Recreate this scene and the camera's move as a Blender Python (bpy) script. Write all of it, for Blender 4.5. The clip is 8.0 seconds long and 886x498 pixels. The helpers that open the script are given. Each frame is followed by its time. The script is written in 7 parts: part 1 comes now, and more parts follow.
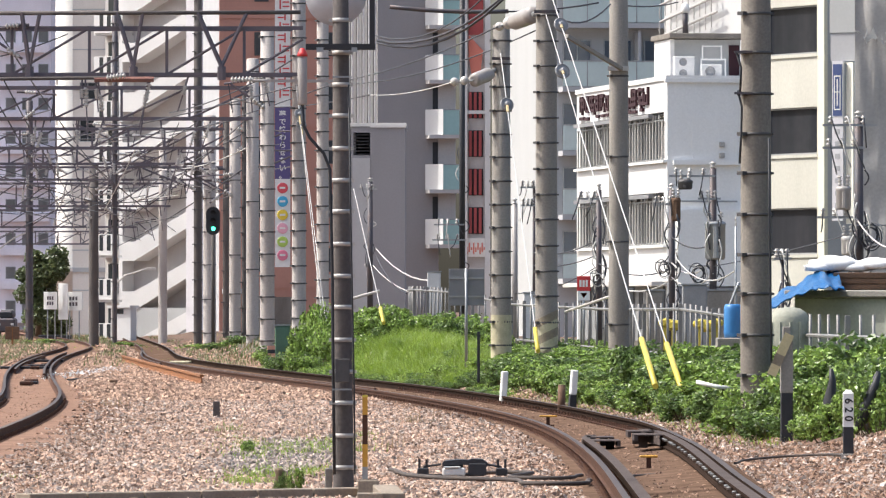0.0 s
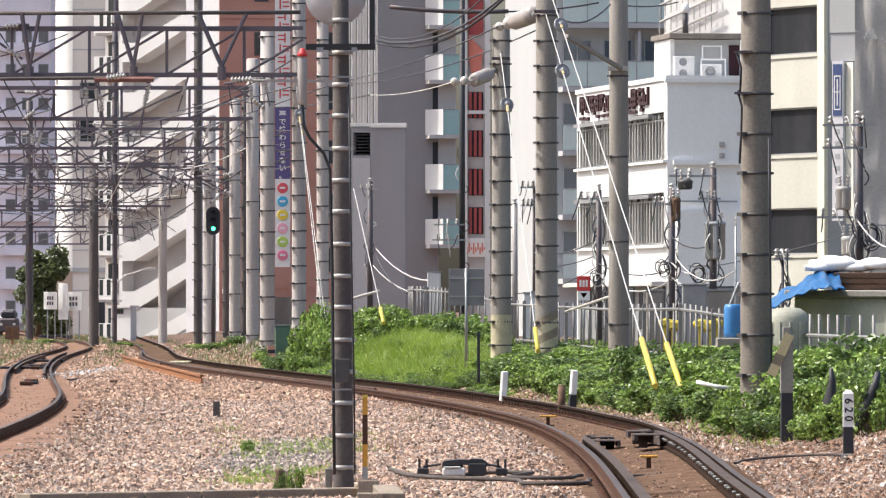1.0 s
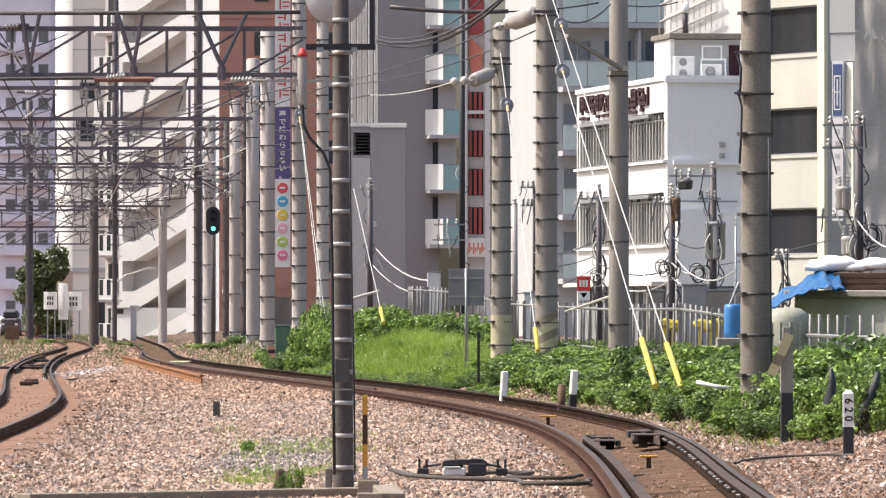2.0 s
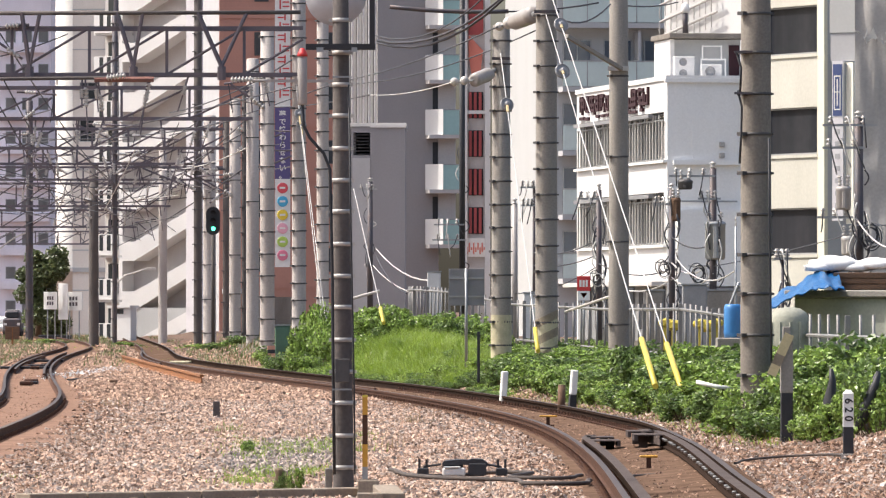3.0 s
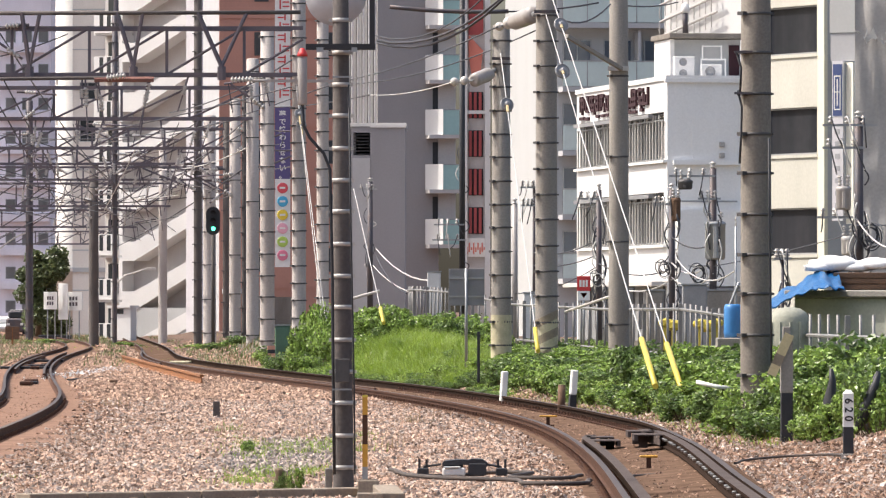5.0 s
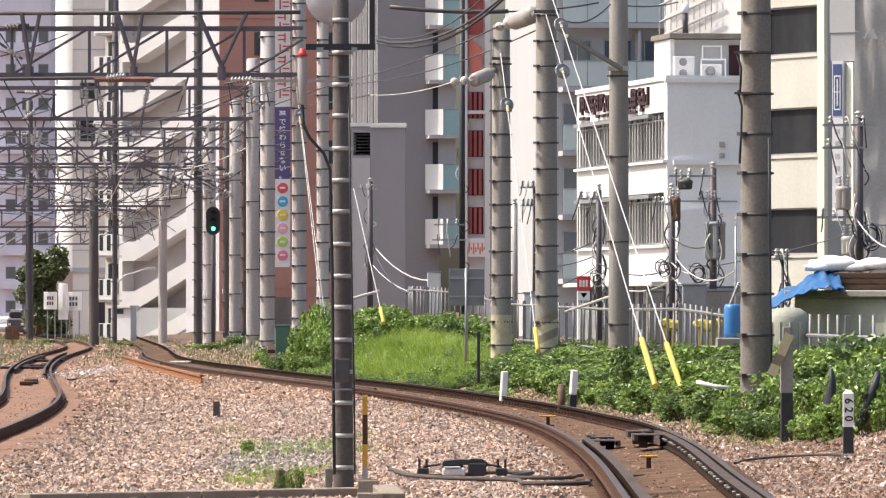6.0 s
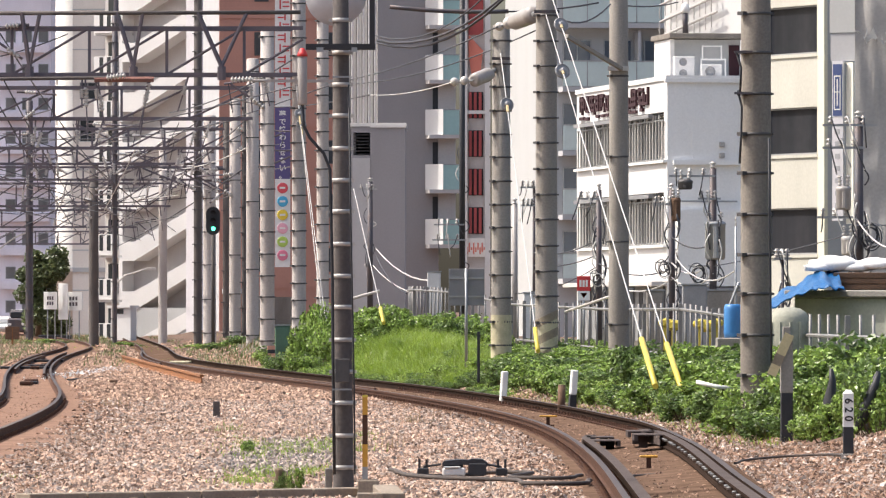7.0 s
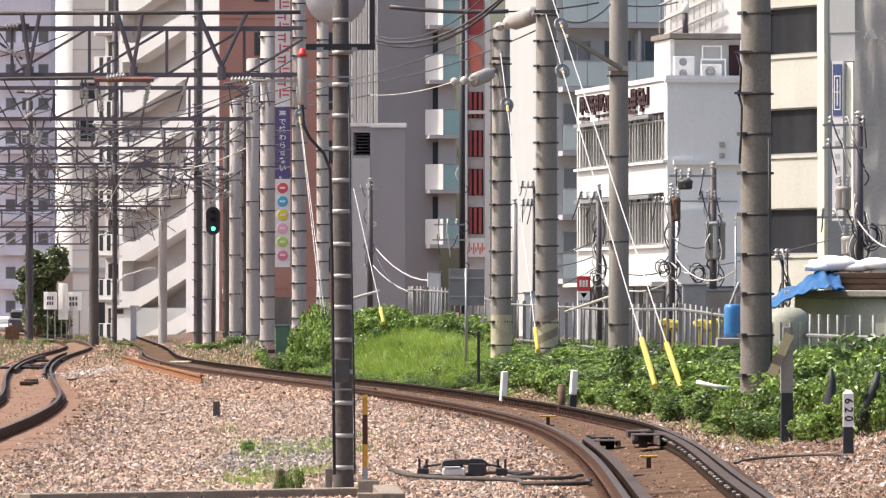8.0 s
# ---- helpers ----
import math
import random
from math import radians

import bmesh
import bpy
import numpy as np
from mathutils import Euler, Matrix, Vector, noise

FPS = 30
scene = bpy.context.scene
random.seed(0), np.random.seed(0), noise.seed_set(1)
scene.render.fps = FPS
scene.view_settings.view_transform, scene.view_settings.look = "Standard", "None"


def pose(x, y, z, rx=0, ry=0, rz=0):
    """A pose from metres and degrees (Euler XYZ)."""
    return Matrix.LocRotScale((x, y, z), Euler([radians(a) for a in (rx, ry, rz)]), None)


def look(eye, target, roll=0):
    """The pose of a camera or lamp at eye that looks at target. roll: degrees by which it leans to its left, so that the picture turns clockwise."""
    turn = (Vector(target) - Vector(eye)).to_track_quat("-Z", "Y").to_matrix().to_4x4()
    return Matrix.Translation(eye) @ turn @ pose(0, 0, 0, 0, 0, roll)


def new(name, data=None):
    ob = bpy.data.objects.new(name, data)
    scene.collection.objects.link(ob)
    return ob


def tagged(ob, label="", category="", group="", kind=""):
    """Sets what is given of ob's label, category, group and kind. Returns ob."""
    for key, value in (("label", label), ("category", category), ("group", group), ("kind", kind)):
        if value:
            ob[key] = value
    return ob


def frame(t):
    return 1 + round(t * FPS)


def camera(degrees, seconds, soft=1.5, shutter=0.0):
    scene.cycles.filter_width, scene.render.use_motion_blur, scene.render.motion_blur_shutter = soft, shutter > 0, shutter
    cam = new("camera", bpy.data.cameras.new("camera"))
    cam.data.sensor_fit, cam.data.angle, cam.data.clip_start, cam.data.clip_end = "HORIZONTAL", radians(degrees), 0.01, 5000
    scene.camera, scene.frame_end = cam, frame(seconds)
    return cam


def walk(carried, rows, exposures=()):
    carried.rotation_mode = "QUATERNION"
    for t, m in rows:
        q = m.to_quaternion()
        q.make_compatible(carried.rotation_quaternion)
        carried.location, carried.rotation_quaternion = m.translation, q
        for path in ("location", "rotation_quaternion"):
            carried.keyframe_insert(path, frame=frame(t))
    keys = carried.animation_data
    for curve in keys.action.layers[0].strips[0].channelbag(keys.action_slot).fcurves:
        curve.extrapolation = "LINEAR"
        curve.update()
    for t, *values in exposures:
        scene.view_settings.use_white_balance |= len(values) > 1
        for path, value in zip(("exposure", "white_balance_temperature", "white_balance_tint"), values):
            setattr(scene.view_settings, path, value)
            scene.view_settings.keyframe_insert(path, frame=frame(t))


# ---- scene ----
# ---- camera ----
cam = camera(7.5, 8.0, soft=1.25)
EYE = (0.0, 0.0, 1.6)
CAMERA_POSE = pose(0.0, 0.0, 1.6, 90.522, 0, 0)
walk(cam, [(0.0, CAMERA_POSE), (8.0, CAMERA_POSE)], [(0.0, 0.61, 6250, 7.5), (1.5, 0.61, 6400, 8.5), (4.0, 0.61, 6500, 9.5), (8.0, 0.61, 6520, 9.5)])

# ---- light ----
SUN_EL, SUN_AZ = radians(54), radians(-84)      # azimuth measured from +Y towards +X
world = bpy.data.worlds.new("sky_world")
scene.world = world
world.use_nodes = True
wn = world.node_tree.nodes
sky = wn.new("ShaderNodeTexSky")
sky.sky_type = 'NISHITA'
sky.sun_disc = False
sky.sun_elevation = SUN_EL
sky.sun_rotation = SUN_AZ
sky.dust_density = 5.0
sky.ozone_density = 0.5
world.node_tree.links.new(sky.outputs[0], wn["Background"].inputs[0])
wn["Background"].inputs[1].default_value = 0.155
sun_data = bpy.data.lights.new("sun", "SUN")
sun_data.energy = 3.45
sun_data.angle = radians(0.5)
sun_data.color = (1.0, 0.94, 0.86)
sun = new("sun", sun_data)
sun_from = Vector((math.sin(SUN_AZ) * math.cos(SUN_EL), math.cos(SUN_AZ) * math.cos(SUN_EL), math.sin(SUN_EL)))
sun.matrix_world = look(sun_from * 50, (0, 0, 0))


# ---- materials ----
def mat(name, color, rough=0.8, metal=0.0, vary=0.25, scale=3.0, fine=40.0, bump=0.15, tint=None, streak=0.0, island=0.0, spec=0.5, obj_rand=0.0):
    """Procedural surface: base colour broken at two scales, with relief."""
    m = bpy.data.materials.new(name)
    m.use_nodes = True
    nt = m.node_tree
    N, L = nt.nodes, nt.links
    bsdf = N["Principled BSDF"]
    bsdf.inputs["Roughness"].default_value = rough
    bsdf.inputs["Metallic"].default_value = metal
    bsdf.inputs["Specular IOR Level"].default_value = spec
    geo = N.new("ShaderNodeNewGeometry")
    big = N.new("ShaderNodeTexNoise")
    big.inputs["Scale"].default_value = scale
    big.inputs["Detail"].default_value = 5
    small = N.new("ShaderNodeTexNoise")
    small.inputs["Scale"].default_value = fine
    small.inputs["Detail"].default_value = 4
    L.new(geo.outputs["Position"], small.inputs["Vector"])
    if streak:
        mp = N.new("ShaderNodeMapping")
        mp.inputs["Scale"].default_value = (1, 1, streak)
        L.new(geo.outputs["Position"], mp.inputs["Vector"])
        L.new(mp.outputs[0], big.inputs["Vector"])
    else:
        L.new(geo.outputs["Position"], big.inputs["Vector"])
    c2 = tint or tuple(c * 0.45 for c in color)
    ramp = N.new("ShaderNodeValToRGB")
    ramp.color_ramp.elements[0].position = 0.36
    ramp.color_ramp.elements[1].position = 0.64
    L.new(big.outputs[0], ramp.inputs[0])
    mx = N.new("ShaderNodeMix")
    mx.data_type = 'RGBA'
    mx.inputs[6].default_value = (*color, 1)
    mx.inputs[7].default_value = (*c2, 1)
    f1 = N.new("ShaderNodeMath")
    f1.operation = 'MULTIPLY'
    f1.inputs[1].default_value = vary
    L.new(ramp.outputs[0], f1.inputs[0])
    L.new(f1.outputs[0], mx.inputs[0])
    hsv = N.new("ShaderNodeHueSaturation")
    L.new(mx.outputs[2], hsv.inputs["Color"])
    val = N.new("ShaderNodeMath")
    val.operation = 'MULTIPLY_ADD'
    val.inputs[1].default_value = vary * 1.2
    val.inputs[2].default_value = 1 - vary * 0.6
    L.new(small.outputs[0], val.inputs[0])
    last = val
    if island:
        ri = N.new("ShaderNodeMath")
        ri.operation = 'MULTIPLY_ADD'
        ri.inputs[1].default_value = 2 * island
        ri.inputs[2].default_value = 1 - island
        L.new(geo.outputs["Random Per Island"], ri.inputs[0])
        mm = N.new("ShaderNodeMath")
        mm.operation = 'MULTIPLY'
        L.new(ri.outputs[0], mm.inputs[0])
        L.new(val.outputs[0], mm.inputs[1])
        last = mm
    if obj_rand:
        oi = N.new("ShaderNodeObjectInfo")
        ro = N.new("ShaderNodeMath")
        ro.operation = 'MULTIPLY_ADD'
        ro.inputs[1].default_value = 2 * obj_rand
        ro.inputs[2].default_value = 1 - obj_rand
        L.new(oi.outputs["Random"], ro.inputs[0])
        mo = N.new("ShaderNodeMath")
        mo.operation = 'MULTIPLY'
        L.new(ro.outputs[0], mo.inputs[0])
        L.new(last.outputs[0], mo.inputs[1])
        last = mo
    L.new(last.outputs[0], hsv.inputs["Value"])
    L.new(hsv.outputs[0], bsdf.inputs["Base Color"])
    if bump:
        bp = N.new("ShaderNodeBump")
        bp.inputs["Strength"].default_value = bump
        bp.inputs["Distance"].default_value = 0.02
        L.new(small.outputs[0], bp.inputs["Height"])
        L.new(bp.outputs[0], bsdf.inputs["Normal"])
    return m


def leaf_mat(name, color, back, trans=0.35, island=0.35):
    m = mat(name, color, 0.4, 0, 0.35, 1.2, 9.0, 0, tint=back, island=island, spec=0.55)
    nt = m.node_tree
    bsdf = nt.nodes["Principled BSDF"]
    tr = nt.nodes.new("ShaderNodeBsdfTranslucent")
    mixs = nt.nodes.new("ShaderNodeMixShader")
    mixs.inputs[0].default_value = trans
    col = bsdf.inputs["Base Color"].links[0].from_socket
    nt.links.new(col, tr.inputs[0])
    nt.links.new(bsdf.outputs[0], mixs.inputs[1])
    nt.links.new(tr.outputs[0], mixs.inputs[2])
    nt.links.new(mixs.outputs[0], nt.nodes["Material Output"].inputs[0])
    return m


def glow_mat(name, color, strength):
    m = mat(name, color, 0.3, 0, 0, bump=0)
    b = m.node_tree.nodes["Principled BSDF"]
    b.inputs["Emission Color"].default_value = (*color, 1)
    b.inputs["Emission Strength"].default_value = strength
    return m


MAT = {
    # bed colour kept dark to paint the shade in gaps between stones
    "ballast_bed": mat("ballast_bed", (0.135, 0.10, 0.083), 0.95, 0, 0.75, 0.5, 14, 1.0, tint=(0.16, 0.092, 0.062), spec=0.1),
    "stone": mat("stone", (0.445, 0.32, 0.248), 0.95, 0, 0.4, 0.45, 30, 0.3, tint=(0.33, 0.20, 0.142), island=0.6, spec=0.2),
    "stone_grey": mat("stone_grey", (0.40, 0.33, 0.285), 0.95, 0, 0.4, 0.6, 30, 0.3, tint=(0.22, 0.17, 0.14), island=0.6, spec=0.2),
    "stone_stained": mat("stone_stained", (0.275, 0.18, 0.13), 0.95, 0, 0.5, 0.6, 30, 0.3, tint=(0.20, 0.12, 0.085), island=0.6, spec=0.2),
    "grit": mat("grey_grit", (0.27, 0.245, 0.235), 0.95, 0, 0.4, 0.6, 30, 0.3, tint=(0.17, 0.15, 0.145), island=0.5, spec=0.2),
    "stone_far": mat("far_stone", (0.43, 0.30, 0.225), 0.95, 0, 0.55, 0.35, 30, 0.3, tint=(0.29, 0.175, 0.12), island=0.6, spec=0.2),
    "concrete_far": mat("pale_weathered_concrete", (0.49, 0.445, 0.42), 0.85, 0, 0.45, 1.0, 20, 0.1, tint=(0.26, 0.225, 0.205), streak=0.25),
    "shed_dull": mat("dull_tank", (0.34, 0.34, 0.28), 0.8, 0, 0.35, 2, 20, 0.2, streak=0.3),
    "rust_dirt": mat("rust_dirt", (0.095, 0.056, 0.038), 0.95, 0, 0.75, 3.5, 25, 0.8, tint=(0.055, 0.033, 0.024), spec=0.0),
    "pink_dirt": mat("pink_dirt", (0.255, 0.155, 0.109), 0.95, 0, 0.65, 1.6, 12, 0.06, tint=(0.15, 0.085, 0.058), spec=0.1),
    "rail": mat("rail", (0.07, 0.037, 0.027), 0.8, 0.0, 0.5, 4, 50, 0.25, tint=(0.12, 0.058, 0.034), spec=0.15),
    "rail_dark": mat("greased_rail", (0.03, 0.022, 0.019), 0.9, 0.0, 0.5, 4, 50, 0.25, tint=(0.05, 0.031, 0.023), spec=0.0),
    "bed_dust": mat("dusty_track_bed", (0.15, 0.097, 0.07), 0.95, 0, 0.65, 2.0, 12, 0.06, tint=(0.068, 0.043, 0.031), spec=0.0),
    "cable": mat("dirty_cable", (0.055, 0.045, 0.042), 0.85, 0.0, 0.5, 3, 40, 0.1, tint=(0.10, 0.075, 0.06)),
    "rail_top": mat("rail_top", (0.085, 0.066, 0.058), 0.55, 0.0, 0.4, 3, 60, 0.05, spec=0.2),
    "guard": mat("guard", (0.10, 0.08, 0.074), 0.8, 0.0, 0.45, 4, 50, 0.2, spec=0.05),
    "rust_rail": mat("rust_rail", (0.27, 0.115, 0.045), 0.9, 0.1, 0.5, 5, 40, 0.3, tint=(0.174, 0.0711, 0.0316)),
    "concrete": mat("concrete", (0.3, 0.276, 0.249), 0.85, 0, 0.55, 1.6, 30, 0.15, tint=(0.158, 0.138, 0.118), streak=0.25),
    "concrete_dark": mat("concrete_dark", (0.082, 0.07, 0.067), 0.85, 0, 0.6, 2.2, 30, 0.15, tint=(0.135, 0.117, 0.107), streak=0.3),
    "band": mat("band", (0.45, 0.43, 0.41), 0.5, 0.2, 0.3, 8, 60, 0.1),
    "band_dark": mat("band_dark", (0.09, 0.085, 0.085), 0.6, 0.4, 0.3, 8, 60, 0.1),
    "steel_dark": mat("steel_dark", (0.085, 0.082, 0.095), 0.6, 0.4, 0.35, 3, 40, 0.1, tint=(0.16, 0.10, 0.08)),
    "steel_truss": mat("steel_truss", (0.11, 0.10, 0.125), 0.65, 0.0, 0.35, 2, 40, 0.1, tint=(0.22, 0.15, 0.13)),
    "galv": mat("galv", (0.363, 0.371, 0.379), 0.45, 0.6, 0.25, 4, 50, 0.05),
    "wire": mat("wire", (0.06, 0.06, 0.07), 0.6, 0.2, 0.2, 3, 40, 0),
    "wire_light": mat("wire_light", (0.62, 0.60, 0.57), 0.5, 0.2, 0.2, 3, 40, 0),
    "porcelain": mat("porcelain", (0.537, 0.506, 0.474), 0.3, 0, 0.15, 5, 50, 0),
    "porcelain_grey": mat("porcelain_grey", (0.36, 0.33, 0.31), 0.4, 0, 0.2, 5, 50, 0.05),
    "black": mat("black", (0.025, 0.025, 0.03), 0.6, 0, 0.3, 4, 50, 0.05),
    "white": mat("white_paint", (0.80, 0.79, 0.76), 0.6, 0, 0.15, 3, 40, 0.05, tint=(0.5, 0.46, 0.42)),
    "yellow": mat("yellow_plastic", (0.632, 0.49, 0.0632), 0.45, 0, 0.15, 6, 50, 0.03),
    "orange": mat("orange_paint", (0.553, 0.284, 0.0355), 0.5, 0, 0.25, 6, 50, 0.05),
    "red": mat("red_paint", (0.62, 0.045, 0.045), 0.5, 0, 0.2, 4, 50, 0.03),
    "tarp": mat("blue_tarp", (0.012, 0.12, 0.33), 0.28, 0, 0.5, 9, 22, 0.8),
    "barrel_blue": mat("blue_plastic", (0.05, 0.21, 0.50), 0.4, 0, 0.2, 4, 30, 0.05),
    "sack": mat("white_sack", (0.72, 0.71, 0.70), 0.8, 0, 0.2, 6, 30, 0.3),
    "wood": mat("old_wood", (0.158, 0.0909, 0.0553), 0.85, 0, 0.5, 3, 30, 0.3, streak=5),
    "shed": mat("shed_wall", (0.474, 0.474, 0.395), 0.85, 0, 0.35, 1.2, 20, 0.2, tint=(0.19, 0.19, 0.158), streak=0.3),
    "soil": mat("soil", (0.13, 0.105, 0.07), 0.95, 0, 0.5, 1.0, 12, 0.6),
    "asphalt": mat("asphalt", (0.10, 0.10, 0.10), 0.9, 0, 0.3, 0.6, 60, 0.3),
    "glass": mat("window_glass", (0.035, 0.042, 0.05), 0.08, 0, 0.2, 0.6, 5, 0, spec=0.7),
    "glass_pale": mat("curtained_glass", (0.18, 0.18, 0.18), 0.12, 0, 0.35, 1.5, 6, 0, spec=0.6, streak=0.05),
    "glass_blue": mat("bluish_glass", (0.075, 0.10, 0.135), 0.08, 0, 0.2, 0.6, 5, 0, spec=0.7),
    "pale_disc": mat("pale_disc", (0.55, 0.55, 0.58), 0.5, 0.2, 0.15, 3, 30, 0.02),
    "steel_grey2": mat("grey_enamel", (0.30, 0.30, 0.31), 0.5, 0.2, 0.25, 3, 30, 0.05),
    "white_ish": mat("off_white_enamel", (0.66, 0.66, 0.66), 0.5, 0, 0.2, 2, 30, 0.03),
    "green_box": mat("dull_green_enamel", (0.09, 0.17, 0.12), 0.5, 0, 0.25, 3, 30, 0.05),
    "salmonish": mat("faded_orange", (0.62, 0.30, 0.20), 0.6, 0, 0.25, 4, 30, 0.05),
    "faded_cream": mat("faded_cream_paint", (0.50, 0.45, 0.30), 0.8, 0, 0.4, 5, 30, 0.1),
    "faded_brown": mat("faded_brown_paint", (0.269, 0.221, 0.158), 0.8, 0, 0.4, 5, 30, 0.1),
    "glass_grey": mat("grey_window_glass", (0.022, 0.024, 0.030), 0.12, 0, 0.3, 0.8, 3, 0, tint=(0.075, 0.074, 0.08), spec=0.08, streak=0.05),
    "concrete_brown": mat("brown_stained_concrete", (0.225, 0.2, 0.172), 0.85, 0, 0.65, 2.2, 30, 0.15, tint=(0.14, 0.118, 0.098), streak=0.2),
    "room": mat("dark_room", (0.11, 0.115, 0.13), 0.9, 0, 0.3, 1, 10, 0),
    "leaf": leaf_mat("bush_leaf", (0.235, 0.33, 0.075), (0.09, 0.155, 0.034), 0.33, 0.7),
    "leaf_dark": leaf_mat("dark_leaf", (0.14, 0.21, 0.055), (0.05, 0.095, 0.027), 0.3, 0.7),
    "leaf_tree": leaf_mat("tree_leaf", (0.12, 0.15, 0.06), (0.05, 0.075, 0.032), 0.25, 0.5),
    "grass": leaf_mat("grass_blade", (0.255, 0.35, 0.045), (0.105, 0.205, 0.033), 0.4, 0.3),
    "grass_dull": leaf_mat("dull_grass", (0.134, 0.182, 0.0553), (0.079, 0.111, 0.0395), 0.25),
    "dry": leaf_mat("dry_stalk", (0.284, 0.205, 0.111), (0.19, 0.134, 0.079), 0.2),
    "stem": mat("stem", (0.14, 0.10, 0.06), 0.9, 0, 0.3, 6, 40, 0.2),
}


# ---- mesh tools ----
def bx(bm, x0, x1, y0, y1, z0, z1, bev=0.0):
    vs = [bm.verts.new((x, y, z)) for x in (x0, x1) for y in (y0, y1) for z in (z0, z1)]
    fs = [bm.faces.new([vs[i] for i in q]) for q in ((0, 1, 3, 2), (4, 6, 7, 5), (0, 4, 5, 1), (2, 3, 7, 6), (0, 2, 6, 4), (1, 5, 7, 3))]
    if bev:
        es = {e for f in fs for e in f.edges}
        bmesh.ops.bevel(bm, geom=list(es), offset=bev, segments=1, affect='EDGES')
    return vs


def tube(bm, p, q, r0, r1=None, n=8, cap=True):
    p, q = Vector(p), Vector(q)
    r1 = r0 if r1 is None else r1
    a = (q - p).normalized()
    s = a.orthogonal().normalized()
    t = a.cross(s)
    rings = []
    for c, r in ((p, r0), (q, r1)):
        rings.append([bm.verts.new(c + (s * math.cos(k * math.tau / n) + t * math.sin(k * math.tau / n)) * r) for k in range(n)])
    for k in range(n):
        f = bm.faces.new((rings[0][k], rings[0][(k + 1) % n], rings[1][(k + 1) % n], rings[1][k]))
        f.smooth = n > 6
    if cap:
        bm.faces.new(rings[0][::-1])
        bm.faces.new(rings[1])


def pipe(bm, pts, r, n=6):
    """One continuous round bar through a run of points."""
    pts = [Vector(p) for p in pts]
    rings = []
    s = None
    for i, p in enumerate(pts):
        a = (pts[min(i + 1, len(pts) - 1)] - pts[max(i - 1, 0)]).normalized()
        s = a.orthogonal().normalized() if s is None else (s - a * s.dot(a)).normalized()
        t = a.cross(s)
        rings.append([bm.verts.new(p + (s * math.cos(k * math.tau / n) + t * math.sin(k * math.tau / n)) * r) for k in range(n)])
    for A, B in zip(rings, rings[1:]):
        for k in range(n):
            bm.faces.new((A[k], A[(k + 1) % n], B[(k + 1) % n], B[k])).smooth = True
    bm.faces.new(rings[0][::-1])
    bm.faces.new(rings[-1])


def lathe(bm, prof, n=16, at=(0, 0, 0), axis=None):
    """Turned solid: prof is a run of (radius, height)."""
    m = Matrix.Translation(at)
    if axis is not None:
        m = m @ Vector(axis).to_track_quat("Z", "Y").to_matrix().to_4x4()
    rings = []
    for r, z in prof:
        rings.append([bm.verts.new(m @ Vector((max(r, 1e-4) * math.cos(k * math.tau / n), max(r, 1e-4) * math.sin(k * math.tau / n), z))) for k in range(n)])
    for A, B in zip(rings, rings[1:]):
        for k in range(n):
            bm.faces.new((A[k], A[(k + 1) % n], B[(k + 1) % n], B[k])).smooth = True
    bm.faces.new(rings[0][::-1])
    bm.faces.new(rings[-1])


def mesh_of(bm, name, material):
    bmesh.ops.recalc_face_normals(bm, faces=bm.faces[:])
    me = bpy.data.meshes.new(name)
    bm.to_mesh(me)
    bm.free()
    for m in (material if isinstance(material, (list, tuple)) else [material]):
        me.materials.append(m)
    return me


def part(name, bm, material, parent, label="", kind=""):
    ob = new(name, mesh_of(bm, name, material) if isinstance(bm, bmesh.types.BMesh) else bm)
    ob.parent = parent
    return tagged(ob, label, kind=kind)


def thing(name, label, category, m=None, group="", kind=""):
    ob = new(name)
    if m is not None:
        ob.matrix_basis = m
    return tagged(ob, label, category, group, kind)


def solid(name, bm, material, label, category, m=None, group="", kind=""):
    ob = new(name, mesh_of(bm, name, material))
    if m is not None:
        ob.matrix_basis = m
    return tagged(ob, label, category, group, kind)


def raw(name, verts, faces, material, smooth=False):
    me = bpy.data.meshes.new(name)
    me.from_pydata(verts, [], faces)
    me.materials.append(material)
    if smooth:
        me.polygons.foreach_set("use_smooth", [True] * len(me.polygons))
    return me


def smooth_curve(pts):
    """x as a smooth function of y, by a natural cubic spline."""
    ys = np.array([p[0] for p in pts], float)
    xs = np.array([p[1] for p in pts], float)
    n = len(ys)
    h = np.diff(ys)
    A = np.eye(n)
    r = np.zeros(n)
    for i in range(1, n - 1):
        A[i, i - 1], A[i, i], A[i, i + 1] = h[i - 1], 2 * (h[i - 1] + h[i]), h[i]
        r[i] = 6 * ((xs[i + 1] - xs[i]) / h[i] - (xs[i] - xs[i - 1]) / h[i - 1])
    mm = np.linalg.solve(A, r)

    def f(y):
        i = int(min(max(np.searchsorted(ys, y) - 1, 0), n - 2))
        a, b = ys[i + 1] - y, y - ys[i]
        return float((mm[i] * a ** 3 + mm[i + 1] * b ** 3) / (6 * h[i]) + (xs[i] / h[i] - mm[i] * h[i] / 6) * a + (xs[i + 1] / h[i] - mm[i + 1] * h[i] / 6) * b)
    return f


def sstep(a, b, x):
    t = min(max((x - a) / (b - a), 0.0), 1.0)
    return t * t * (3 - 2 * t)


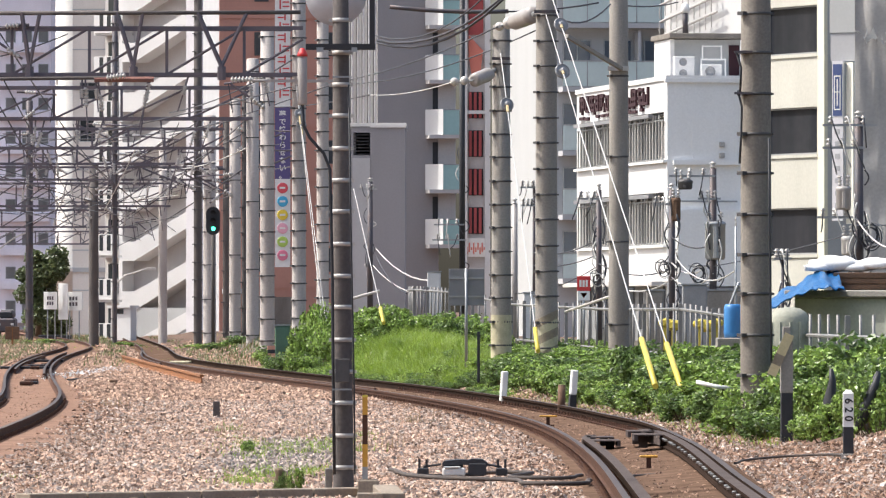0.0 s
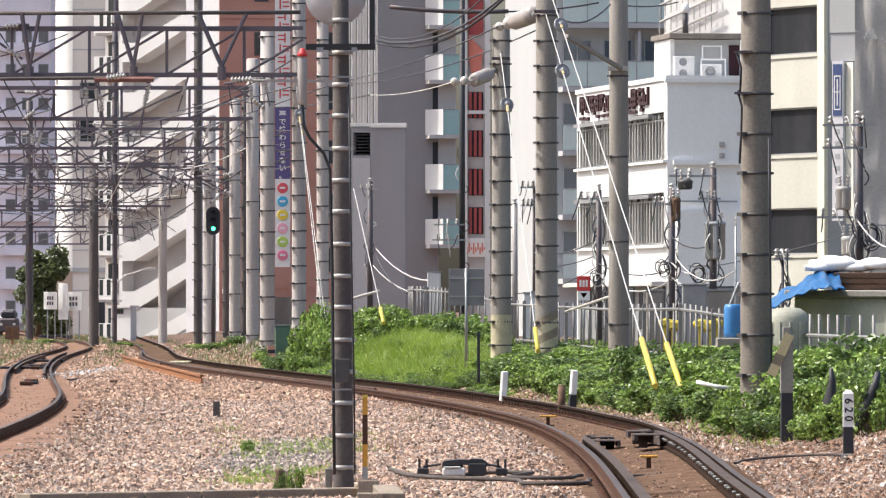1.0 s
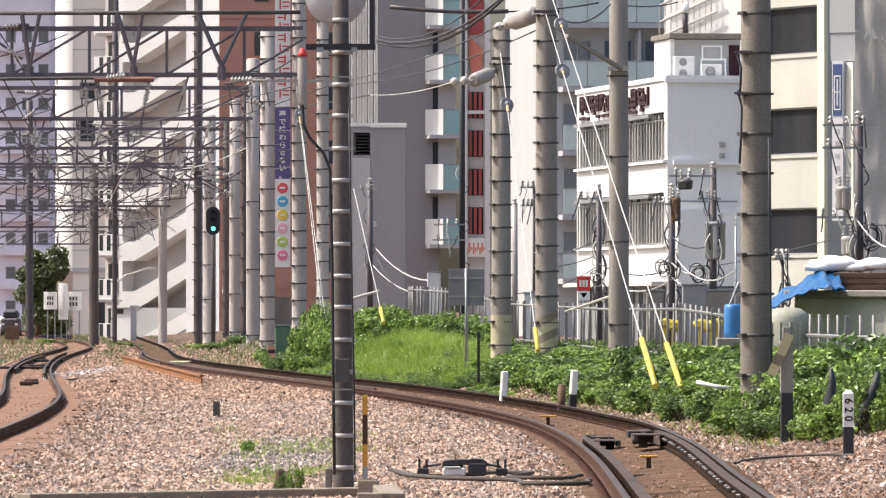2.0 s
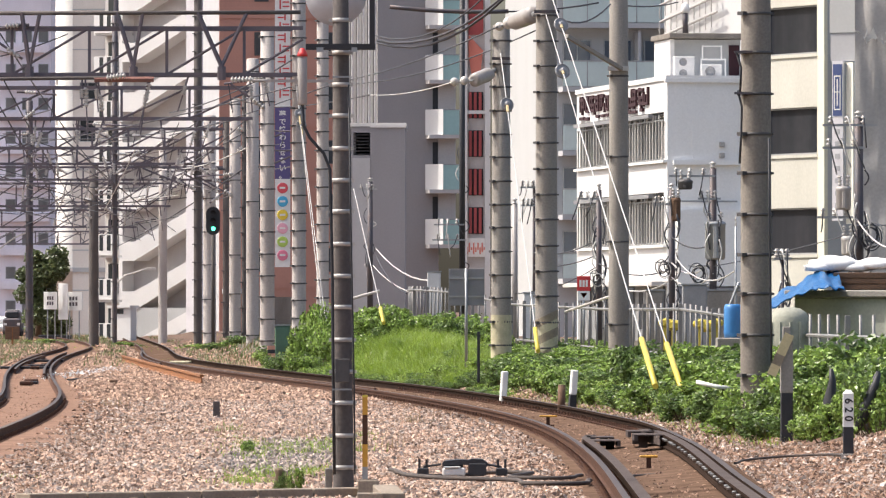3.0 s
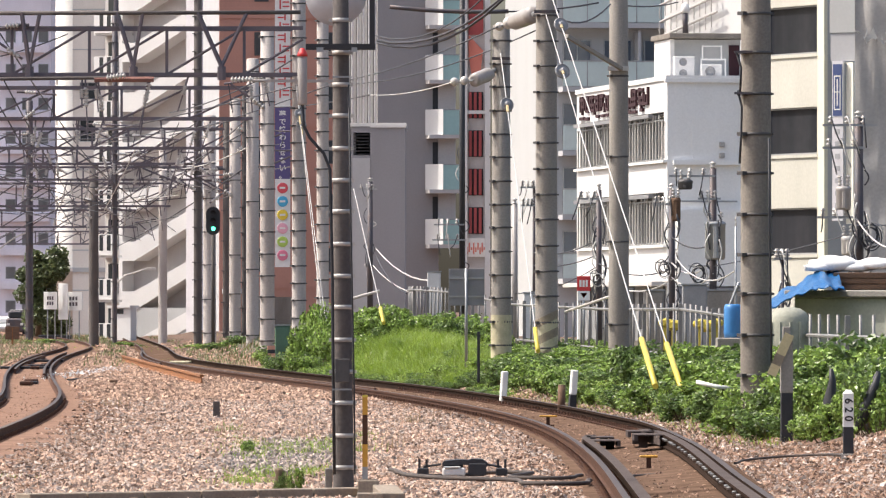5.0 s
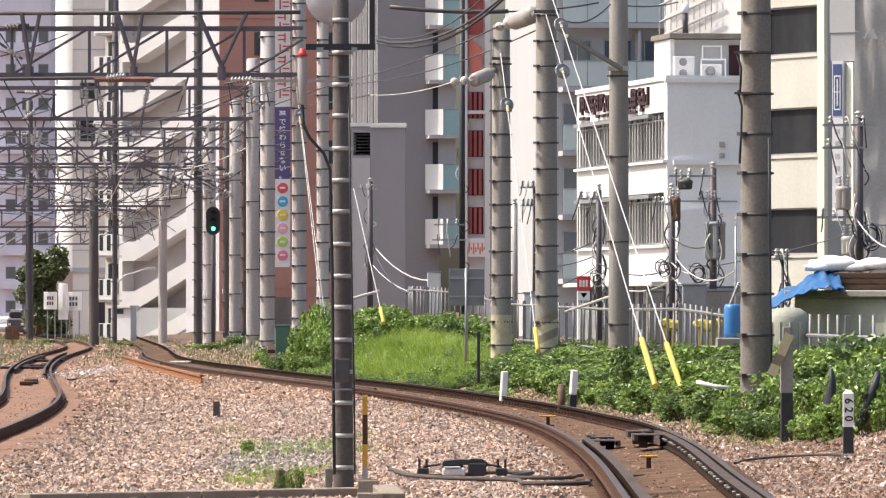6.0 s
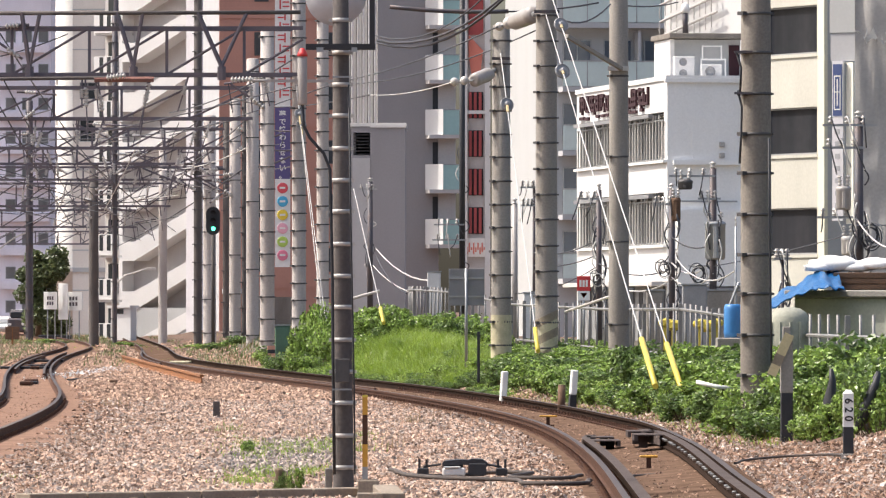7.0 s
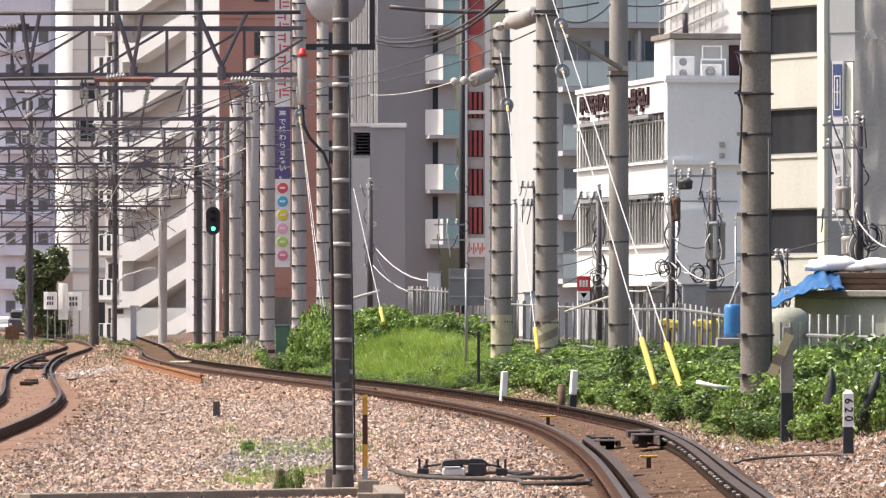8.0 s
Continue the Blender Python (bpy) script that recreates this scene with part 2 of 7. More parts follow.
# the inner rail of each curved track, as (depth, across)
main_in = smooth_curve([(20, 1.2), (40, 1.42), (58, 1.57), (72, 1.66), (88, 1.57), (100, 1.26), (118, 0.17), (138, -1.54), (158, -3.68), (178, -5.77), (217, -9.1), (281, -12.5), (354, -16.4), (460, -22.5), (620, -33)])
left_in = smooth_curve([(20, -5.0), (60, -5.6), (92, -6.03), (115, -6.67), (130, -7.37), (150, -8.6), (174, -10.1), (204, -11.76), (245, -13.6), (309, -16.1), (348, -18.6), (407, -23.2), (620, -40)])
GAUGE = 1.132
CANT = 0.072


def ground_z(x, y):
    """Height of the ground: flat ballast, rising to a grown-over bank beyond the outer rail."""
    e = x - main_in(min(max(y, 20), 620)) - GAUGE
    rise = 0.55 + 0.75 * sstep(135, 178, y) * (1 - sstep(230, 290, y)) * sstep(1.5, 5.0, e) * (1 - 0.85 * sstep(-1.7, 0.9, x))
    return -0.16 + rise * sstep(0.9, 3.4, e) * sstep(40, 75, y)


# ---- ground ----
def build_ground():
    ys = [-60, 0, 30] + list(np.arange(40, 130, 1.5)) + list(np.arange(130, 260, 4)) + list(np.arange(260, 640, 20)) + [800, 1200, 2500, 4500]
    xs = [-3000, -1200, -400, -150, -80, -60] + list(np.arange(-45, -10, 2.5)) + list(np.arange(-10, 14, 0.5)) + list(np.arange(14, 60, 5)) + [80, 150, 400, 1200, 3000]
    verts, faces = [], []
    for y in ys:
        for x in xs:
            yc = min(max(y, 20), 620)
            bed = -0.9 < x - main_in(yc) < GAUGE + 0.7 or -GAUGE - 0.7 < x - left_in(yc) < 1.0
            verts.append((x, y, ground_z(x, y) + (-0.09 if bed else 0.03 * noise.noise((x * 0.6, y * 0.3, 0)) if 40 < y < 260 else 0)))
    w = len(xs)
    for j in range(len(ys) - 1):
        for i in range(w - 1):
            faces.append((j * w + i, j * w + i + 1, (j + 1) * w + i + 1, (j + 1) * w + i))
    me = raw("ground", verts, faces, MAT["ballast_bed"], True)
    me.materials.append(MAT["soil"])
    for p in me.polygons:
        c = p.center
        if 60 < c.y < 300 and c.x - main_in(c.y) - GAUGE > (1.7 if c.y > 86 else 2.3):
            p.material_index = 1
    ob = new("ground", me)
    tagged(ob, "pale pinkish crushed-stone railway ballast and soil", "ground", kind="structure")


build_ground()


# ---- tracks ----
RAIL_PROFILE = [(-0.0325, 0), (0.0325, 0), (0.0325, -0.035), (0.008, -0.045), (0.008, -0.125), (0.063, -0.138), (0.063, -0.153), (-0.063, -0.153), (-0.063, -0.138), (-0.008, -0.125), (-0.008, -0.045), (-0.0325, -0.035)]


def side_at(f, y, off):
    d = (f(y + 0.5) - f(y - 0.5))
    n = Vector((1, -d, 0)).normalized()
    return Vector((f(y), y, 0)) + n * off


def sweep(f, off, z, y0, y1, prof, step=1.0, tilt=0.0):
    """A profile carried along a track curve at a sideways offset."""
    verts, faces = [], []
    ys = np.arange(y0, y1 + step * 0.5, step)
    k = len(prof)
    for y in ys:
        for u, v in prof:
            p = side_at(f, y, off + u)
            verts.append((p.x, p.y, z(y) + v + tilt * u))
    for j in range(len(ys) - 1):
        for i in range(k):
            faces.append((j * k + i, j * k + (i + 1) % k, (j + 1) * k + (i + 1) % k, (j + 1) * k + i))
    faces.append(tuple(range(k)))
    faces.append(tuple((len(ys) - 1) * k + i for i in range(k))[::-1])
    return verts, faces


def main_cant(y):
    return CANT * sstep(20, 50, y) * (1 - sstep(170, 260, y)) + 0.055 * sstep(61, 76, y) * (1 - sstep(86, 102, y))


def make_rail(parent, f, off, z, y0, y1, label="", steel="rail"):
    v, fc = sweep(f, off, z, y0, y1, RAIL_PROFILE)
    me = raw("rail", v, fc, MAT[steel])
    me.materials.append(MAT["rail_top"])
    k = len(RAIL_PROFILE)
    for i, p in enumerate(me.polygons):
        p.use_smooth = False
        if i % k == 0 and len(p.vertices) == 4:
            p.material_index = 1
    return part("rail", me, None, parent, label)


def make_track(label, f, sign, cant, y0, y1, bed="rust_dirt"):
    tr = thing("railway_track", label, "railway track", group="tracks", kind="structure")
    make_rail(tr, f, 0, lambda y: 0.0, y0, y1, "brown rusty rail with a worn bright head")
    make_rail(tr, f, GAUGE * sign, cant, y0, y1, "dark greased outer rail" if sign > 0 else "brown rusty rail with a worn bright head", "rail_dark" if sign > 0 else "rail")
    # rust-coloured bed between the rails
    lo, hi = sorted((0, GAUGE * sign))
    v, faces = [], []
    ys = np.arange(y0, y1, 2.0)
    us = (lo - 0.95, lo - 0.35, lo + 0.1, (lo + hi) / 2, hi - 0.1, hi + (0.14 if sign > 0 else 0.8), hi + (0.4 if sign > 0 else 1.45))
    for y in ys:
        for u in us:
            if u > hi + 0.2 and sign < 0:
                p = side_at(f, y, hi + 0.1 + (u - hi - 0.1) * (1 - 0.75 * sstep(165, 230, y)))
            else:
                p = side_at(f, y, u)
            c = cant(y) * min(max(u / (GAUGE * sign), 0), 1.1)
            dz = -0.24 if u in (us[0], us[-1]) else -0.14 - (0.01 if u == us[3] else 0)
            v.append((p.x, p.y, c + dz + 0.012 * noise.noise((p.x * 2, p.y, 3))))
    n = len(us)
    for j in range(len(ys) - 1):
        for i in range(n - 1):
            faces.append((j * n + i, j * n + i + 1, (j + 1) * n + i + 1, (j + 1) * n + i))
    part("track_bed", raw("track_bed", v, faces, MAT[bed], True), None, tr, "rust-stained dusty track bed", "stuff")
    return tr


main_track = make_track("curved narrow-gauge railway track with rusty rails and check rails", main_in, 1, main_cant, 30, 600, "bed_dust")
left_track = make_track("rusty railway track bending in an S-curve over ballast", left_in, -1, lambda y: 0.0, 40, 600, "pink_dirt")


def track_fittings(tr, f, sign, cant, y0, y1):
    """Sleepers and rail clips, one each 0.6 m; the nearest as parts of their own."""
    bm = bmesh.new()
    bx(bm, -0.10, 0.10, -0.115, 0.115, -0.08, 0.0, 0.012)
    sl = mesh_of(bm, "sleeper", MAT["rust_dirt"])
    bm = bmesh.new()
    for s in (-1, 1):
        bx(bm, s * 0.10 - 0.06, s * 0.10 + 0.06, -0.09, 0.09, -0.03, 0.025, 0.01)
        tube(bm, (s * 0.1, 0, 0.02), (s * 0.1, 0, 0.075), 0.028, 0.022, 6)
    clip = mesh_of(bm, "rail_clip", MAT["rail"])
    y = y0
    while y < y1:
        d = f(y + 0.5) - f(y - 0.5)
        a = math.atan(-d)
        for u in (0, GAUGE * sign):
            p = side_at(f, y, u)
            o = new("rail_clip", clip)
            o.parent = tr
            o.matrix_basis = Matrix.Translation((p.x, y, cant(y) * (u != 0) - 0.152)) @ Matrix.Rotation(-a, 4, 'Z')
        y += 0.6


track_fittings(main_track, main_in, 1, main_cant, 55, 142)
track_fittings(left_track, left_in, -1, lambda y: 0.0, 88, 130)


# ---- concrete poles ----
def banded_pole(label, x, y, z0, top, r0, r1, step, material="concrete", first=0.6, group="catenary poles", step_bolts=True, lean=0.0, band="band_dark", category="utility pole"):
    """Tapered spun-concrete pole with clamped step bands."""
    p = thing("catenary_pole" if "catenary" in group else "utility_pole", label, category, pose(x, y, z0, 0, lean, 0), group)
    h = top - z0
    bm = bmesh.new()
    lathe(bm, [(r0, -0.4), (r0, 0), (r0 + (r1 - r0) * 0.5, h * 0.5), (r1, h), (r1 * 0.6, h + 0.03)], 24)
    part("shaft", bm, MAT[material], p)
    k = 0
    z = first
    while z < h - 0.2 and step:
        r = r0 + (r1 - r0) * z / h
        bm = bmesh.new()
        lathe(bm, [(r - 0.005, -0.022), (r + 0.01, -0.018), (r + 0.01, 0.018), (r - 0.005, 0.022)], 20)
        if step_bolts:
            for s in (-1, 1):
                bx(bm, s * (r + 0.014) - 0.022, s * (r + 0.014) + 0.022, -0.03, 0.03, -0.016, 0.016)
        if band == "band":
            o = part("step_band", bm, MAT[band], p)
            o.location = (0, 0, z)
            z += step * (1 + 0.03 * math.sin(k * 2.1))
            k += 1
            continue
        ca, sa = math.cos(radians(215)), math.sin(radians(215))
        wd = bmesh.ops.create_cube(bm, size=1.0)["verts"]
        bmesh.ops.transform(bm, matrix=Matrix.Translation((ca * (r + 0.03), sa * (r + 0.03), 0)) @ Matrix.Rotation(radians(215), 4, 'Z') @ Matrix.Diagonal((0.09, 0.13, 0.05, 1)), verts=wd)
        o = part("step_band", bm, MAT[band], p)
        o.location = (0, 0, z)
        z += step * (1 + 0.03 * math.sin(k * 2.1))
        k += 1
    return p


# poles beside the main track
banded_pole("thick grey concrete catenary pole with dark step bands in shrubs", 4.4, 95, 0.36, 9.5, 0.222, 0.199, 0.565, "concrete_brown", 0.33)
banded_pole("grey concrete catenary pole with faded yellow painted foot", 2.203, 144, 0.42, 13, 0.241, 0.211, 0.545, "concrete", 0.38)
banded_pole("grey concrete catenary pole with faded cream foot", 1.292, 150, 0.38, 7.933, 0.226, 0.194, 0.52, "concrete", 0.45)
banded_pole("smooth grey concrete utility pole standing in ivy", 4.03, 155, 0.38, 14, 0.24, 0.194, 1.9, "concrete", 0.9, "roadside poles", False)
banded_pole("slim dark concrete signal pole with pale steel step bands on ballast", -0.939, 63.8, -0.14, 5.2, 0.099, 0.072, 0.301, "concrete_dark", 0.26, "catenary poles", True, -0.35, "band")

for px, py, z0, h, r in ((2.203, 144, 0.4, 1.108, 0.241), (1.292, 150, 0.35, 1.154, 0.226)):
    sleeve = thing("pole_sleeve", "faded cream and brown painted sleeve at a pole foot", "pole sleeve", pose(px, py, z0), "pole sleeves")
    n = 24
    for k in range(6):
        bm = bmesh.new()
        za, zb = h * k / 6, h * (k + 1) / 6
        lift = 0.12 if py < 147 else 0.0
        rows = []
        for z in (za, zb):
            rows.append([bm.verts.new(((r + 0.006) * math.cos(i * math.tau / n), (r + 0.006) * math.sin(i * math.tau / n), z + lift * math.cos(i * math.tau / n))) for i in range(n)])
        for i in range(n):
            bm.faces.new((rows[0][i], rows[0][(i + 1) % n], rows[1][(i + 1) % n], rows[1][i])).smooth = True
        part("stripe", bm, MAT["faded_cream" if k % 2 == 0 or py > 147 else "faded_brown"], sleeve)

# the row of poles far along the bend
FAR_POLES = [
    ("concrete catenary pole wrapped with close step bands", -3.65, 205, 0.35, 15, 0.189, 0.171, 0.56, "concrete_far", True),
    ("concrete catenary pole wrapped with close step bands", -4.283, 200.9, 0.35, 16, 0.21, 0.193, 0.52, "concrete_far", True),
    ("tall grey concrete pole beside the track shrubs", -5.512, 212, 0.15, 10.461, 0.23, 0.213, 0.68, "concrete_far", True),
    ("tall smooth concrete pole beside the curve", -6.93, 246, 0.2, 10.751, 0.236, 0.226, 2.4, "concrete_far", False),
    ("thin steel pole beside the curve", -7.945, 270, 0.2, 10.403, 0.102, 0.09, 1.0, "concrete_dark", False),
    ("tall smooth concrete pole beside the curve", -8.768, 285, 0.2, 10.535, 0.25, 0.226, 1.6, "concrete_far", False),
    ("grey concrete pole behind the signal", -10.392, 301, 0.1, 10.281, 0.289, 0.264, 1.5, "concrete_far", False),
    ("dark stained concrete pole carrying the gantry", -11.175, 308, 0.1, 19, 0.188, 0.176, 0.8, "concrete_dark", True),
    ("plain grey concrete pole between the tracks", -14.546, 350.8, -0.16, 10.398, 0.235, 0.205, 0, "concrete_far", False),
    ("grey concrete pole between the tracks", -17.566, 340, -0.16, 8.99, 0.256, 0.227, 0, "concrete_dark", False),
    ("dark slender pole beside the farther track", -24.478, 400, -0.16, 14, 0.234, 0.201, 1.3, "steel_dark", False),
    ("grey concrete pole behind the gantries", -10.594, 330, 0.0, 10.842, 0.166, 0.152, 1.5, "concrete_dark", False),
    ("dark slim steel pole under the gantries", -16.028, 330, -0.2, 16, 0.11, 0.138, 0.9, "steel_dark", False),
]
for lab, x, y, z0, top, r0, r1, st, mt, bolts in FAR_POLES:
    banded_pole(lab, x, y, z0, top, r0, r1, st, mt, 0.5, "catenary poles", bolts)


# ---- gantries ----
def gantry(label, y, x0, x1, z0, z1, bay, r=0.05, phase=0.0):
    g = thing("catenary_gantry", label, "railway gantry", pose(0, y, 0), "gantries")
    for z, nm in ((z0, "lower_chord"), (z1, "upper_chord")):
        bm = bmesh.new()
        bx(bm, x0, x1, -r, r, z - r, z + r)
        part(nm, bm, MAT["steel_truss"], g)
        bm = bmesh.new()
        bx(bm, x0, x1, 0.9 - r, 0.9 + r, z - r, z + r)
        part(nm, bm, MAT["steel_truss"], g)
    bm = bmesh.new()
    bx(bm, x0 - 0.1, x0 + 0.1, 0.3, 0.6, -0.16, z1)
    part("column", bm, MAT["steel_truss"], g)
    x = x0 + phase
    while x < x1 - 0.1:
        bm = bmesh.new()
        bx(bm, x - r * 0.8, x + r * 0.8, -r * 0.7, r * 0.7, z0, z1)
        part("upright", bm, MAT["steel_truss"], g)
        e = min(x + bay, x1)
        bm = bmesh.new()
        tube(bm, (x, 0, z0), (e, 0, z0 + (z1 - z0) * (e - x) / bay), r * 0.75, n=6)
        part("diagonal", bm, MAT["steel_truss"], g)
        bm = bmesh.new()
        tube(bm, (x, 0, z1), (e, 0.9, z1), r * 0.6, n=5)
        tube(bm, (x, 0, z0), (e, 0.9, z0), r * 0.6, n=5)
        part("cross_brace", bm, MAT["steel_truss"], g)
        x += bay
    return g


gantry("dark steel lattice gantry across the tracks", 200, -14.111, -4.146, 8.589, 9.96, 2.291, 0.055, 1.354)
gantry("dark steel lattice gantry further along the tracks", 245, -17.286, -6.902, 8.564, 9.69, 2.458, 0.055, 0.717)
gantry("distant steel lattice gantry over the curve", 300, -21.167, -10.333, 8.121, 8.823, 1.505, 0.05, 0.4)
gantry("distant steel lattice gantry over the curve", 350, -24.695, -14.162, 7.013, 8.183, 1.697, 0.05, 0.9)


# ---- buildings ----
def wmat(name, color, **k):
    a = dict(rough=0.85, vary=0.22, scale=0.5, fine=12.0, bump=0.08, streak=0.3)
    a.update(k)
    return mat(name, color, **a)


WALL = {
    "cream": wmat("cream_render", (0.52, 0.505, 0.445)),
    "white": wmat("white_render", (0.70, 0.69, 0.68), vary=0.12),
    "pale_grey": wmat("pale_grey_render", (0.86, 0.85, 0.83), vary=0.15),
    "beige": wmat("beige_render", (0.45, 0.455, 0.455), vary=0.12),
    "slate": wmat("dark_grey_cladding", (0.315, 0.295, 0.295), vary=0.12),
    "blue_grey": wmat("blue_grey_panel", (0.44, 0.44, 0.455), vary=0.12),
    "brick_red": wmat("red_brown_tile", (0.50, 0.26, 0.20), vary=0.18),
    "concrete": wmat("raw_concrete", (0.56, 0.53, 0.51), vary=0.2),
    "warm": wmat("warm_beige_render", (0.80, 0.74, 0.67), vary=0.2),
    "lavender": wmat("pale_lavender_render", (0.74, 0.72, 0.745), vary=0.2),
    # lavender here paints in the haze over the far block
    "far_haze": wmat("haze_tinted_render", (0.82, 0.78, 0.85), vary=0.2),
    "net": wmat("dark_scaffold_net", (0.40, 0.385, 0.37), vary=0.35),
    "teal": mat("teal_glass", (0.36, 0.55, 0.53), 0.12, 0, 0.15, 1, 8, 0, spec=0.6),
    "frost": mat("pale_green_glass", (0.55, 0.64, 0.63), 0.2, 0, 0.12, 1, 8, 0, spec=0.5),
    "annex": wmat("dull_grey_panel", (0.285, 0.28, 0.30), vary=0.15),
    # darker than the slate front, to offset the sun on the tower's side
    "room_grey": wmat("darkened_side_cladding", (0.15, 0.145, 0.15), vary=0.3),
    "red": wmat("deep_red_panel", (0.40, 0.085, 0.085), vary=0.15),
    "salmon": wmat("salmon_red_panel", (0.72, 0.24, 0.18), vary=0.1),
}


def fill_wall(bm, u0, u1, z0, z1, t, holes, place):
    """A wall slab of thickness t with real openings: boxes round every hole."""
    us = sorted({u0, u1, *[h[0] for h in holes], *[h[1] for h in holes]})
    zs = sorted({z0, z1, *[h[2] for h in holes], *[h[3] for h in holes]})
    us = [u for u in us if u0 <= u <= u1]
    zs = [z for z in zs if z0 <= z <= z1]
    for a, b in zip(zs, zs[1:]):
        run = None
        for c, d in list(zip(us, us[1:])) + [(None, None)]:
            solid_cell = c is not None and not any(h[0] < (c + d) / 2 < h[1] and h[2] < (a + b) / 2 < h[3] for h in holes)
            if solid_cell:
                run = (run[0], d) if run else (c, d)
            elif run:
                for v in bx(bm, run[0], run[1], 0, t, a, b):
                    v.co = place(v.co)
                run = None
    bmesh.ops.remove_doubles(bm, verts=bm.verts[:], dist=0.0005)


def front(co):
    return Vector((co.x, co.y, co.z))


def leftside(co):
    return Vector((co.y, co.x, co.z))


def window(parent, u0, u1, z0, z1, place, frame_mat="galv", mullions=1, pane_mat=None, depth=0.14, label=""):
    bm = bmesh.new()
    w = 0.05
    def b(*a):
        for v in bx(bm, *a):
            v.co = place(v.co)
    b(u0, u1, depth - 0.05, depth + 0.03, z0, z0 + w)
    b(u0, u1, depth - 0.05, depth + 0.03, z1 - w, z1)
    b(u0, u0 + w, depth - 0.05, depth + 0.03, z0 + w, z1 - w)
    b(u1 - w, u1, depth - 0.05, depth + 0.03, z0 + w, z1 - w)
    n = mullions + 1
    for k in range(1, n):
        u = u0 + (u1 - u0) * k / n
        b(u - 0.025, u + 0.025, depth - 0.04, depth + 0.03, z0 + w, z1 - w)
    bmesh.ops.remove_doubles(bm, verts=bm.verts[:], dist=0.0005)
    win = part("window", bm, MAT[frame_mat], parent, label)
    for k in range(n):
        bm = bmesh.new()
        a, c = u0 + (u1 - u0) * k / n, u0 + (u1 - u0) * (k + 1) / n
        b2 = bx(bm, a + 0.03, c - 0.03, depth + (0.0 if k % 2 else 0.012), depth + 0.014 + (0.0 if k % 2 else 0.012), z0 + w, z1 - w)
        for v in b2:
            v.co = place(v.co)
        part("pane", bm, pane_mat or MAT["glass"], win)
    return win


def house(label, x, y, yaw, w, d, z0, h, wall, holes_front=(), holes_left=(), roof="concrete", side_wall=None, category="building", t=0.22, mull=1, pane=None):
    """A block with real openings in its front and left walls, dark rooms behind them, and a parapet roof."""
    b = thing("building", label, category, pose(x, y, 0, 0, 0, yaw))
    top = z0 + h
    bm = bmesh.new()
    fill_wall(bm, 0, w, z0, top, t, list(holes_front), front)
    part("wall", bm, wall, b)
    bm = bmesh.new()
    fill_wall(bm, t + 0.002, d, z0, top, t, list(holes_left), leftside)
    part("wall", bm, side_wall or wall, b)
    bm = bmesh.new()
    bx(bm, w - t, w, t + 0.002, d, z0, top)
    part("wall", bm, wall, b)
    bm = bmesh.new()
    bx(bm, t, w - t, d - t, d, z0, top)
    part("wall", bm, wall, b)
    bm = bmesh.new()
    bx(bm, t + 0.9, w - t - 0.05, t + 0.9, d - t - 0.05, z0, top - 0.3)
    part("interior", bm, MAT["room"], b)
    bm = bmesh.new()
    bx(bm, -0.06, w + 0.06, -0.06, d + 0.06, top, top + 0.18)
    part("roof", bm, WALL[roof], b)
    for hs, pl in ((holes_front, front), (holes_left, leftside)):
        for a in hs:
            if len(a) == 4:
                window(b, a[0], a[1], a[2], a[3], pl, mullions=mull, pane_mat=pane)
    return b


# cream block with wide dark windows, beside the shed
cream_win = [(0.47, 3.62, 9.432, 10.906), (0.47, 3.62, 6.364, 7.804), (0.47, 3.62, 3.314, 4.736)]
# shade is put into the greyer beige front, sun into the cream side
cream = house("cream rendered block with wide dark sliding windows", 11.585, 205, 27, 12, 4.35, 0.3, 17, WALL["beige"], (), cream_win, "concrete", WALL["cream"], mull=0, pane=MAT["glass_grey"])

# white house with the railed galleries; gable painted lighter to make up for its shade
WZ = [(7.243, 8.978), (4.108, 5.989)]
gal = [(0.6, 16.5, a, b, 0) for a, b in WZ]
white = house("white house with railed galleries and shaded gable wall", 8.297, 250, 10, 6.5, 17.3, 0.3, 9.827, WALL["pale_grey"], (), gal, "white", WALL["white"])

# blue-grey balcony apartment block
block = house("pale apartment block with glass-fronted balconies", 5.235, 310, 10, 16, 13, 0.2, 24, WALL["blue_grey"], (), (), "concrete", WALL["beige"])

# tower with red slats
slat = house("narrow grey tower with red slatted openings", 1.055, 332, 0, 1.277, 8, 0.2, 24, WALL["concrete"], (), (), "concrete", WALL["concrete"])

# dark grey apartment tower and its annex
dark = house("dark grey clad apartment tower with stacked balconies", -3.51, 362, 10, 3.329, 14, 0.2, 28, WALL["slate"], (), (), "concrete", WALL["room_grey"])
annex = house("low blue-grey annex with a black louvred opening", -4.672, 345, 0, 2.74, 8, 0.2, 10.802, WALL["annex"], [(0.1, 0.952, 9.531, 10.685, 0)], (), "white")

# red-brown tiled block
red = house("red-brown tiled block with a tall vertical sign", -13.242, 400, 6, 7.858, 14, 0.0, 28, WALL["brick_red"], (), (), "concrete", WALL["blue_grey"])

# white block with an outside stair
stair = house("white apartment block with a zigzag outside stair", -21.646, 433, -35, 8.987, 12, -0.1, 28, WALL["concrete"], (), (), "concrete", WALL["white"])

# cream rounded block
rounded = house("cream block with small square windows and a garage", -27.2, 480, -7, 4.4, 4, -0.1, 30, WALL["warm"], [(1.4, 2.55, 16.6, 17.8), (1.4, 2.55, 13.6, 15.2)], (), "concrete", WALL["cream"])

# far block, haze put into its wall colour
far = house("far apartment block tinted lavender for haze", -42.334, 600, 0, 7.524, 12, -0.1, 36, WALL["far_haze"], (), (), "concrete")


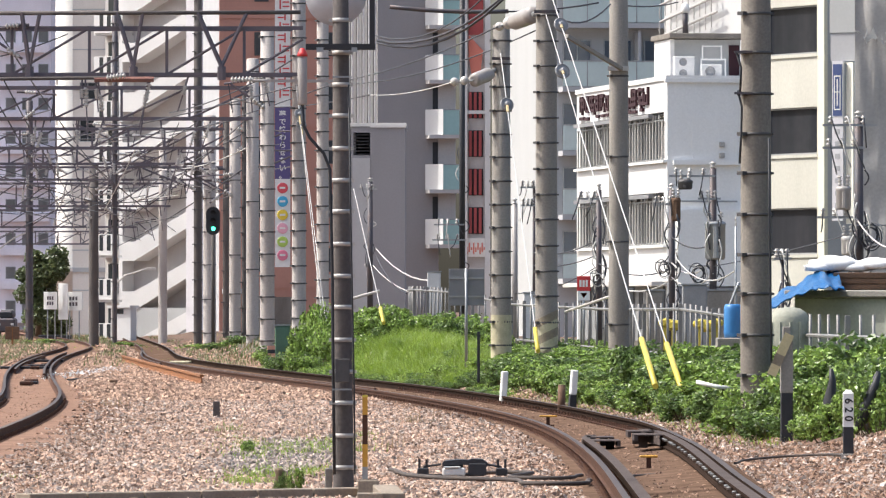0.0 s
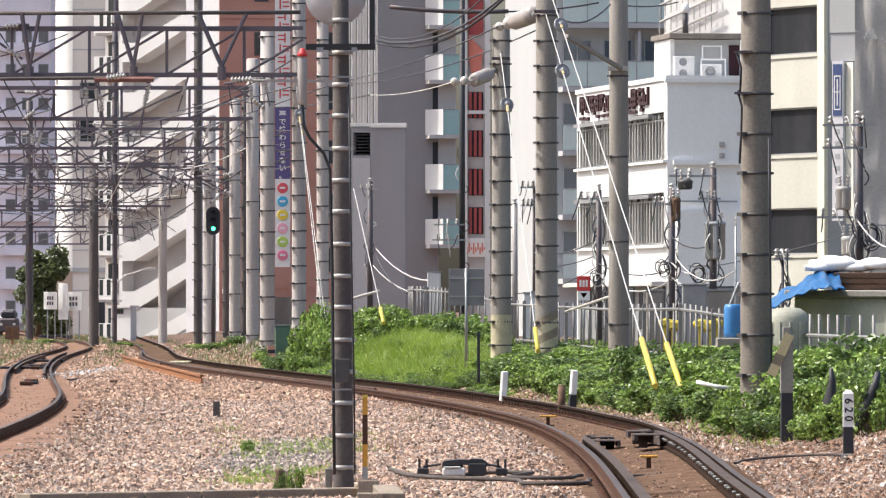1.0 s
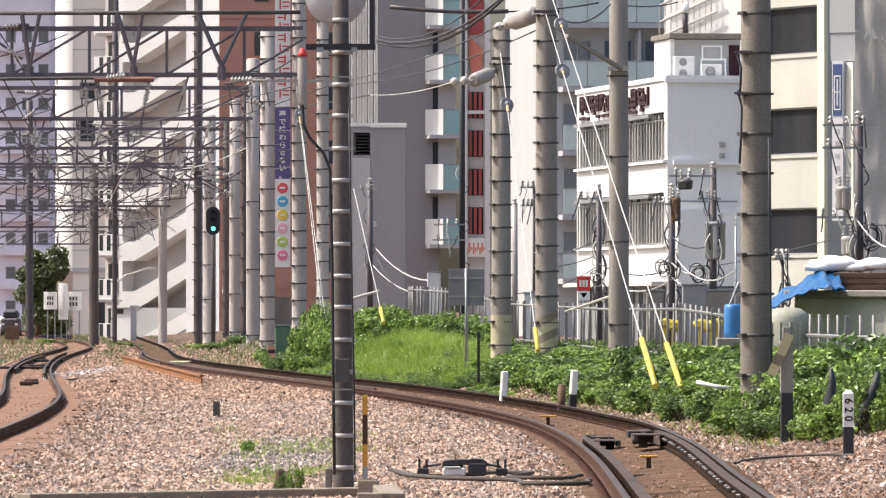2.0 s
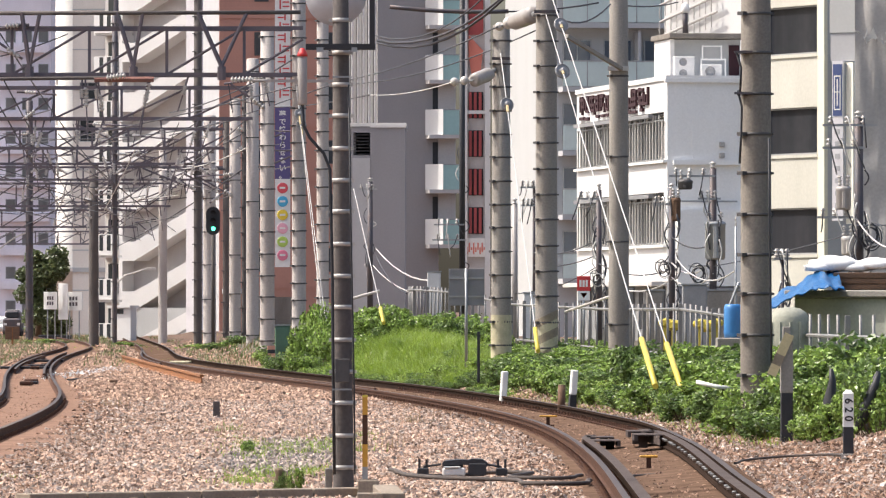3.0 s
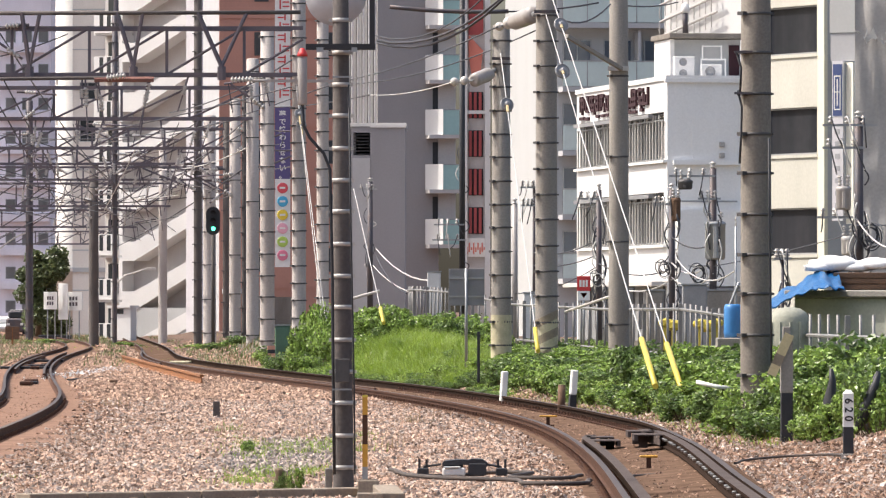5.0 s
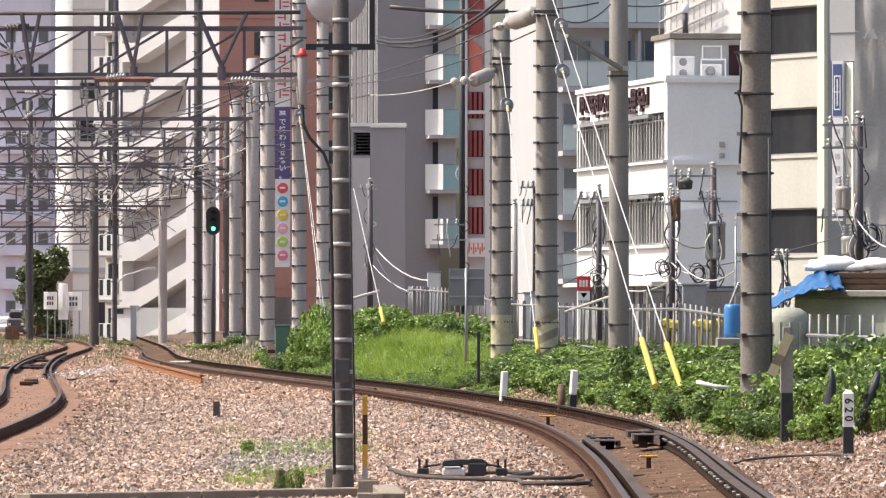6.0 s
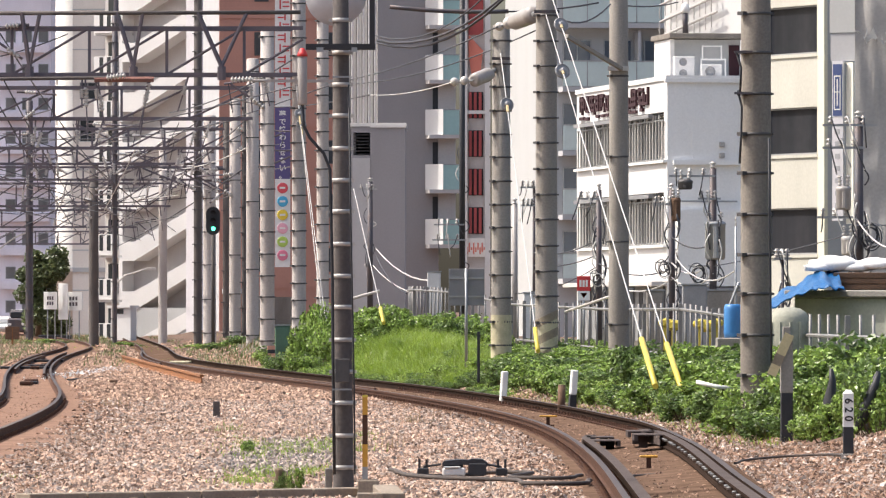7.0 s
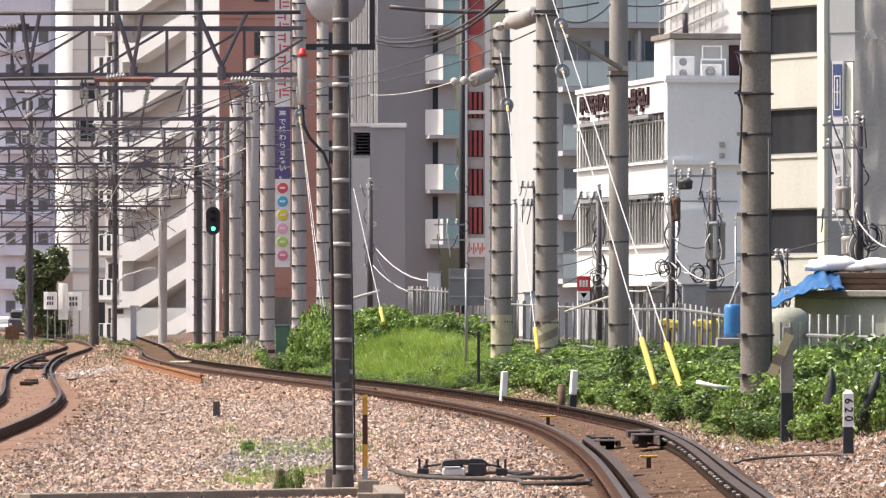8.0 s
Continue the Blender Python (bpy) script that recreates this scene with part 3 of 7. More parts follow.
def text_mesh(body, size, material, name="lettering"):
    c = bpy.data.curves.new(name, 'FONT')
    c.body = body
    c.size = size
    c.align_x, c.align_y = 'CENTER', 'CENTER'
    c.extrude = 0.002
    c.offset = size * 0.02
    c.materials.append(material)
    tmp = bpy.data.objects.new("tmp", c)
    me = bpy.data.meshes.new_from_object(tmp)
    bpy.data.objects.remove(tmp)
    me.name = name
    return me


# ---- facade details ----
def add(parent, name, mt, boxes, label="", bev=0.0):
    """One part made of one run of boxes in the parent's space."""
    bm = bmesh.new()
    for b in boxes:
        bx(bm, *b, bev)
    return part(name, bm, mt, parent, label)


WALL["maroon"] = wmat("maroon_letter", (0.04, 0.011, 0.016), vary=0.2)
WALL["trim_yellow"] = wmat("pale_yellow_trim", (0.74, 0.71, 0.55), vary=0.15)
WALL["curtain"] = wmat("grey_curtain", (0.30, 0.31, 0.34), vary=0.3, streak=0.02, scale=6)
WALL["purple"] = wmat("purple_panel", (0.12, 0.10, 0.24), vary=0.08)
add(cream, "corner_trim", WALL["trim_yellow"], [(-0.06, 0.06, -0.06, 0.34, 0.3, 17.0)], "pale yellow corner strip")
for a in cream_win[:3]:
    add(cream, "sill", WALL["cream"], [(-0.05, 0.0, a[0] - 0.08, a[1] + 0.08, a[2] - 0.1, a[2])])
WALL["sign_blue"] = wmat("deep_blue_sign", (0.07, 0.10, 0.24), vary=0.1)
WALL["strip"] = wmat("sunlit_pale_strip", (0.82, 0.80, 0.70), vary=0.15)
sb = thing("wall_sign", "narrow vertical wall sign with a blue and white head", "sign", pose(11.69, 203, 0, 0, 0, -30))
add(sb, "board", WALL["lavender"], [(0, 0.36, 0, 0.1, 4.3, 9.1)])
add(sb, "head", WALL["sign_blue"], [(0.03, 0.33, -0.012, 0, 7.45, 9.0)], "deep blue head panel")
for b in ((0.07, 0.29, 8.62, 8.66), (0.07, 0.29, 7.62, 7.66), (0.07, 0.10, 7.66, 8.62), (0.26, 0.29, 7.66, 8.62), (0.16, 0.20, 7.75, 8.55), (0.10, 0.26, 8.15, 8.18)):
    add(sb, "lettering_bar", MAT["white"], [(b[0], b[1], -0.02, -0.012, b[2], b[3])])
for k in range(7):
    add(sb, "lettering_bar", WALL["blue_grey"], [(0.1, 0.25, -0.008, 0, 6.9 - k * 0.37, 7.05 - k * 0.37)])
add(sb, "bracket", MAT["galv"], [(0.0, 0.36, 0.1, 2.2, 9.0, 9.06), (0.0, 0.36, 0.1, 2.2, 5.0, 5.06)])
lit = thing("wall_sign", "tall pale vertical sign strip turned to the sun", "sign", pose(12.11, 203, 0, 0, 0, -55))
add(lit, "box", WALL["strip"], [(0, 0.34, 0, 0.2, 4.2, 9.05)])
add(lit, "bracket", MAT["galv"], [(0.1, 0.2, 0.2, 0.28, 4.4, 8.9)])
for z in (8.7, 4.6):
    bm = bmesh.new()
    tube(bm, (0.15, 0.22, z), (-1.98, 1.70, z), 0.03, n=6)
    part("bracket", bm, MAT["galv"], lit)
sheet = thing("wall_panel", "pale grey hanging cover panel above the signs", "panel", pose(11.62, 203.4, 0, 0, 0, -32))
add(sheet, "panel", WALL["beige"], [(0.02, 0.9, 0, 0.06, 9.95, 11.6)], bev=0.01)
add(sheet, "panel", WALL["blue_grey"], [(0.04, 0.88, 0.03, 0.08, 9.1, 9.94)])
add(sheet, "hanger", MAT["galv"], [(0.1, 0.14, 0.08, 2.5, 10.5, 10.54), (0.6, 0.64, 0.08, 2.5, 10.5, 10.54)])
net = thing("scaffold_net", "dark grey mesh sheeting hung on scaffolding", "scaffold", pose(12.067, 198, 0, 0, 0, -9))
nv, nf = [], []
for j in range(25):
    for i in range(31):
        u, w = i / 30, j / 24
        nv.append((u * 3.2, 0.22 * noise.noise((u * 9, w * 16, 0)) + 0.14 * math.sin(u * 40) * noise.noise((u, w * 7, 2)), 0.3 + w * 13))
for j in range(24):
    for i in range(30):
        nf.append((j * 31 + i, j * 31 + i + 1, (j + 1) * 31 + i + 1, (j + 1) * 31 + i))
part("sheeting", raw("sheeting", nv, nf, WALL["net"], True), None, net, "creased dark mesh sheeting")
for k in range(4):
    bm = bmesh.new()
    tube(bm, (k * 1.0, 0.25, 0.2), (k * 1.0, 0.25, 13.4), 0.03, n=6)
    part("standard", bm, MAT["galv"], net)
for k in range(6):
    bm = bmesh.new()
    tube(bm, (0, 0.25, 1.5 + k * 2.2), (3.2, 0.25, 1.5 + k * 2.2), 0.03, n=6)
    part("ledger", bm, MAT["galv"], net)

cs = np.random.default_rng(21)
for k in range(9):
    bm = bmesh.new()
    c = Vector((0.15 + 0.1 * k, -0.28, 9.6 + 0.12 * math.sin(k * 2.0)))
    vs4 = [bm.verts.new(c + Vector((cs.uniform(-0.16, 0.16), cs.uniform(-0.12, 0.1), cs.uniform(-0.2, 0.2)))) for _ in range(4)]
    bm.faces.new(vs4[:3])
    bm.faces.new(vs4[1:])
    bmesh.ops.solidify(bm, geom=bm.faces[:], thickness=0.01)
    part("loose_sheet", bm, MAT["white_ish"], net, "crumpled pale plastic sheet")

# white house: gallery windows, railings, red lettering
for a, b in WZ:
    for k in range(8):
        u = 0.7 + k * 1.97
        win = add(white, "window", MAT["steel_grey2"], [(0.5, 0.55, u, u + 1.9, a, a + 0.06), (0.5, 0.55, u, u + 1.9, b - 0.06, b), (0.5, 0.55, u, u + 0.07, a + 0.06, b - 0.06), (0.5, 0.55, u + 1.83, u + 1.9, a + 0.06, b - 0.06)])
        add(win, "pane", MAT["glass_pale"] if k % 3 == 1 else MAT["glass"], [(0.52, 0.54, u + 0.07, u + 1.83, a + 0.06, b - 0.06)])
        add(white, "pier", MAT["steel_grey2"], [(0.1, 0.2, u + 1.9, u + 1.97, a + 0.002, b - 0.002)])
    add(white, "hand_rail", MAT["galv"], [(-0.12, -0.07, 0.3, 16.8, b - 0.35, b - 0.30)])
    add(white, "hand_rail", MAT["galv"], [(-0.12, -0.07, 0.3, 16.8, a - 0.06, a - 0.02)])
    for k in range(31):
        u = 0.4 + k * 0.535
        add(white, "baluster", MAT["band"], [(-0.13, -0.08, u, u + 0.11 + 0.05 * math.sin(k * 5.0), a - 0.02, b - 0.35 + 0.25 * (k % 2))])
    add(white, "canopy", MAT["steel_grey2"], [(-0.3, -0.14, 2.0, 16.5, b - 0.2, b - 0.06)])
    add(white, "ledge", WALL["pale_grey"], [(-0.16, 0.0, 0.0, 17.2, a - 0.16, a - 0.07)])
g2 = np.random.default_rng(4)
for u in (3.2, 5.4, 8.4, 10.6, 12.6, 14.6):
    # each character is a dense block of short strokes
    for q in range(4):
        for h0 in (0.0, 0.95):
            if g2.random() < 0.8:
                z = 9.07 + q * 0.25 + g2.uniform(-0.03, 0.03)
                add(white, "lettering_bar", WALL["maroon"], [(-0.09, 0.0, u + h0, u + h0 + g2.uniform(0.5, 0.9), z, z + 0.12)])
    for q in range(5):
        uu = u + 0.05 + q * 0.38 + g2.uniform(-0.08, 0.08)
        z = 9.06 + g2.uniform(0, 0.45)
        add(white, "lettering_bar", WALL["maroon"], [(-0.092, -0.002, uu, uu + 0.17, z, min(z + g2.uniform(0.3, 0.8), 10.0))])
add(white, "parapet_cap", WALL["pale_grey"], [(-0.1, 6.6, -0.1, 0.12, 10.043, 10.211)])
add(white, "patch", WALL["pale_grey"], [(0.94, 2.675, -0.03, 0.0, 7.18, 8.81)], "smoother repaired render patch")
add(white, "ledge", WALL["pale_grey"], [(0.209, 2.717, -0.18, 0.0, 6.992, 7.159)])
add(white, "wall_pipe", MAT["galv"], [(0.042, 2.633, -0.12, -0.07, 5.613, 5.675)])
add(white, "lower_wall", WALL["pale_grey"], [(0.3, 3.9, -0.5, -0.002, 2.5, 5.32)], "pale grey lower lean-to")
# shadow at the foot of the gable, painted as a dark panel
add(white, "lower_wall", WALL["annex"], [(0.25, 3.95, -0.55, -0.002, 0.3, 2.45)], "dark panel for the shadowed gable foot")
# grey panels with black patches paint the shadowed ground floor
for k in range(6):
    u = 0.2 + k * 2.8
    add(white, "shaded_base_panel", MAT["steel_grey2"], [(-0.05, -0.002, u, u + 2.6, 0.3, 2.5)], "grey panel for the shadowed ground floor")
    add(white, "dark_base_patch", MAT["black"], [(-0.07, -0.05, u, u + 0.2, 0.3, 2.5), (-0.07, -0.05, u + 1.2, u + 1.9, 0.9, 2.3)])
add(white, "ledge", WALL["concrete"], [(-0.6, -0.002, 0.0, 17.2, 2.52, 2.68)])
for z in (6.35, 6.75):
    add(white, "vent_hood", MAT["band"], [(1.95, 2.15, -0.16, 0.0, z + 0.9, z + 1.1)], bev=0.03)

hut = thing("rooftop_hut", "small rendered rooftop hut with an overhanging slab", "hut", pose(8.621, 254, 10.285, 0, 0, 10))
hz = 1.529
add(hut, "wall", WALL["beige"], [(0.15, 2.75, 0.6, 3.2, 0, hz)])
# sun on this side is painted as white, the shaded front as beige
add(hut, "wall", WALL["white"], [(-0.02, 0.145, 0.3, 3.2, 0, hz)], "side wall whitened for the sun on it")
add(hut, "roof", MAT["concrete_brown"], [(-0.12, 2.95, -0.1, 3.4, hz + 0.03, hz + 0.22)], bev=0.02)
add(hut, "door", WALL["maroon"], [(2.3, 2.7, 0.55, 0.598, 0.0, hz - 0.2)], "dark red door")


def ac_unit(x, y, z, w, h, fans, label):
    t = thing("air_conditioner", label, "air conditioner", pose(x, y, z, 0, 0, 8), "rooftop air conditioners")
    add(t, "casing", MAT["sack"], [(0, w, 0, 0.35, 0.0, h)], bev=0.02)
    for k in range(fans):
        bm = bmesh.new()
        lathe(bm, [(0.31 * h / fans, 0), (0.36 * h / fans, 0.015), (0.36 * h / fans, 0.03), (0.29 * h / fans, 0.03), (0.29 * h / fans, 0.005), (0.08 * h / fans, 0.012), (0.0, 0.03)], 18, (w * 0.42, -0.001, h * (k + 0.5) / fans), (0, -1, 0))
        part("fan_grille", bm, MAT["steel_grey2"], t, "round dark fan grille")
    add(t, "foot", MAT["galv"], [(0.05, 0.12, 0.0, 0.35, -0.06, 0.0)])
    add(t, "foot", MAT["galv"], [(w - 0.12, w - 0.05, 0.0, 0.35, -0.06, 0.0)])
    return t


ac_unit(8.654, 252.5, 10.254, 0.76, 0.844, 2, "white twin-fan air conditioner on the roof")
ac_unit(9.668, 252.5, 10.254, 0.76, 0.549, 1, "white single-fan air conditioner in a frame")
fr = thing("air_conditioner_stand", "white steel stand over the air conditioner", "stand", pose(9.618, 252.3, 10.227))
for b in ((0, 0.05, 0, 0.05, 0, 0.72), (0.9, 0.95, 0, 0.05, 0, 0.72), (0, 0.95, 0, 0.05, 0.72, 0.78), (0.05, 0.1, 0, 0.05, 0.78, 1.22), (0.75, 0.8, 0, 0.05, 0.78, 1.22), (0.05, 0.8, 0, 0.05, 1.22, 1.27)):
    add(fr, "bar", MAT["white"], [b])

back = house("white block behind with railed outside stairs", 9.438, 288, -45, 8, 6, 0.2, 16, WALL["white"], (), (), "concrete", WALL["white"])
for k, (pz0, pz1) in enumerate(((13.227, 14.227), (13.87, 14.895), (14.585, 15.657))):
    bm = bmesh.new()
    p, q = Vector((0.0, -0.3, pz0)), Vector((3.336, -0.3, pz1))
    tube(bm, p, q, 0.05, n=6)
    part("hand_rail", bm, MAT["band"], back)
    for i in range(10):
        bm = bmesh.new()
        c = p + (q - p) * (i / 10)
        tube(bm, c, c - Vector((0, 0, 0.55)), 0.025, n=5)
        part("baluster", bm, MAT["band"], back)
vp = thing("vent_pipe", "dark rooftop vent pipe with a white cap", "vent pipe", pose(9.181, 256, 12.03))
bm = bmesh.new()
tube(bm, (0, 0, 0), (0, 0, 0.95), 0.11, 0.09, 10)
part("pipe", bm, MAT["steel_dark"], vp)
bm = bmesh.new()
lathe(bm, [(0.13, 0.85), (0.17, 0.95), (0.14, 1.15), (0.03, 1.25)], 12)
part("cap", bm, MAT["white"], vp)

# apartment block with glass balconies
for k in range(7):
    zb = 3.103 + k * 2.93
    bal = add(block, "balcony", WALL["blue_grey"], [(0.05, 9.0, -1.1, -0.002, zb - 0.28, zb - 0.05)])
    for i in range(6):
        add(bal, "glass_panel", WALL["frost"], [(0.08 + i * 1.15, 1.18 + i * 1.15, -1.08, -1.04, zb - 0.02, zb + 1.1)])
        add(bal, "rail_post", MAT["galv"], [(1.185 + i * 1.15, 1.225 + i * 1.15, -1.09, -1.03, zb - 0.05, zb + 1.14)])
    add(bal, "hand_rail", MAT["galv"], [(0.05, 7.1, -1.1, -1.02, zb + 1.1, zb + 1.16)])
    for i in range(4):
        win = add(block, "window", MAT["galv"], [(0.25 + i * 1.9, 1.6 + i * 1.9, -0.07, -0.002, zb, zb + 0.06), (0.25 + i * 1.9, 1.6 + i * 1.9, -0.07, -0.002, zb + 2.1, zb + 2.16), (0.25 + i * 1.9, 0.31 + i * 1.9, -0.07, -0.002, zb + 0.06, zb + 2.1), (1.54 + i * 1.9, 1.6 + i * 1.9, -0.07, -0.002, zb + 0.06, zb + 2.1), (0.9 + i * 1.9, 0.95 + i * 1.9, -0.07, -0.002, zb + 0.06, zb + 2.1)])
        add(win, "pane", MAT["glass_blue"], [(0.31 + i * 1.9, 1.54 + i * 1.9, -0.03, -0.004, zb + 0.06, zb + 2.1)])
    add(block, "divider", WALL["blue_grey"], [(3.6, 3.72, -1.0, -0.003, zb, zb + 2.5)])

# red-slatted tower
for r in range(8):
    z0, z1 = 9.177 + (r - 2) * 1.89, 10.426 + (r - 2) * 1.89
    if r > 3:
        continue
    # flat black panel stands for the shaded hollow behind the slats
    rec = add(slat, "shade_panel", MAT["black"], [(0.20, 0.92, -0.02, -0.001, z0 - 0.03, z1 + 0.03)])
    for i in range(3):
        add(slat, "slat", WALL["red"], [(0.22 + i * 0.24, 0.36 + i * 0.24, -0.14, -0.02, z0, z1)], "deep red vertical slat")
# white paints the sunlit faces of the tower's grey columns
for u0, u1 in ((-0.02, 0.14), (1.0, 1.27)):
    add(slat, "pilaster", WALL["white"], [(u0, u1, -0.32, -0.001, 0.2, 24)])
add(slat, "panel", WALL["red"], [(0.2, 0.92, -0.1, -0.002, 15.144, 17.975)], "deep red wall panel")
bm = bmesh.new()
pp = [(0.2, 15.144), (0.92, 14.367), (0.80, 13.396), (0.35, 13.201), (0.2, 14.09)]
A = [bm.verts.new((u, -0.14, z)) for u, z in pp]
B = [bm.verts.new((u, -0.02, z)) for u, z in pp]
bm.faces.new(A)
bm.faces.new(B[::-1])
for i in range(5):
    bm.faces.new((A[i], A[(i + 1) % 5], B[(i + 1) % 5], B[i]))
part("panel", bm, WALL["salmon"], slat, "salmon-red slanted panel")
add(slat, "ledge", WALL["white"], [(0.1, 1.0, -0.25, -0.001, 11.259, 11.425)])
add(slat, "sign_band", MAT["white"], [(0.05, 1.1, -0.2, -0.002, 4.237, 5.153)], "white shop band with red marks")
for k in range(9):
    add(slat, "lettering_bar", WALL["salmon"], [(0.1 + 0.105 * k, 0.17 + 0.105 * k, -0.215, -0.2, 4.375 + 0.1 * (k % 3), 4.709 + 0.22 * (k % 2))])

# dark tower: stacked balconies with white cheeks and teal glass; fins on the side
for k in range(6):
    zt = 6.503 + k * 2.935
    zb = zt - 1.362
    bal = add(dark, "balcony", WALL["concrete"], [(2.62, 4.3, -1.15, -0.002, zb - 0.2, zb)])
    bm = bmesh.new()
    pl = [(2.58, -0.1), (3.36, -1.2), (3.40, -1.12), (2.66, -0.05)]
    A = [bm.verts.new((u, v, zb)) for u, v in pl]
    B = [bm.verts.new((u, v, zt)) for u, v in pl]
    bm.faces.new(A)
    bm.faces.new(B[::-1])
    for i in range(4):
        bm.faces.new((A[i], A[(i + 1) % 4], B[(i + 1) % 4], B[i]))
    part("cheek", bm, WALL["white"], bal, "sunlit white balcony cheek")
    add(bal, "glass_panel", WALL["teal"], [(3.38, 4.28, -1.16, -1.12, zb, zt - 0.05)], "teal glass balcony front")
    add(bal, "hand_rail", MAT["galv"], [(3.38, 4.3, -1.18, -1.1, zt - 0.05, zt)])
    # shade in the door recess is painted as a flat black panel
    add(dark, "door", MAT["black"], [(3.0, 3.28, -0.03, -0.002, zt - 0.3, zt + 1.2)], "black panel for the dark door recess")
    add(dark, "panel", WALL["concrete"], [(3.3, 4.25, -0.05, -0.002, zt + 0.0, zt + 1.5)])
for k in range(7):
    u = 0.5 + k * 1.9
    add(dark, "fin", WALL["lavender"], [(-0.08, -0.002, u, u + 0.1, 5.643, 28)], "white vertical wall fin")
    add(dark, "wall_strip", WALL["room_grey"], [(-0.05, -0.002, u + 0.65, u + 1.6, 5.643, 28)])
add(annex, "coping", WALL["white"], [(0.952, 2.798, -0.1, 0.1, 10.945, 11.089)])
for k in range(7):
    add(annex, "louvre", MAT["black"], [(0.12, 0.93, 0.05, 0.2, 9.56 + k * 0.165, 9.56 + k * 0.165 + 0.05)])
add(annex, "panel", WALL["blue_grey"], [(0.05, 0.95, -0.04, -0.002, 0.2, 9.387)], "pale ribbed lower panel")

# red-brown block: floor bands, shop front, and the tall sign
for k in range(8):
    z = 2.9 + k * 3.2
    add(red, "floor_band", WALL["brick_red"], [(0.0, 7.858, -0.06, -0.002, z, z + 0.22)])
for k in range(8):
    for i in range(2):
        u = 2.073 + i * 3.946
        win = add(red, "window", MAT["band_dark"], [(u, u + 0.85, -0.05, -0.002, 3.9 + k * 3.2, 5.3 + k * 3.2)])
        add(win, "pane", MAT["glass"], [(u + 0.06, u + 0.79, -0.058, -0.05, 3.96 + k * 3.2, 5.24 + k * 3.2)])
add(red, "shop_front", MAT["concrete_brown"], [(1.338, 4.681, -0.1, -0.002, 0.2, 2.4)], "dark shop front")
add(red, "awning", WALL["blue_grey"], [(0.167, 1.672, -1.4, -0.002, 2.6, 2.9)])
vs = thing("vertical_sign", "tall white and purple vertical sign with coloured dots", "sign", pose(-9.259, 390, 0))
hw = 0.44
add(vs, "panel", MAT["white"], [(-hw, hw, 0, 0.3, 13.337, 21.488)], "white panel with red lettering bars")
add(vs, "panel", WALL["purple"], [(-hw, hw, 0, 0.3, 9.203, 13.331)], "dark purple panel with white slogan")
add(vs, "panel", MAT["white"], [(-hw, hw, 0, 0.3, 4.11, 9.197)], "white panel with coloured dots")
add(vs, "bracket", MAT["galv"], [(-0.1, 0.1, 0.3, 12.0, 9.751, 9.849)])
add(vs, "bracket", MAT["galv"], [(-0.1, 0.1, 0.3, 12.0, 15.619, 15.717)])
for k in range(9):
    zc = 19.271 - k * 0.639
    for q in range(4):
        hzb = (q + k) % 2
        du, dz = (-0.18, 0.1)[q % 2], (-0.15, 0.1)[q // 2]
        add(vs, "lettering_bar", MAT["red"], [(du - (0.1 if hzb else 0.0), du + (0.28 if hzb else 0.08), -0.02, 0, zc + dz - (0.0 if hzb else 0.12), zc + dz + (0.075 if hzb else 0.16))])
for k, ch in enumerate("夢で終わらせない。"):
    me = text_mesh(ch, 0.42, MAT["white"])
    if len(me.polygons):
        o = part("lettering", me, None, vs)
        o.matrix_basis = Matrix.Translation((0, -0.004, 12.913 - k * 0.443)) @ Matrix.Rotation(radians(90), 4, 'X')
for k, (c, nm) in enumerate((((0.72, 0.10, 0.12), "red"), ((0.08, 0.42, 0.66), "blue"), ((0.80, 0.60, 0.06), "yellow"), ((0.82, 0.42, 0.50), "pink"), ((0.45, 0.62, 0.12), "green"), ((0.75, 0.22, 0.32), "rose"))):
    bm = bmesh.new()
    lathe(bm, [(0.31, 0), (0.31, 0.03), (0.28, 0.035)], 24, (0, 0, 8.675 - k * 0.776), (0, -1, 0))
    dot = part("dot", bm, mat("dot_" + nm, c, 0.5, 0, 0.08, 3, 30, 0), vs, nm + " round dot with a pale bar")
    add(dot, "lettering_bar", MAT["white"], [(-0.16, 0.16, -0.05, -0.034, 8.675 - k * 0.776 - 0.05, 8.675 - k * 0.776 + 0.06)])

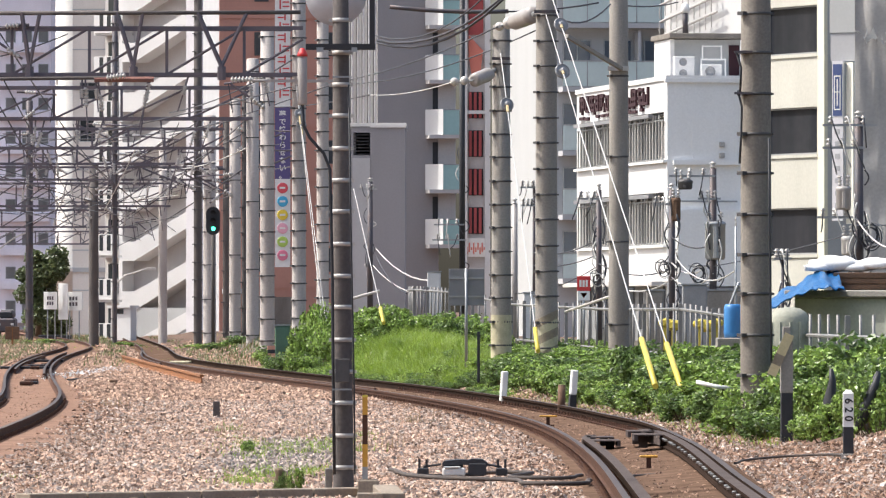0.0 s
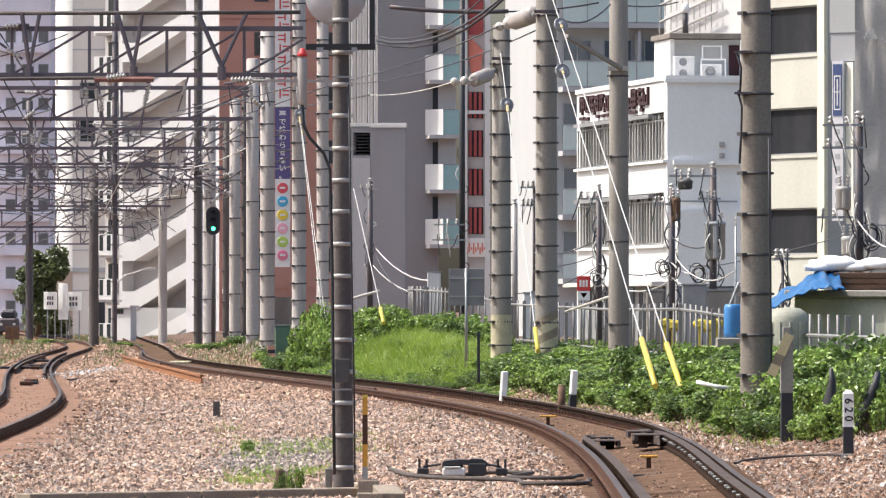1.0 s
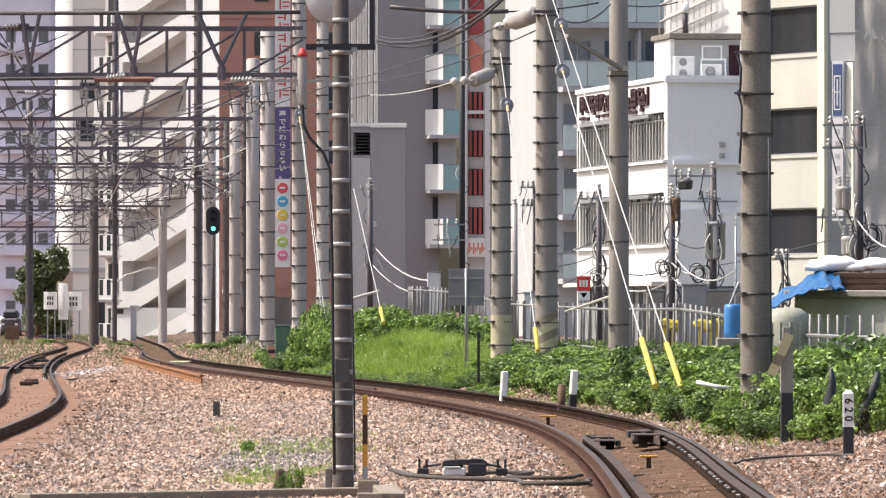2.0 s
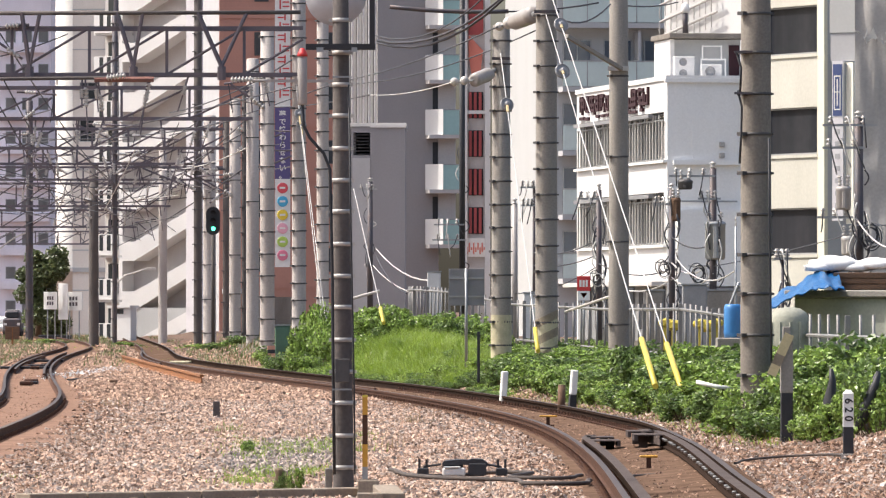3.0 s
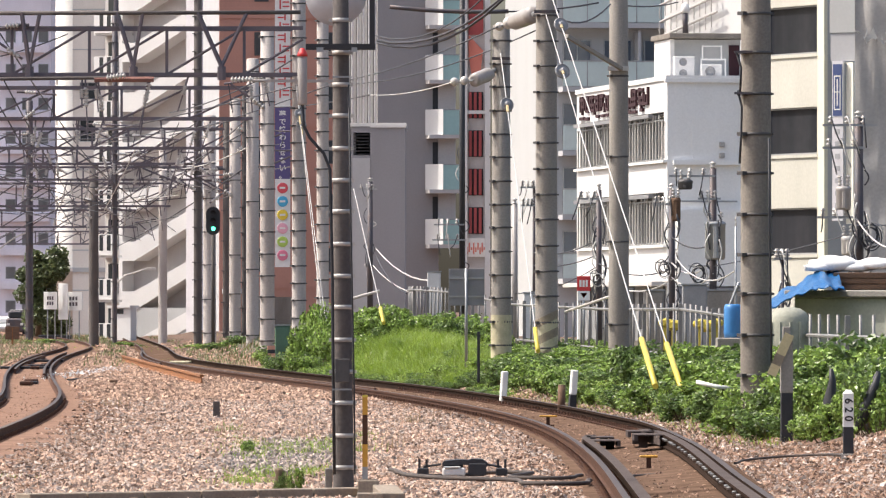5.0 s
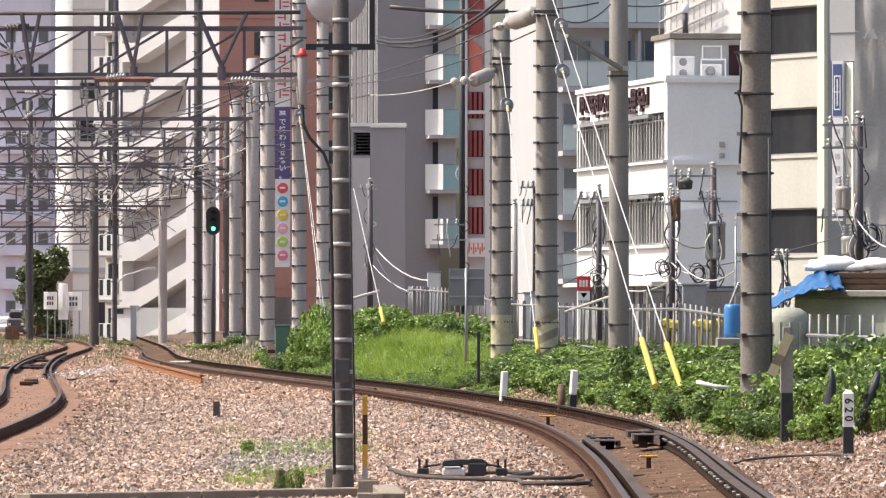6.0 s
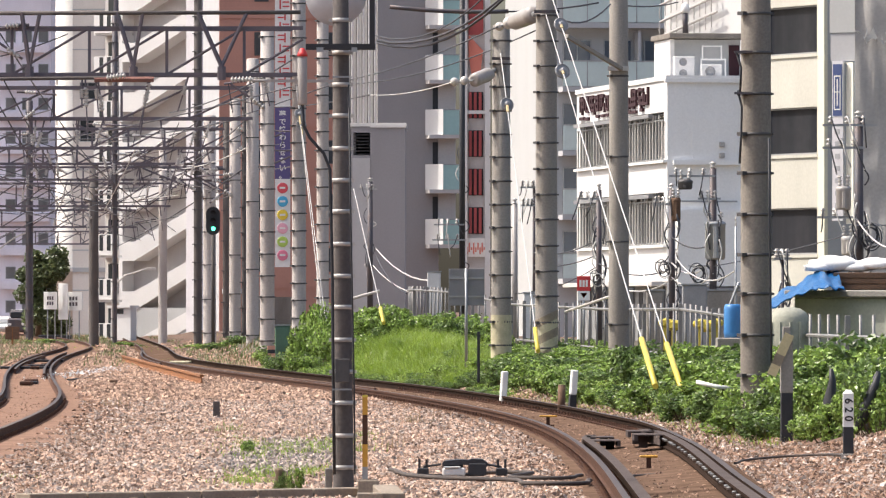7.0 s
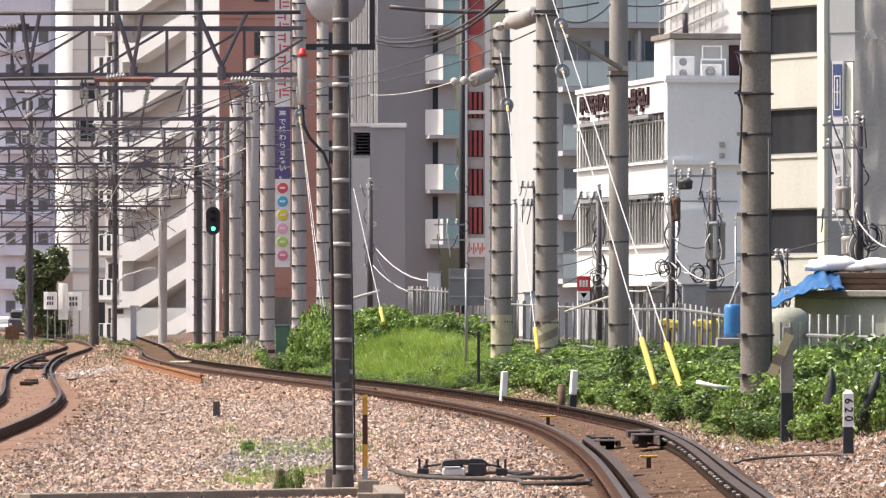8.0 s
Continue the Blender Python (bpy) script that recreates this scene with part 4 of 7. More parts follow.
# stair block: sloping white parapets with landings, and stacked white balconies
for k in range(8):
    zl = 17.417 + (1 - k) * 3.163
    u0, u1, u2 = 2.5, 3.508, 7.675
    th, rise = 1.222, 2.049
    fl = bmesh.new()
    P4 = [(u0, zl), (u1, zl), (u2, zl + rise), (u2, zl + rise + th * 0.85), (u1, zl + th), (u0, zl + th)]
    A = [fl.verts.new((u, -1.5, z)) for u, z in P4]
    B = [fl.verts.new((u, -1.35, z)) for u, z in P4]
    fl.faces.new(A)
    fl.faces.new(B[::-1])
    for i in range(6):
        fl.faces.new((A[i], A[(i + 1) % 6], B[(i + 1) % 6], B[i]))
    part("stair_parapet", fl, WALL["white"], stair, "white sloping stair parapet")
    bm = bmesh.new()
    Q4 = [(u0, zl), (u1, zl), (u2, zl + rise), (u2, zl + rise + 0.2), (u1, zl + 0.2), (u0, zl + 0.2)]
    A = [bm.verts.new((u, -1.34, z)) for u, z in Q4]
    B = [bm.verts.new((u, -0.002, z)) for u, z in Q4]
    bm.faces.new(A)
    bm.faces.new(B[::-1])
    for i in range(6):
        bm.faces.new((A[i], A[(i + 1) % 6], B[(i + 1) % 6], B[i]))
    part("stair_flight", bm, WALL["white"], stair)
    add(stair, "landing_wall", WALL["white"], [(u0, u0 + 0.1, -1.34, -0.01, zl, zl + th)])
    zb = 13.642 + (2 - k) * 2.84
    b = add(stair, "balcony", WALL["white"], [(0.088, 1.93, -1.3, -1.18, zb, zb + 1.35)], "white balcony parapet")
    for us in (0.55, 1.15):
        add(b, "slot", MAT["glass"], [(us, us + 0.3, -1.312, -1.3, zb + 0.3, zb + 1.3)], "dark tall parapet slot")
    add(b, "slab", WALL["white"], [(0, 2.193, -1.17, -0.002, zb - 0.15, zb)])
    add(b, "cheek", WALL["white"], [(0.088, 0.219, -1.17, -0.003, zb, zb + 0.971)])
    add(stair, "window", MAT["glass"], [(0.3, 1.8, -0.06, -0.002, zb + 0.4, zb + 2.3)], "dark balcony window")
    add(stair, "column", WALL["white"], [(2.017, 2.324, -1.2, -0.004, zb, zb + 2.7)])
add(stair, "end_wall", WALL["lavender"], [(7.719, 8.947, -1.6, -0.002, -0.1, 28)], "plain pale end wall")
add(stair, "base_wall", WALL["beige"], [(3.421, 7.675, -1.45, -1.36, -0.1, 1.78)])
# no hole here: the dark inside is painted as a black panel
add(rounded, "garage", MAT["black"], [(2.3, 3.4, -0.05, -0.002, -0.1, 3.927)], "black panel for the unlit garage opening")
add(rounded, "string_course", WALL["beige"], [(-0.1, 3.99, -0.12, -0.003, 4.329, 4.65)])
for k in range(9):
    add(rounded, "floor_joint", WALL["beige"], [(0.9, 3.97, -0.03, -0.002, 3.0 + k * 2.85, 3.08 + k * 2.85)])
    add(rounded, "slot_window", MAT["glass"], [(-0.02, 0.0, 2.6, 3.2, 3.6 + k * 2.85, 4.9 + k * 2.85)])
for k in range(9):
    for i in range(5):
        u = 0.6 + i * 1.45
        win = add(far, "window", MAT["galv"], [(u, u + 0.9, -0.05, -0.002, 1.4 + k * 3.0, 2.5 + k * 3.0)])
        add(win, "pane", MAT["glass_pale"], [(u + 0.06, u + 0.84, -0.06, -0.05, 1.46 + k * 3.0, 2.44 + k * 3.0)])
    add(far, "balcony", WALL["far_haze"], [(3.0, 7.4, -0.7, -0.07, 0.5 + k * 3.0, 1.2 + k * 3.0)])
bm = bmesh.new()
lathe(bm, [(0.75, -0.1), (0.75, 4.3), (0.85, 4.32), (0.85, 4.6), (0.75, 4.62), (0.75, 29.9)], 28, (0.35, 0.5, 0))
part("corner_bay", bm, WALL["warm"], rounded, "rounded sunlit corner bay")
for k in range(5):
    bm = bmesh.new()
    tube(bm, (-0.22, 0.0, 6.2 + k * 2.85), (-0.22, 0.0, 6.9 + k * 2.85), 0.05, n=6)
    part("vent", bm, MAT["steel_dark"], rounded)
kiosk = thing("kiosk", "small white cabin with dark upper openings by the crossing", "cabin", pose(-19.4, 395, -0.15, 0, 0, -33))
add(kiosk, "wall", WALL["white"], [(0, 1.4, 0, 0.6, 0, 1.915)])
add(kiosk, "roof", WALL["white"], [(-0.15, 1.5, -0.2, 0.75, 1.915, 2.047)])
add(kiosk, "window", MAT["glass"], [(0.264, 0.892, -0.03, -0.002, 1.552, 1.849)])


# ---- ballast stones and plants ----
def fast_mesh(name, verts, tris, material, smooth=False):
    me = bpy.data.meshes.new(name)
    me.vertices.add(len(verts))
    me.vertices.foreach_set("co", np.asarray(verts, np.float32).ravel())
    me.loops.add(len(tris) * 3)
    me.loops.foreach_set("vertex_index", np.asarray(tris, np.int32).ravel())
    me.polygons.add(len(tris))
    me.polygons.foreach_set("loop_start", np.arange(0, len(tris) * 3, 3, dtype=np.int32))
    me.materials.append(material)
    me.update(calc_edges=True)
    if not smooth:
        me.shade_flat()
    return me


rng = np.random.default_rng(7)


def spin(n):
    q = rng.normal(size=(n, 4))
    q /= np.linalg.norm(q, axis=1)[:, None]
    w, x, y, z = q.T
    return np.stack([np.stack([1 - 2 * (y * y + z * z), 2 * (x * y - z * w), 2 * (x * z + y * w)], -1),
                     np.stack([2 * (x * y + z * w), 1 - 2 * (x * x + z * z), 2 * (y * z - x * w)], -1),
                     np.stack([2 * (x * z - y * w), 2 * (y * z + x * w), 1 - 2 * (x * x + y * y)], -1)], 1)


def stones(name, pts, size, material):
    """Angular crushed stones, each a bent octahedron of its own."""
    n = len(pts)
    base = np.array([(1, 0, 0), (-1, 0, 0), (0, 1, 0), (0, -1, 0), (0, 0, 1), (0, 0, -1)], float)
    tri = np.array([(0, 2, 4), (2, 1, 4), (1, 3, 4), (3, 0, 4), (2, 0, 5), (1, 2, 5), (3, 1, 5), (0, 3, 5)])
    v = base[None] * rng.uniform(0.6, 1.3, (n, 1, 3)) + rng.normal(0, 0.2, (n, 6, 3))
    v = np.einsum("nij,nkj->nki", spin(n), v) * (size * np.clip(rng.lognormal(0, 0.25, n), 0.5, 1.5))[:, None, None]
    v += np.asarray(pts)[:, None]
    t = tri[None] + (np.arange(n) * 6)[:, None, None]
    return fast_mesh(name, v.reshape(-1, 3), t.reshape(-1, 3), material)


def scatter(y0, y1, density, keep, lift=0.0):
    half = 0.0675 * y1 + 0.4
    n = int(density * (y1 - y0) * 2 * half)
    ys = rng.uniform(y0, y1, n)
    xs = rng.uniform(-half, half, n)
    ok = [i for i in range(n) if abs(xs[i]) < 0.0675 * ys[i] + 0.4 and keep(xs[i], ys[i])]
    return [(xs[i], ys[i], ground_z(xs[i], ys[i]) + lift) for i in ok]


def on_ballast(x, y):
    e = x - main_in(y)
    if -0.28 - 0.35 * rng.random() ** 3 < e < GAUGE + 0.13 + (0.3 * rng.random() if y < 68 else 0.06 * rng.random()):
        return False
    if left_in(y) - GAUGE - 0.45 < x < left_in(y) + 0.55 + 0.25 * math.sin(y * 1.7) + 0.9 * rng.random() ** 2:
        return False
    return e < GAUGE + 1.9 + 0.35 * math.sin(y * 0.9) + (3.0 if y < 79 else 0)


stone_pts = scatter(57, 72, 520, on_ballast, -0.004) + scatter(72, 95, 360, on_ballast, 0.0) + scatter(95, 130, 180, on_ballast, 0.015)
stained, pale, grey, grit = [], [], [], []
for p in stone_pts:
    e = p[0] - main_in(p[1])
    near_rail = 1.0 - sstep(0.2, 1.1, -e) if e < 0 else 0.8
    q = rng.random()
    # fine grey grit where weeds grow
    if ((p[0] + 1.95) / 0.95) ** 2 + ((p[1] - 82) / 13.0) ** 2 < rng.uniform(0.5, 1.3):
        if q < 0.55:
            grit.append(p)
        elif q < 0.7:
            grey.append(p)
        continue
    dirty = 1.0 - sstep(0.5, 2.4, p[0] - left_in(p[1]))
    near_rail = max(near_rail, 0.8 * dirty)
    (stained if q < 0.12 + 0.7 * near_rail else grey if q > 0.72 else pale).append(p)
for pts, mt, lab in ((pale, "stone", "loose pale pink crushed ballast stones"), (grey, "stone_grey", "loose grey crushed ballast stones"), (stained, "stone_stained", "rust-stained brown ballast stones beside the rails")):
    ob = new("ballast_stones", stones("ballast_stones", pts, 0.032, MAT[mt]))
    tagged(ob, lab, "ballast", kind="stuff")
ob = new("ballast_stones", stones("ballast_stones", scatter(240, 340, 7, on_ballast, 0.03), 0.075, MAT["stone_far"]))
tagged(ob, "loose brown ballast stones between the far tracks", "ballast", kind="stuff")
bed_pts = []
while len(bed_pts) < 1500:
    by = rng.uniform(57, 150)
    bu = rng.uniform(0.1, GAUGE - 0.1)
    if rng.random() < 0.5 + 0.5 * math.sin(by * 10.5):
        bed_pts.append((main_in(by) + bu, by, -0.15 + main_cant(by) * bu / GAUGE))
for _ in range(1500):
    by = rng.uniform(90, 200)
    bed_pts.append((left_in(by) + rng.uniform(-GAUGE + 0.1, 0.7), by, -0.15))
ob = new("bed_stones", stones("bed_stones", bed_pts, 0.017, MAT["stone_stained"]))
tagged(ob, "scattered rust-brown stones lying in the track beds", "ballast", kind="stuff")
ob = new("fine_grit", stones("fine_grit", grit, 0.014, MAT["grit"]))
tagged(ob, "fine grey grit between thin weeds on the ballast", "ballast", kind="stuff")
white_chips = [(rng.normal(-9.9, 0.32), rng.normal(190, 9), -0.11) for _ in range(260)]
ob = new("stone_chips", stones("stone_chips", white_chips, 0.026, MAT["sack"]))
tagged(ob, "scattered bright white stone chips between the far tracks", "ballast", kind="stuff")
ob = new("ballast_stones", stones("ballast_stones", scatter(130, 240, 85, on_ballast, 0.02), 0.042, MAT["stone_far"]))
tagged(ob, "loose pale brown ballast stones farther along the tracks", "ballast", kind="stuff")


def leaves(name, pts, size, material, up=0.5, long=1.0):
    """Many small folded leaves."""
    n = len(pts)
    R = spin(n)
    base = np.array([(0, -0.5 * long, 0), (0.4, 0.0, 0.16), (0, 0.55 * long, 0), (-0.4, 0.0, 0.16)])
    v = np.einsum("nij,kj->nki", R, base)
    v[:, :, 2] *= 1 - up * 0.6
    v *= (size * rng.uniform(0.6, 1.35, n))[:, None, None]
    v += np.asarray(pts)[:, None]
    t = np.array([(0, 1, 2), (0, 2, 3)])[None] + (np.arange(n) * 4)[:, None, None]
    return fast_mesh(name, v.reshape(-1, 3), t.reshape(-1, 3), material)


def clump_points(n, r, h, lumps, seed):
    """Points in an uneven mound made of several leaning lobes."""
    g = np.random.default_rng(seed)
    cs = [(g.uniform(-0.6, 0.6) * r, g.uniform(-0.6, 0.6) * r, g.uniform(0.25, 0.95) * h, g.uniform(0.16, 0.42)) for _ in range(lumps)]
    out = []
    while len(out) < n:
        c = cs[g.integers(lumps)]
        d = g.normal(size=3)
        d /= np.linalg.norm(d)
        k = g.uniform(0.35, 1.1) ** 0.5
        p = (c[0] + d[0] * c[3] * r * k, c[1] + d[1] * c[3] * r * k, c[2] + d[2] * c[3] * h * 0.75 * k)
        if p[2] > 0:
            out.append(p)
    return out, cs


def shrub_meshes(kind, n, r, h, lumps, leaf, size, seed):
    pts, cs = clump_points(n, r, h, lumps, seed)
    bm = bmesh.new()
    for c in cs:
        tube(bm, (c[0] * 0.25, c[1] * 0.25, -0.15), (c[0], c[1], c[2]), 0.018, 0.006, 5)
    return leaves(kind, pts, size, MAT[leaf]), mesh_of(bm, "stem", MAT["stem"])


SHRUBS = [shrub_meshes("leaves", 1900, 0.85, 0.66, 18, "leaf", 0.1, 11 + k) for k in range(3)] + [shrub_meshes("leaves", 1900, 0.85, 0.66, 18, "leaf_dark", 0.095, 31 + k) for k in range(2)]
PLANTS = []


def shrub(kind, x, y, s, hs, label="green leafy shrub growing wild on the bank", group="bank shrubs", dz=0.0):
    t = thing("shrub", label, "shrub", Matrix.Translation((x, y, ground_z(x, y) - 0.05 + dz)) @ Matrix.Rotation(rng.uniform(0, 6.28), 4, 'Z'), group)
    lv, st = SHRUBS[kind]
    for me, nm in ((lv, "leaves"), (st, "stem")):
        o = part(nm, me, None, t)
        o.scale = (s, s, hs)
    PLANTS.append(t)
    return t


y = 85.8
while y < 205:
    ex = main_in(y) + GAUGE
    for e, hs in ((1.75, 0.5), (2.5, 0.95), (3.4, 1.1), (4.6, 1.05), (5.9, 1.1)):
        x = ex + e + rng.uniform(-0.3, 0.3)
        if e > 3 and 98 < y < 140:
            hs *= 0.66
        if 124 < y < 148:
            hs *= 0.55
        if x > 0.0675 * y + 0.6 or (e > 4 and 130 < y < 176) or (e > 3 and y > 191) or (148 < y < 178 and e > 1.6):
            continue
        shrub(int(rng.integers(0, 5)), x, y + rng.uniform(-0.5, 0.5), rng.uniform(0.5, 0.7) if e < 2 else rng.uniform(0.75, 1.1), (0.7 if e < 2 else hs) * rng.uniform(0.65, 1.25))
    y += 1.35 if y < 130 else 2.2
for x, yy, s, hs in ((4.608, 86, 0.5, 0.8), (4.579, 83.5, 0.42, 0.45), (4.668, 82, 0.5, 0.7), (4.989, 80, 0.5, 0.8), (5.125, 79, 0.5, 0.9), (4.975, 85.5, 0.7, 0.9), (5.379, 84, 0.7, 1.05), (5.042, 82.5, 0.6, 0.9), (5.424, 81, 0.7, 0.95)):
    shrub(int(rng.integers(0, 5)), x, yy, s, hs)
# the denser dark bush where the bend begins
for x, yy, s, hs in ((-3.18, 182, 0.8, 1.6), (-3.676, 184, 0.9, 2.0), (-4.183, 186, 0.7, 1.5), (-2.919, 180, 0.7, 1.5), (-3.483, 187, 0.8, 2.4), (-3.705, 179, 0.7, 1.0), (-4.369, 184, 0.6, 0.9)):
    shrub(int(rng.integers(2, 5)), x, yy, s, hs, "dense dark green bush beside the curved track", "dark bushes", -0.1)
for x, yy in ((-7.973, 262), (-8.78, 270), (-7.333, 255), (-9.864, 285), (-11.135, 300), (-15.421, 330), (-20.585, 360), (-22.085, 370)):
    shrub(int(rng.integers(0, 5)), x, yy, 1.1, 0.45, "low green weeds at the foot of the far poles", "far weeds", -0.05)


def blades(name, pts, h, w, material, bend=0.35):
    n = len(pts)
    a = rng.uniform(0, math.tau, n)
    d = np.stack([np.cos(a), np.sin(a), np.zeros(n)], 1)
    s = np.stack([-np.sin(a), np.cos(a), np.zeros(n)], 1)
    hh = h * rng.uniform(0.5, 1.15, n)
    p = np.asarray(pts)
    up = np.array([0, 0, 1.0])
    b = bend * rng.uniform(0.2, 1.4, n)
    m1 = p + up * (hh * 0.55)[:, None] + d * (b * hh * 0.3)[:, None]
    m2 = p + up * (hh * (1 - 0.25 * b))[:, None] + d * (b * hh)[:, None]
    v = np.stack([p - s * w, p + s * w, m1 - s * w * 0.8, m1 + s * w * 0.8, m2], 1)
    t = np.array([(0, 1, 3), (0, 3, 2), (2, 3, 4)])[None] + (np.arange(n) * 5)[:, None, None]
    return fast_mesh(name, v.reshape(-1, 3), t.reshape(-1, 3), material)


GRASS = []


def grass_tuft(x, y, r, h, n, w=0.011, label="bright green tuft of tall grass on the bank", mt="grass", group="tall grass tufts"):
    g = rng.normal(0, r * 0.5, (n, 3))
    g[:, 2] = -0.05
    t = tagged(new("grass_tuft", blades("grass_tuft", g, h, w, MAT[mt])), label, "grass", group, "stuff")
    t.location = (x, y, ground_z(x, y))
    GRASS.append(t)
    return t


bank_pts, bank_h = [], []
while len(bank_pts) < 62000:
    # soft mounds of fine grass in the hollow of the bank
    cy = rng.uniform(143, 186)
    ex = main_in(cy) + GAUGE
    cx = ex + rng.uniform(1.35, 5.2)
    if cx > 0.75 - 0.016 * (cy - 146) + rng.normal(0, 0.25):
        continue
    hh = rng.uniform(0.12, 0.6)
    for _ in range(260):
        px, py = rng.normal(cx, 0.2), rng.normal(cy, 0.35)
        bank_pts.append((px, py, ground_z(px, py) - 0.05))
        bank_h.append(hh * (1.15 - 0.5 * min(1.0, abs(px - cx) / 0.6)))
tagged(new("tall_grass", blades("tall_grass", bank_pts, np.array(bank_h), 0.0065, MAT["grass"], 0.8)), "bright yellow-green tall grass on the bank", "grass", kind="stuff")

def leaf_mass(name, label, spots, kind):
    """One sheet of leaves out of many low mounds."""
    src = SHRUBS[kind][0]
    co = np.empty(len(src.vertices) * 3, np.float32)
    src.vertices.foreach_get("co", co)
    co = co.reshape(-1, 3)
    vs = []
    for x, y, s, hs in spots:
        a = rng.uniform(0, math.tau)
        ca, sa = math.cos(a), math.sin(a)
        vs.append(np.stack([(co[:, 0] * ca - co[:, 1] * sa) * s + x, (co[:, 0] * sa + co[:, 1] * ca) * s + y, co[:, 2] * hs + ground_z(x, y) - 0.05], 1))
    n = len(co) // 4 * len(spots)
    t = np.array([(0, 1, 2), (0, 2, 3)])[None] + (np.arange(n) * 4)[:, None, None]
    me = fast_mesh(name, np.concatenate(vs), t.reshape(-1, 3), src.materials[0])
    tagged(new(name, me), label, "ivy", kind="stuff")


# leafy ivy in front of the grass, above it, and round the pole feet
ivy = [[], [], [], [], []]
for _ in range(230):
    yy = rng.uniform(134, 190)
    ex = main_in(yy) + GAUGE
    zone = rng.random()
    if zone < 0.5:
        x, s, hs = ex + rng.uniform(1.0, 1.7), rng.uniform(0.4, 0.6), rng.uniform(0.25, 0.42)
    elif zone < 0.8:
        x, s, hs = rng.uniform(0.4, 4.4), rng.uniform(0.5, 0.8), rng.uniform(0.3, 0.55)
    else:
        yy = rng.uniform(178, 196)
        ex = main_in(yy) + GAUGE
        x, s, hs = min(ex + rng.uniform(2.4, 6.5), -1.4 - rng.random()), rng.uniform(0.5, 0.8), rng.uniform(0.4, 0.8)
    if 0.7 < x < 2.7 and yy < 150:
        hs = rng.uniform(0.18, 0.3)
    if x < ex + 0.9 or (abs(x - 0.52) < 0.3 and yy < 152):
        continue
    ivy[int(rng.integers(0, 5))].append((x, yy, s, hs))
for k, spots in enumerate(ivy):
    leaf_mass("ivy", "low leafy green ivy creeping over the bank" if k < 3 else "low dark green ivy creeping over the bank", spots, k)


# dry and green fringe at the edge of the ballast
fringe = []
for _ in range(4500):
    fy = rng.uniform(78, 200)
    fx = main_in(fy) + GAUGE + rng.normal(1.45 if fy < 150 else 0.95, 0.28) + (1.3 if fy < 84 else 0)
    fringe.append((fx, fy, ground_z(fx, fy) - 0.03))
tagged(new("fringe_grass", blades("fringe_grass", fringe[:3000], np.full(3000, 0.17), 0.007, MAT["grass"], 0.6)), "short green grass fringe along the ballast edge", "grass", kind="stuff")
tagged(new("fringe_dry_grass", blades("fringe_dry_grass", fringe[3000:], np.full(1500, 0.2), 0.006, MAT["dry"], 0.6)), "dry straw-coloured grass along the ballast edge", "grass", kind="stuff")
patch = []
for cx, cy, r, n in ((-2.185, 83.256, 0.9, 330), (-1.624, 86.725, 0.7, 330), (-1.995, 69.38, 0.4, 260), (-1.307, 73.031, 0.4, 300), (-1.139, 94.609, 0.3, 120), (-1.9, 72.0, 0.75, 420), (-2.5, 88.0, 0.45, 200), (-1.35, 90.0, 0.6, 260), (-14.83, 320.214, 6, 900), (-6.498, 225.949, 5, 900)):
    for _ in range(n):
        px, py = rng.normal(cx, r * 0.4), rng.normal(cy, r * 3.0)
        patch.append((px, py, ground_z(px, py) - 0.02))
tagged(new("weed_patch", blades("weed_patch", patch, np.full(len(patch), 0.11), 0.006, MAT["grass"], 0.9)), "thin green weeds creeping over ballast", "weeds", kind="stuff")


# ---- a far tree ----
def broad_tree(label, x, y, h, r, seed):
    t = thing("tree", label, "tree", pose(x, y, -0.16))
    bm = bmesh.new()
    tube(bm, (0, 0, 0), (0.1, 0, h * 0.45), 0.22, 0.14, 8)
    g = np.random.default_rng(seed)
    pts = []
    for k in range(16):
        a, q = g.uniform(0, 6.28), g.uniform(0.25, 0.95)
        c = np.array((math.cos(a) * r * q, math.sin(a) * r * q, h * g.uniform(0.16, 0.95)))
        tube(bm, (0.1, 0, h * 0.4), tuple(c), 0.07, 0.02, 5)
        d = g.normal(size=(420, 3))
        d /= np.linalg.norm(d, axis=1)[:, None]
        pts += list(c + d * g.uniform(0.5, 1.0, (420, 1)) * g.uniform(0.6, 1.1) * np.array((1, 1, 0.8)))
    part("trunk", bm, MAT["stem"], t)
    part("crown", leaves("crown", pts, 0.26, MAT["leaf_tree"], 0.3), None, t, "dark green uneven leafy crown")


broad_tree("dark green broadleaf tree beside the far tracks", -25.4, 424, 5.9, 1.45, 3)
broad_tree("bright green shrubby tree behind the white signs", -25.601, 440, 2.6, 0.9, 5)

# dry and green growth along the far straight
farw = []
for _ in range(9000):
    fy = rng.uniform(300, 470)
    fx = rng.uniform(-0.066, -0.026) * fy
    if abs(fx - main_in(fy) - 0.5) < 1.3 or abs(fx - left_in(fy) + 0.5) < 1.3:
        continue
    farw.append((fx, fy, -0.18))
for _ in range(7000):
    fy = rng.uniform(205, 300)
    fx = rng.uniform(-0.066, -0.022) * fy
    if -0.7 < fx - main_in(fy) < GAUGE + 0.5 or -GAUGE - 0.5 < fx - left_in(fy) < 0.9 or (fy < 250 and left_in(fy) < fx < main_in(fy) and rng.random() < 0.75):
        continue
    farw.append((fx, fy, ground_z(fx, fy) - 0.03))
rng.shuffle(farw)
half = int(len(farw) * 0.6)
tagged(new("far_weeds", blades("far_weeds", farw[:half], np.full(half, 0.3), 0.016, MAT["grass_dull"], 0.6)), "dull green weeds along the far straight", "weeds", kind="stuff")
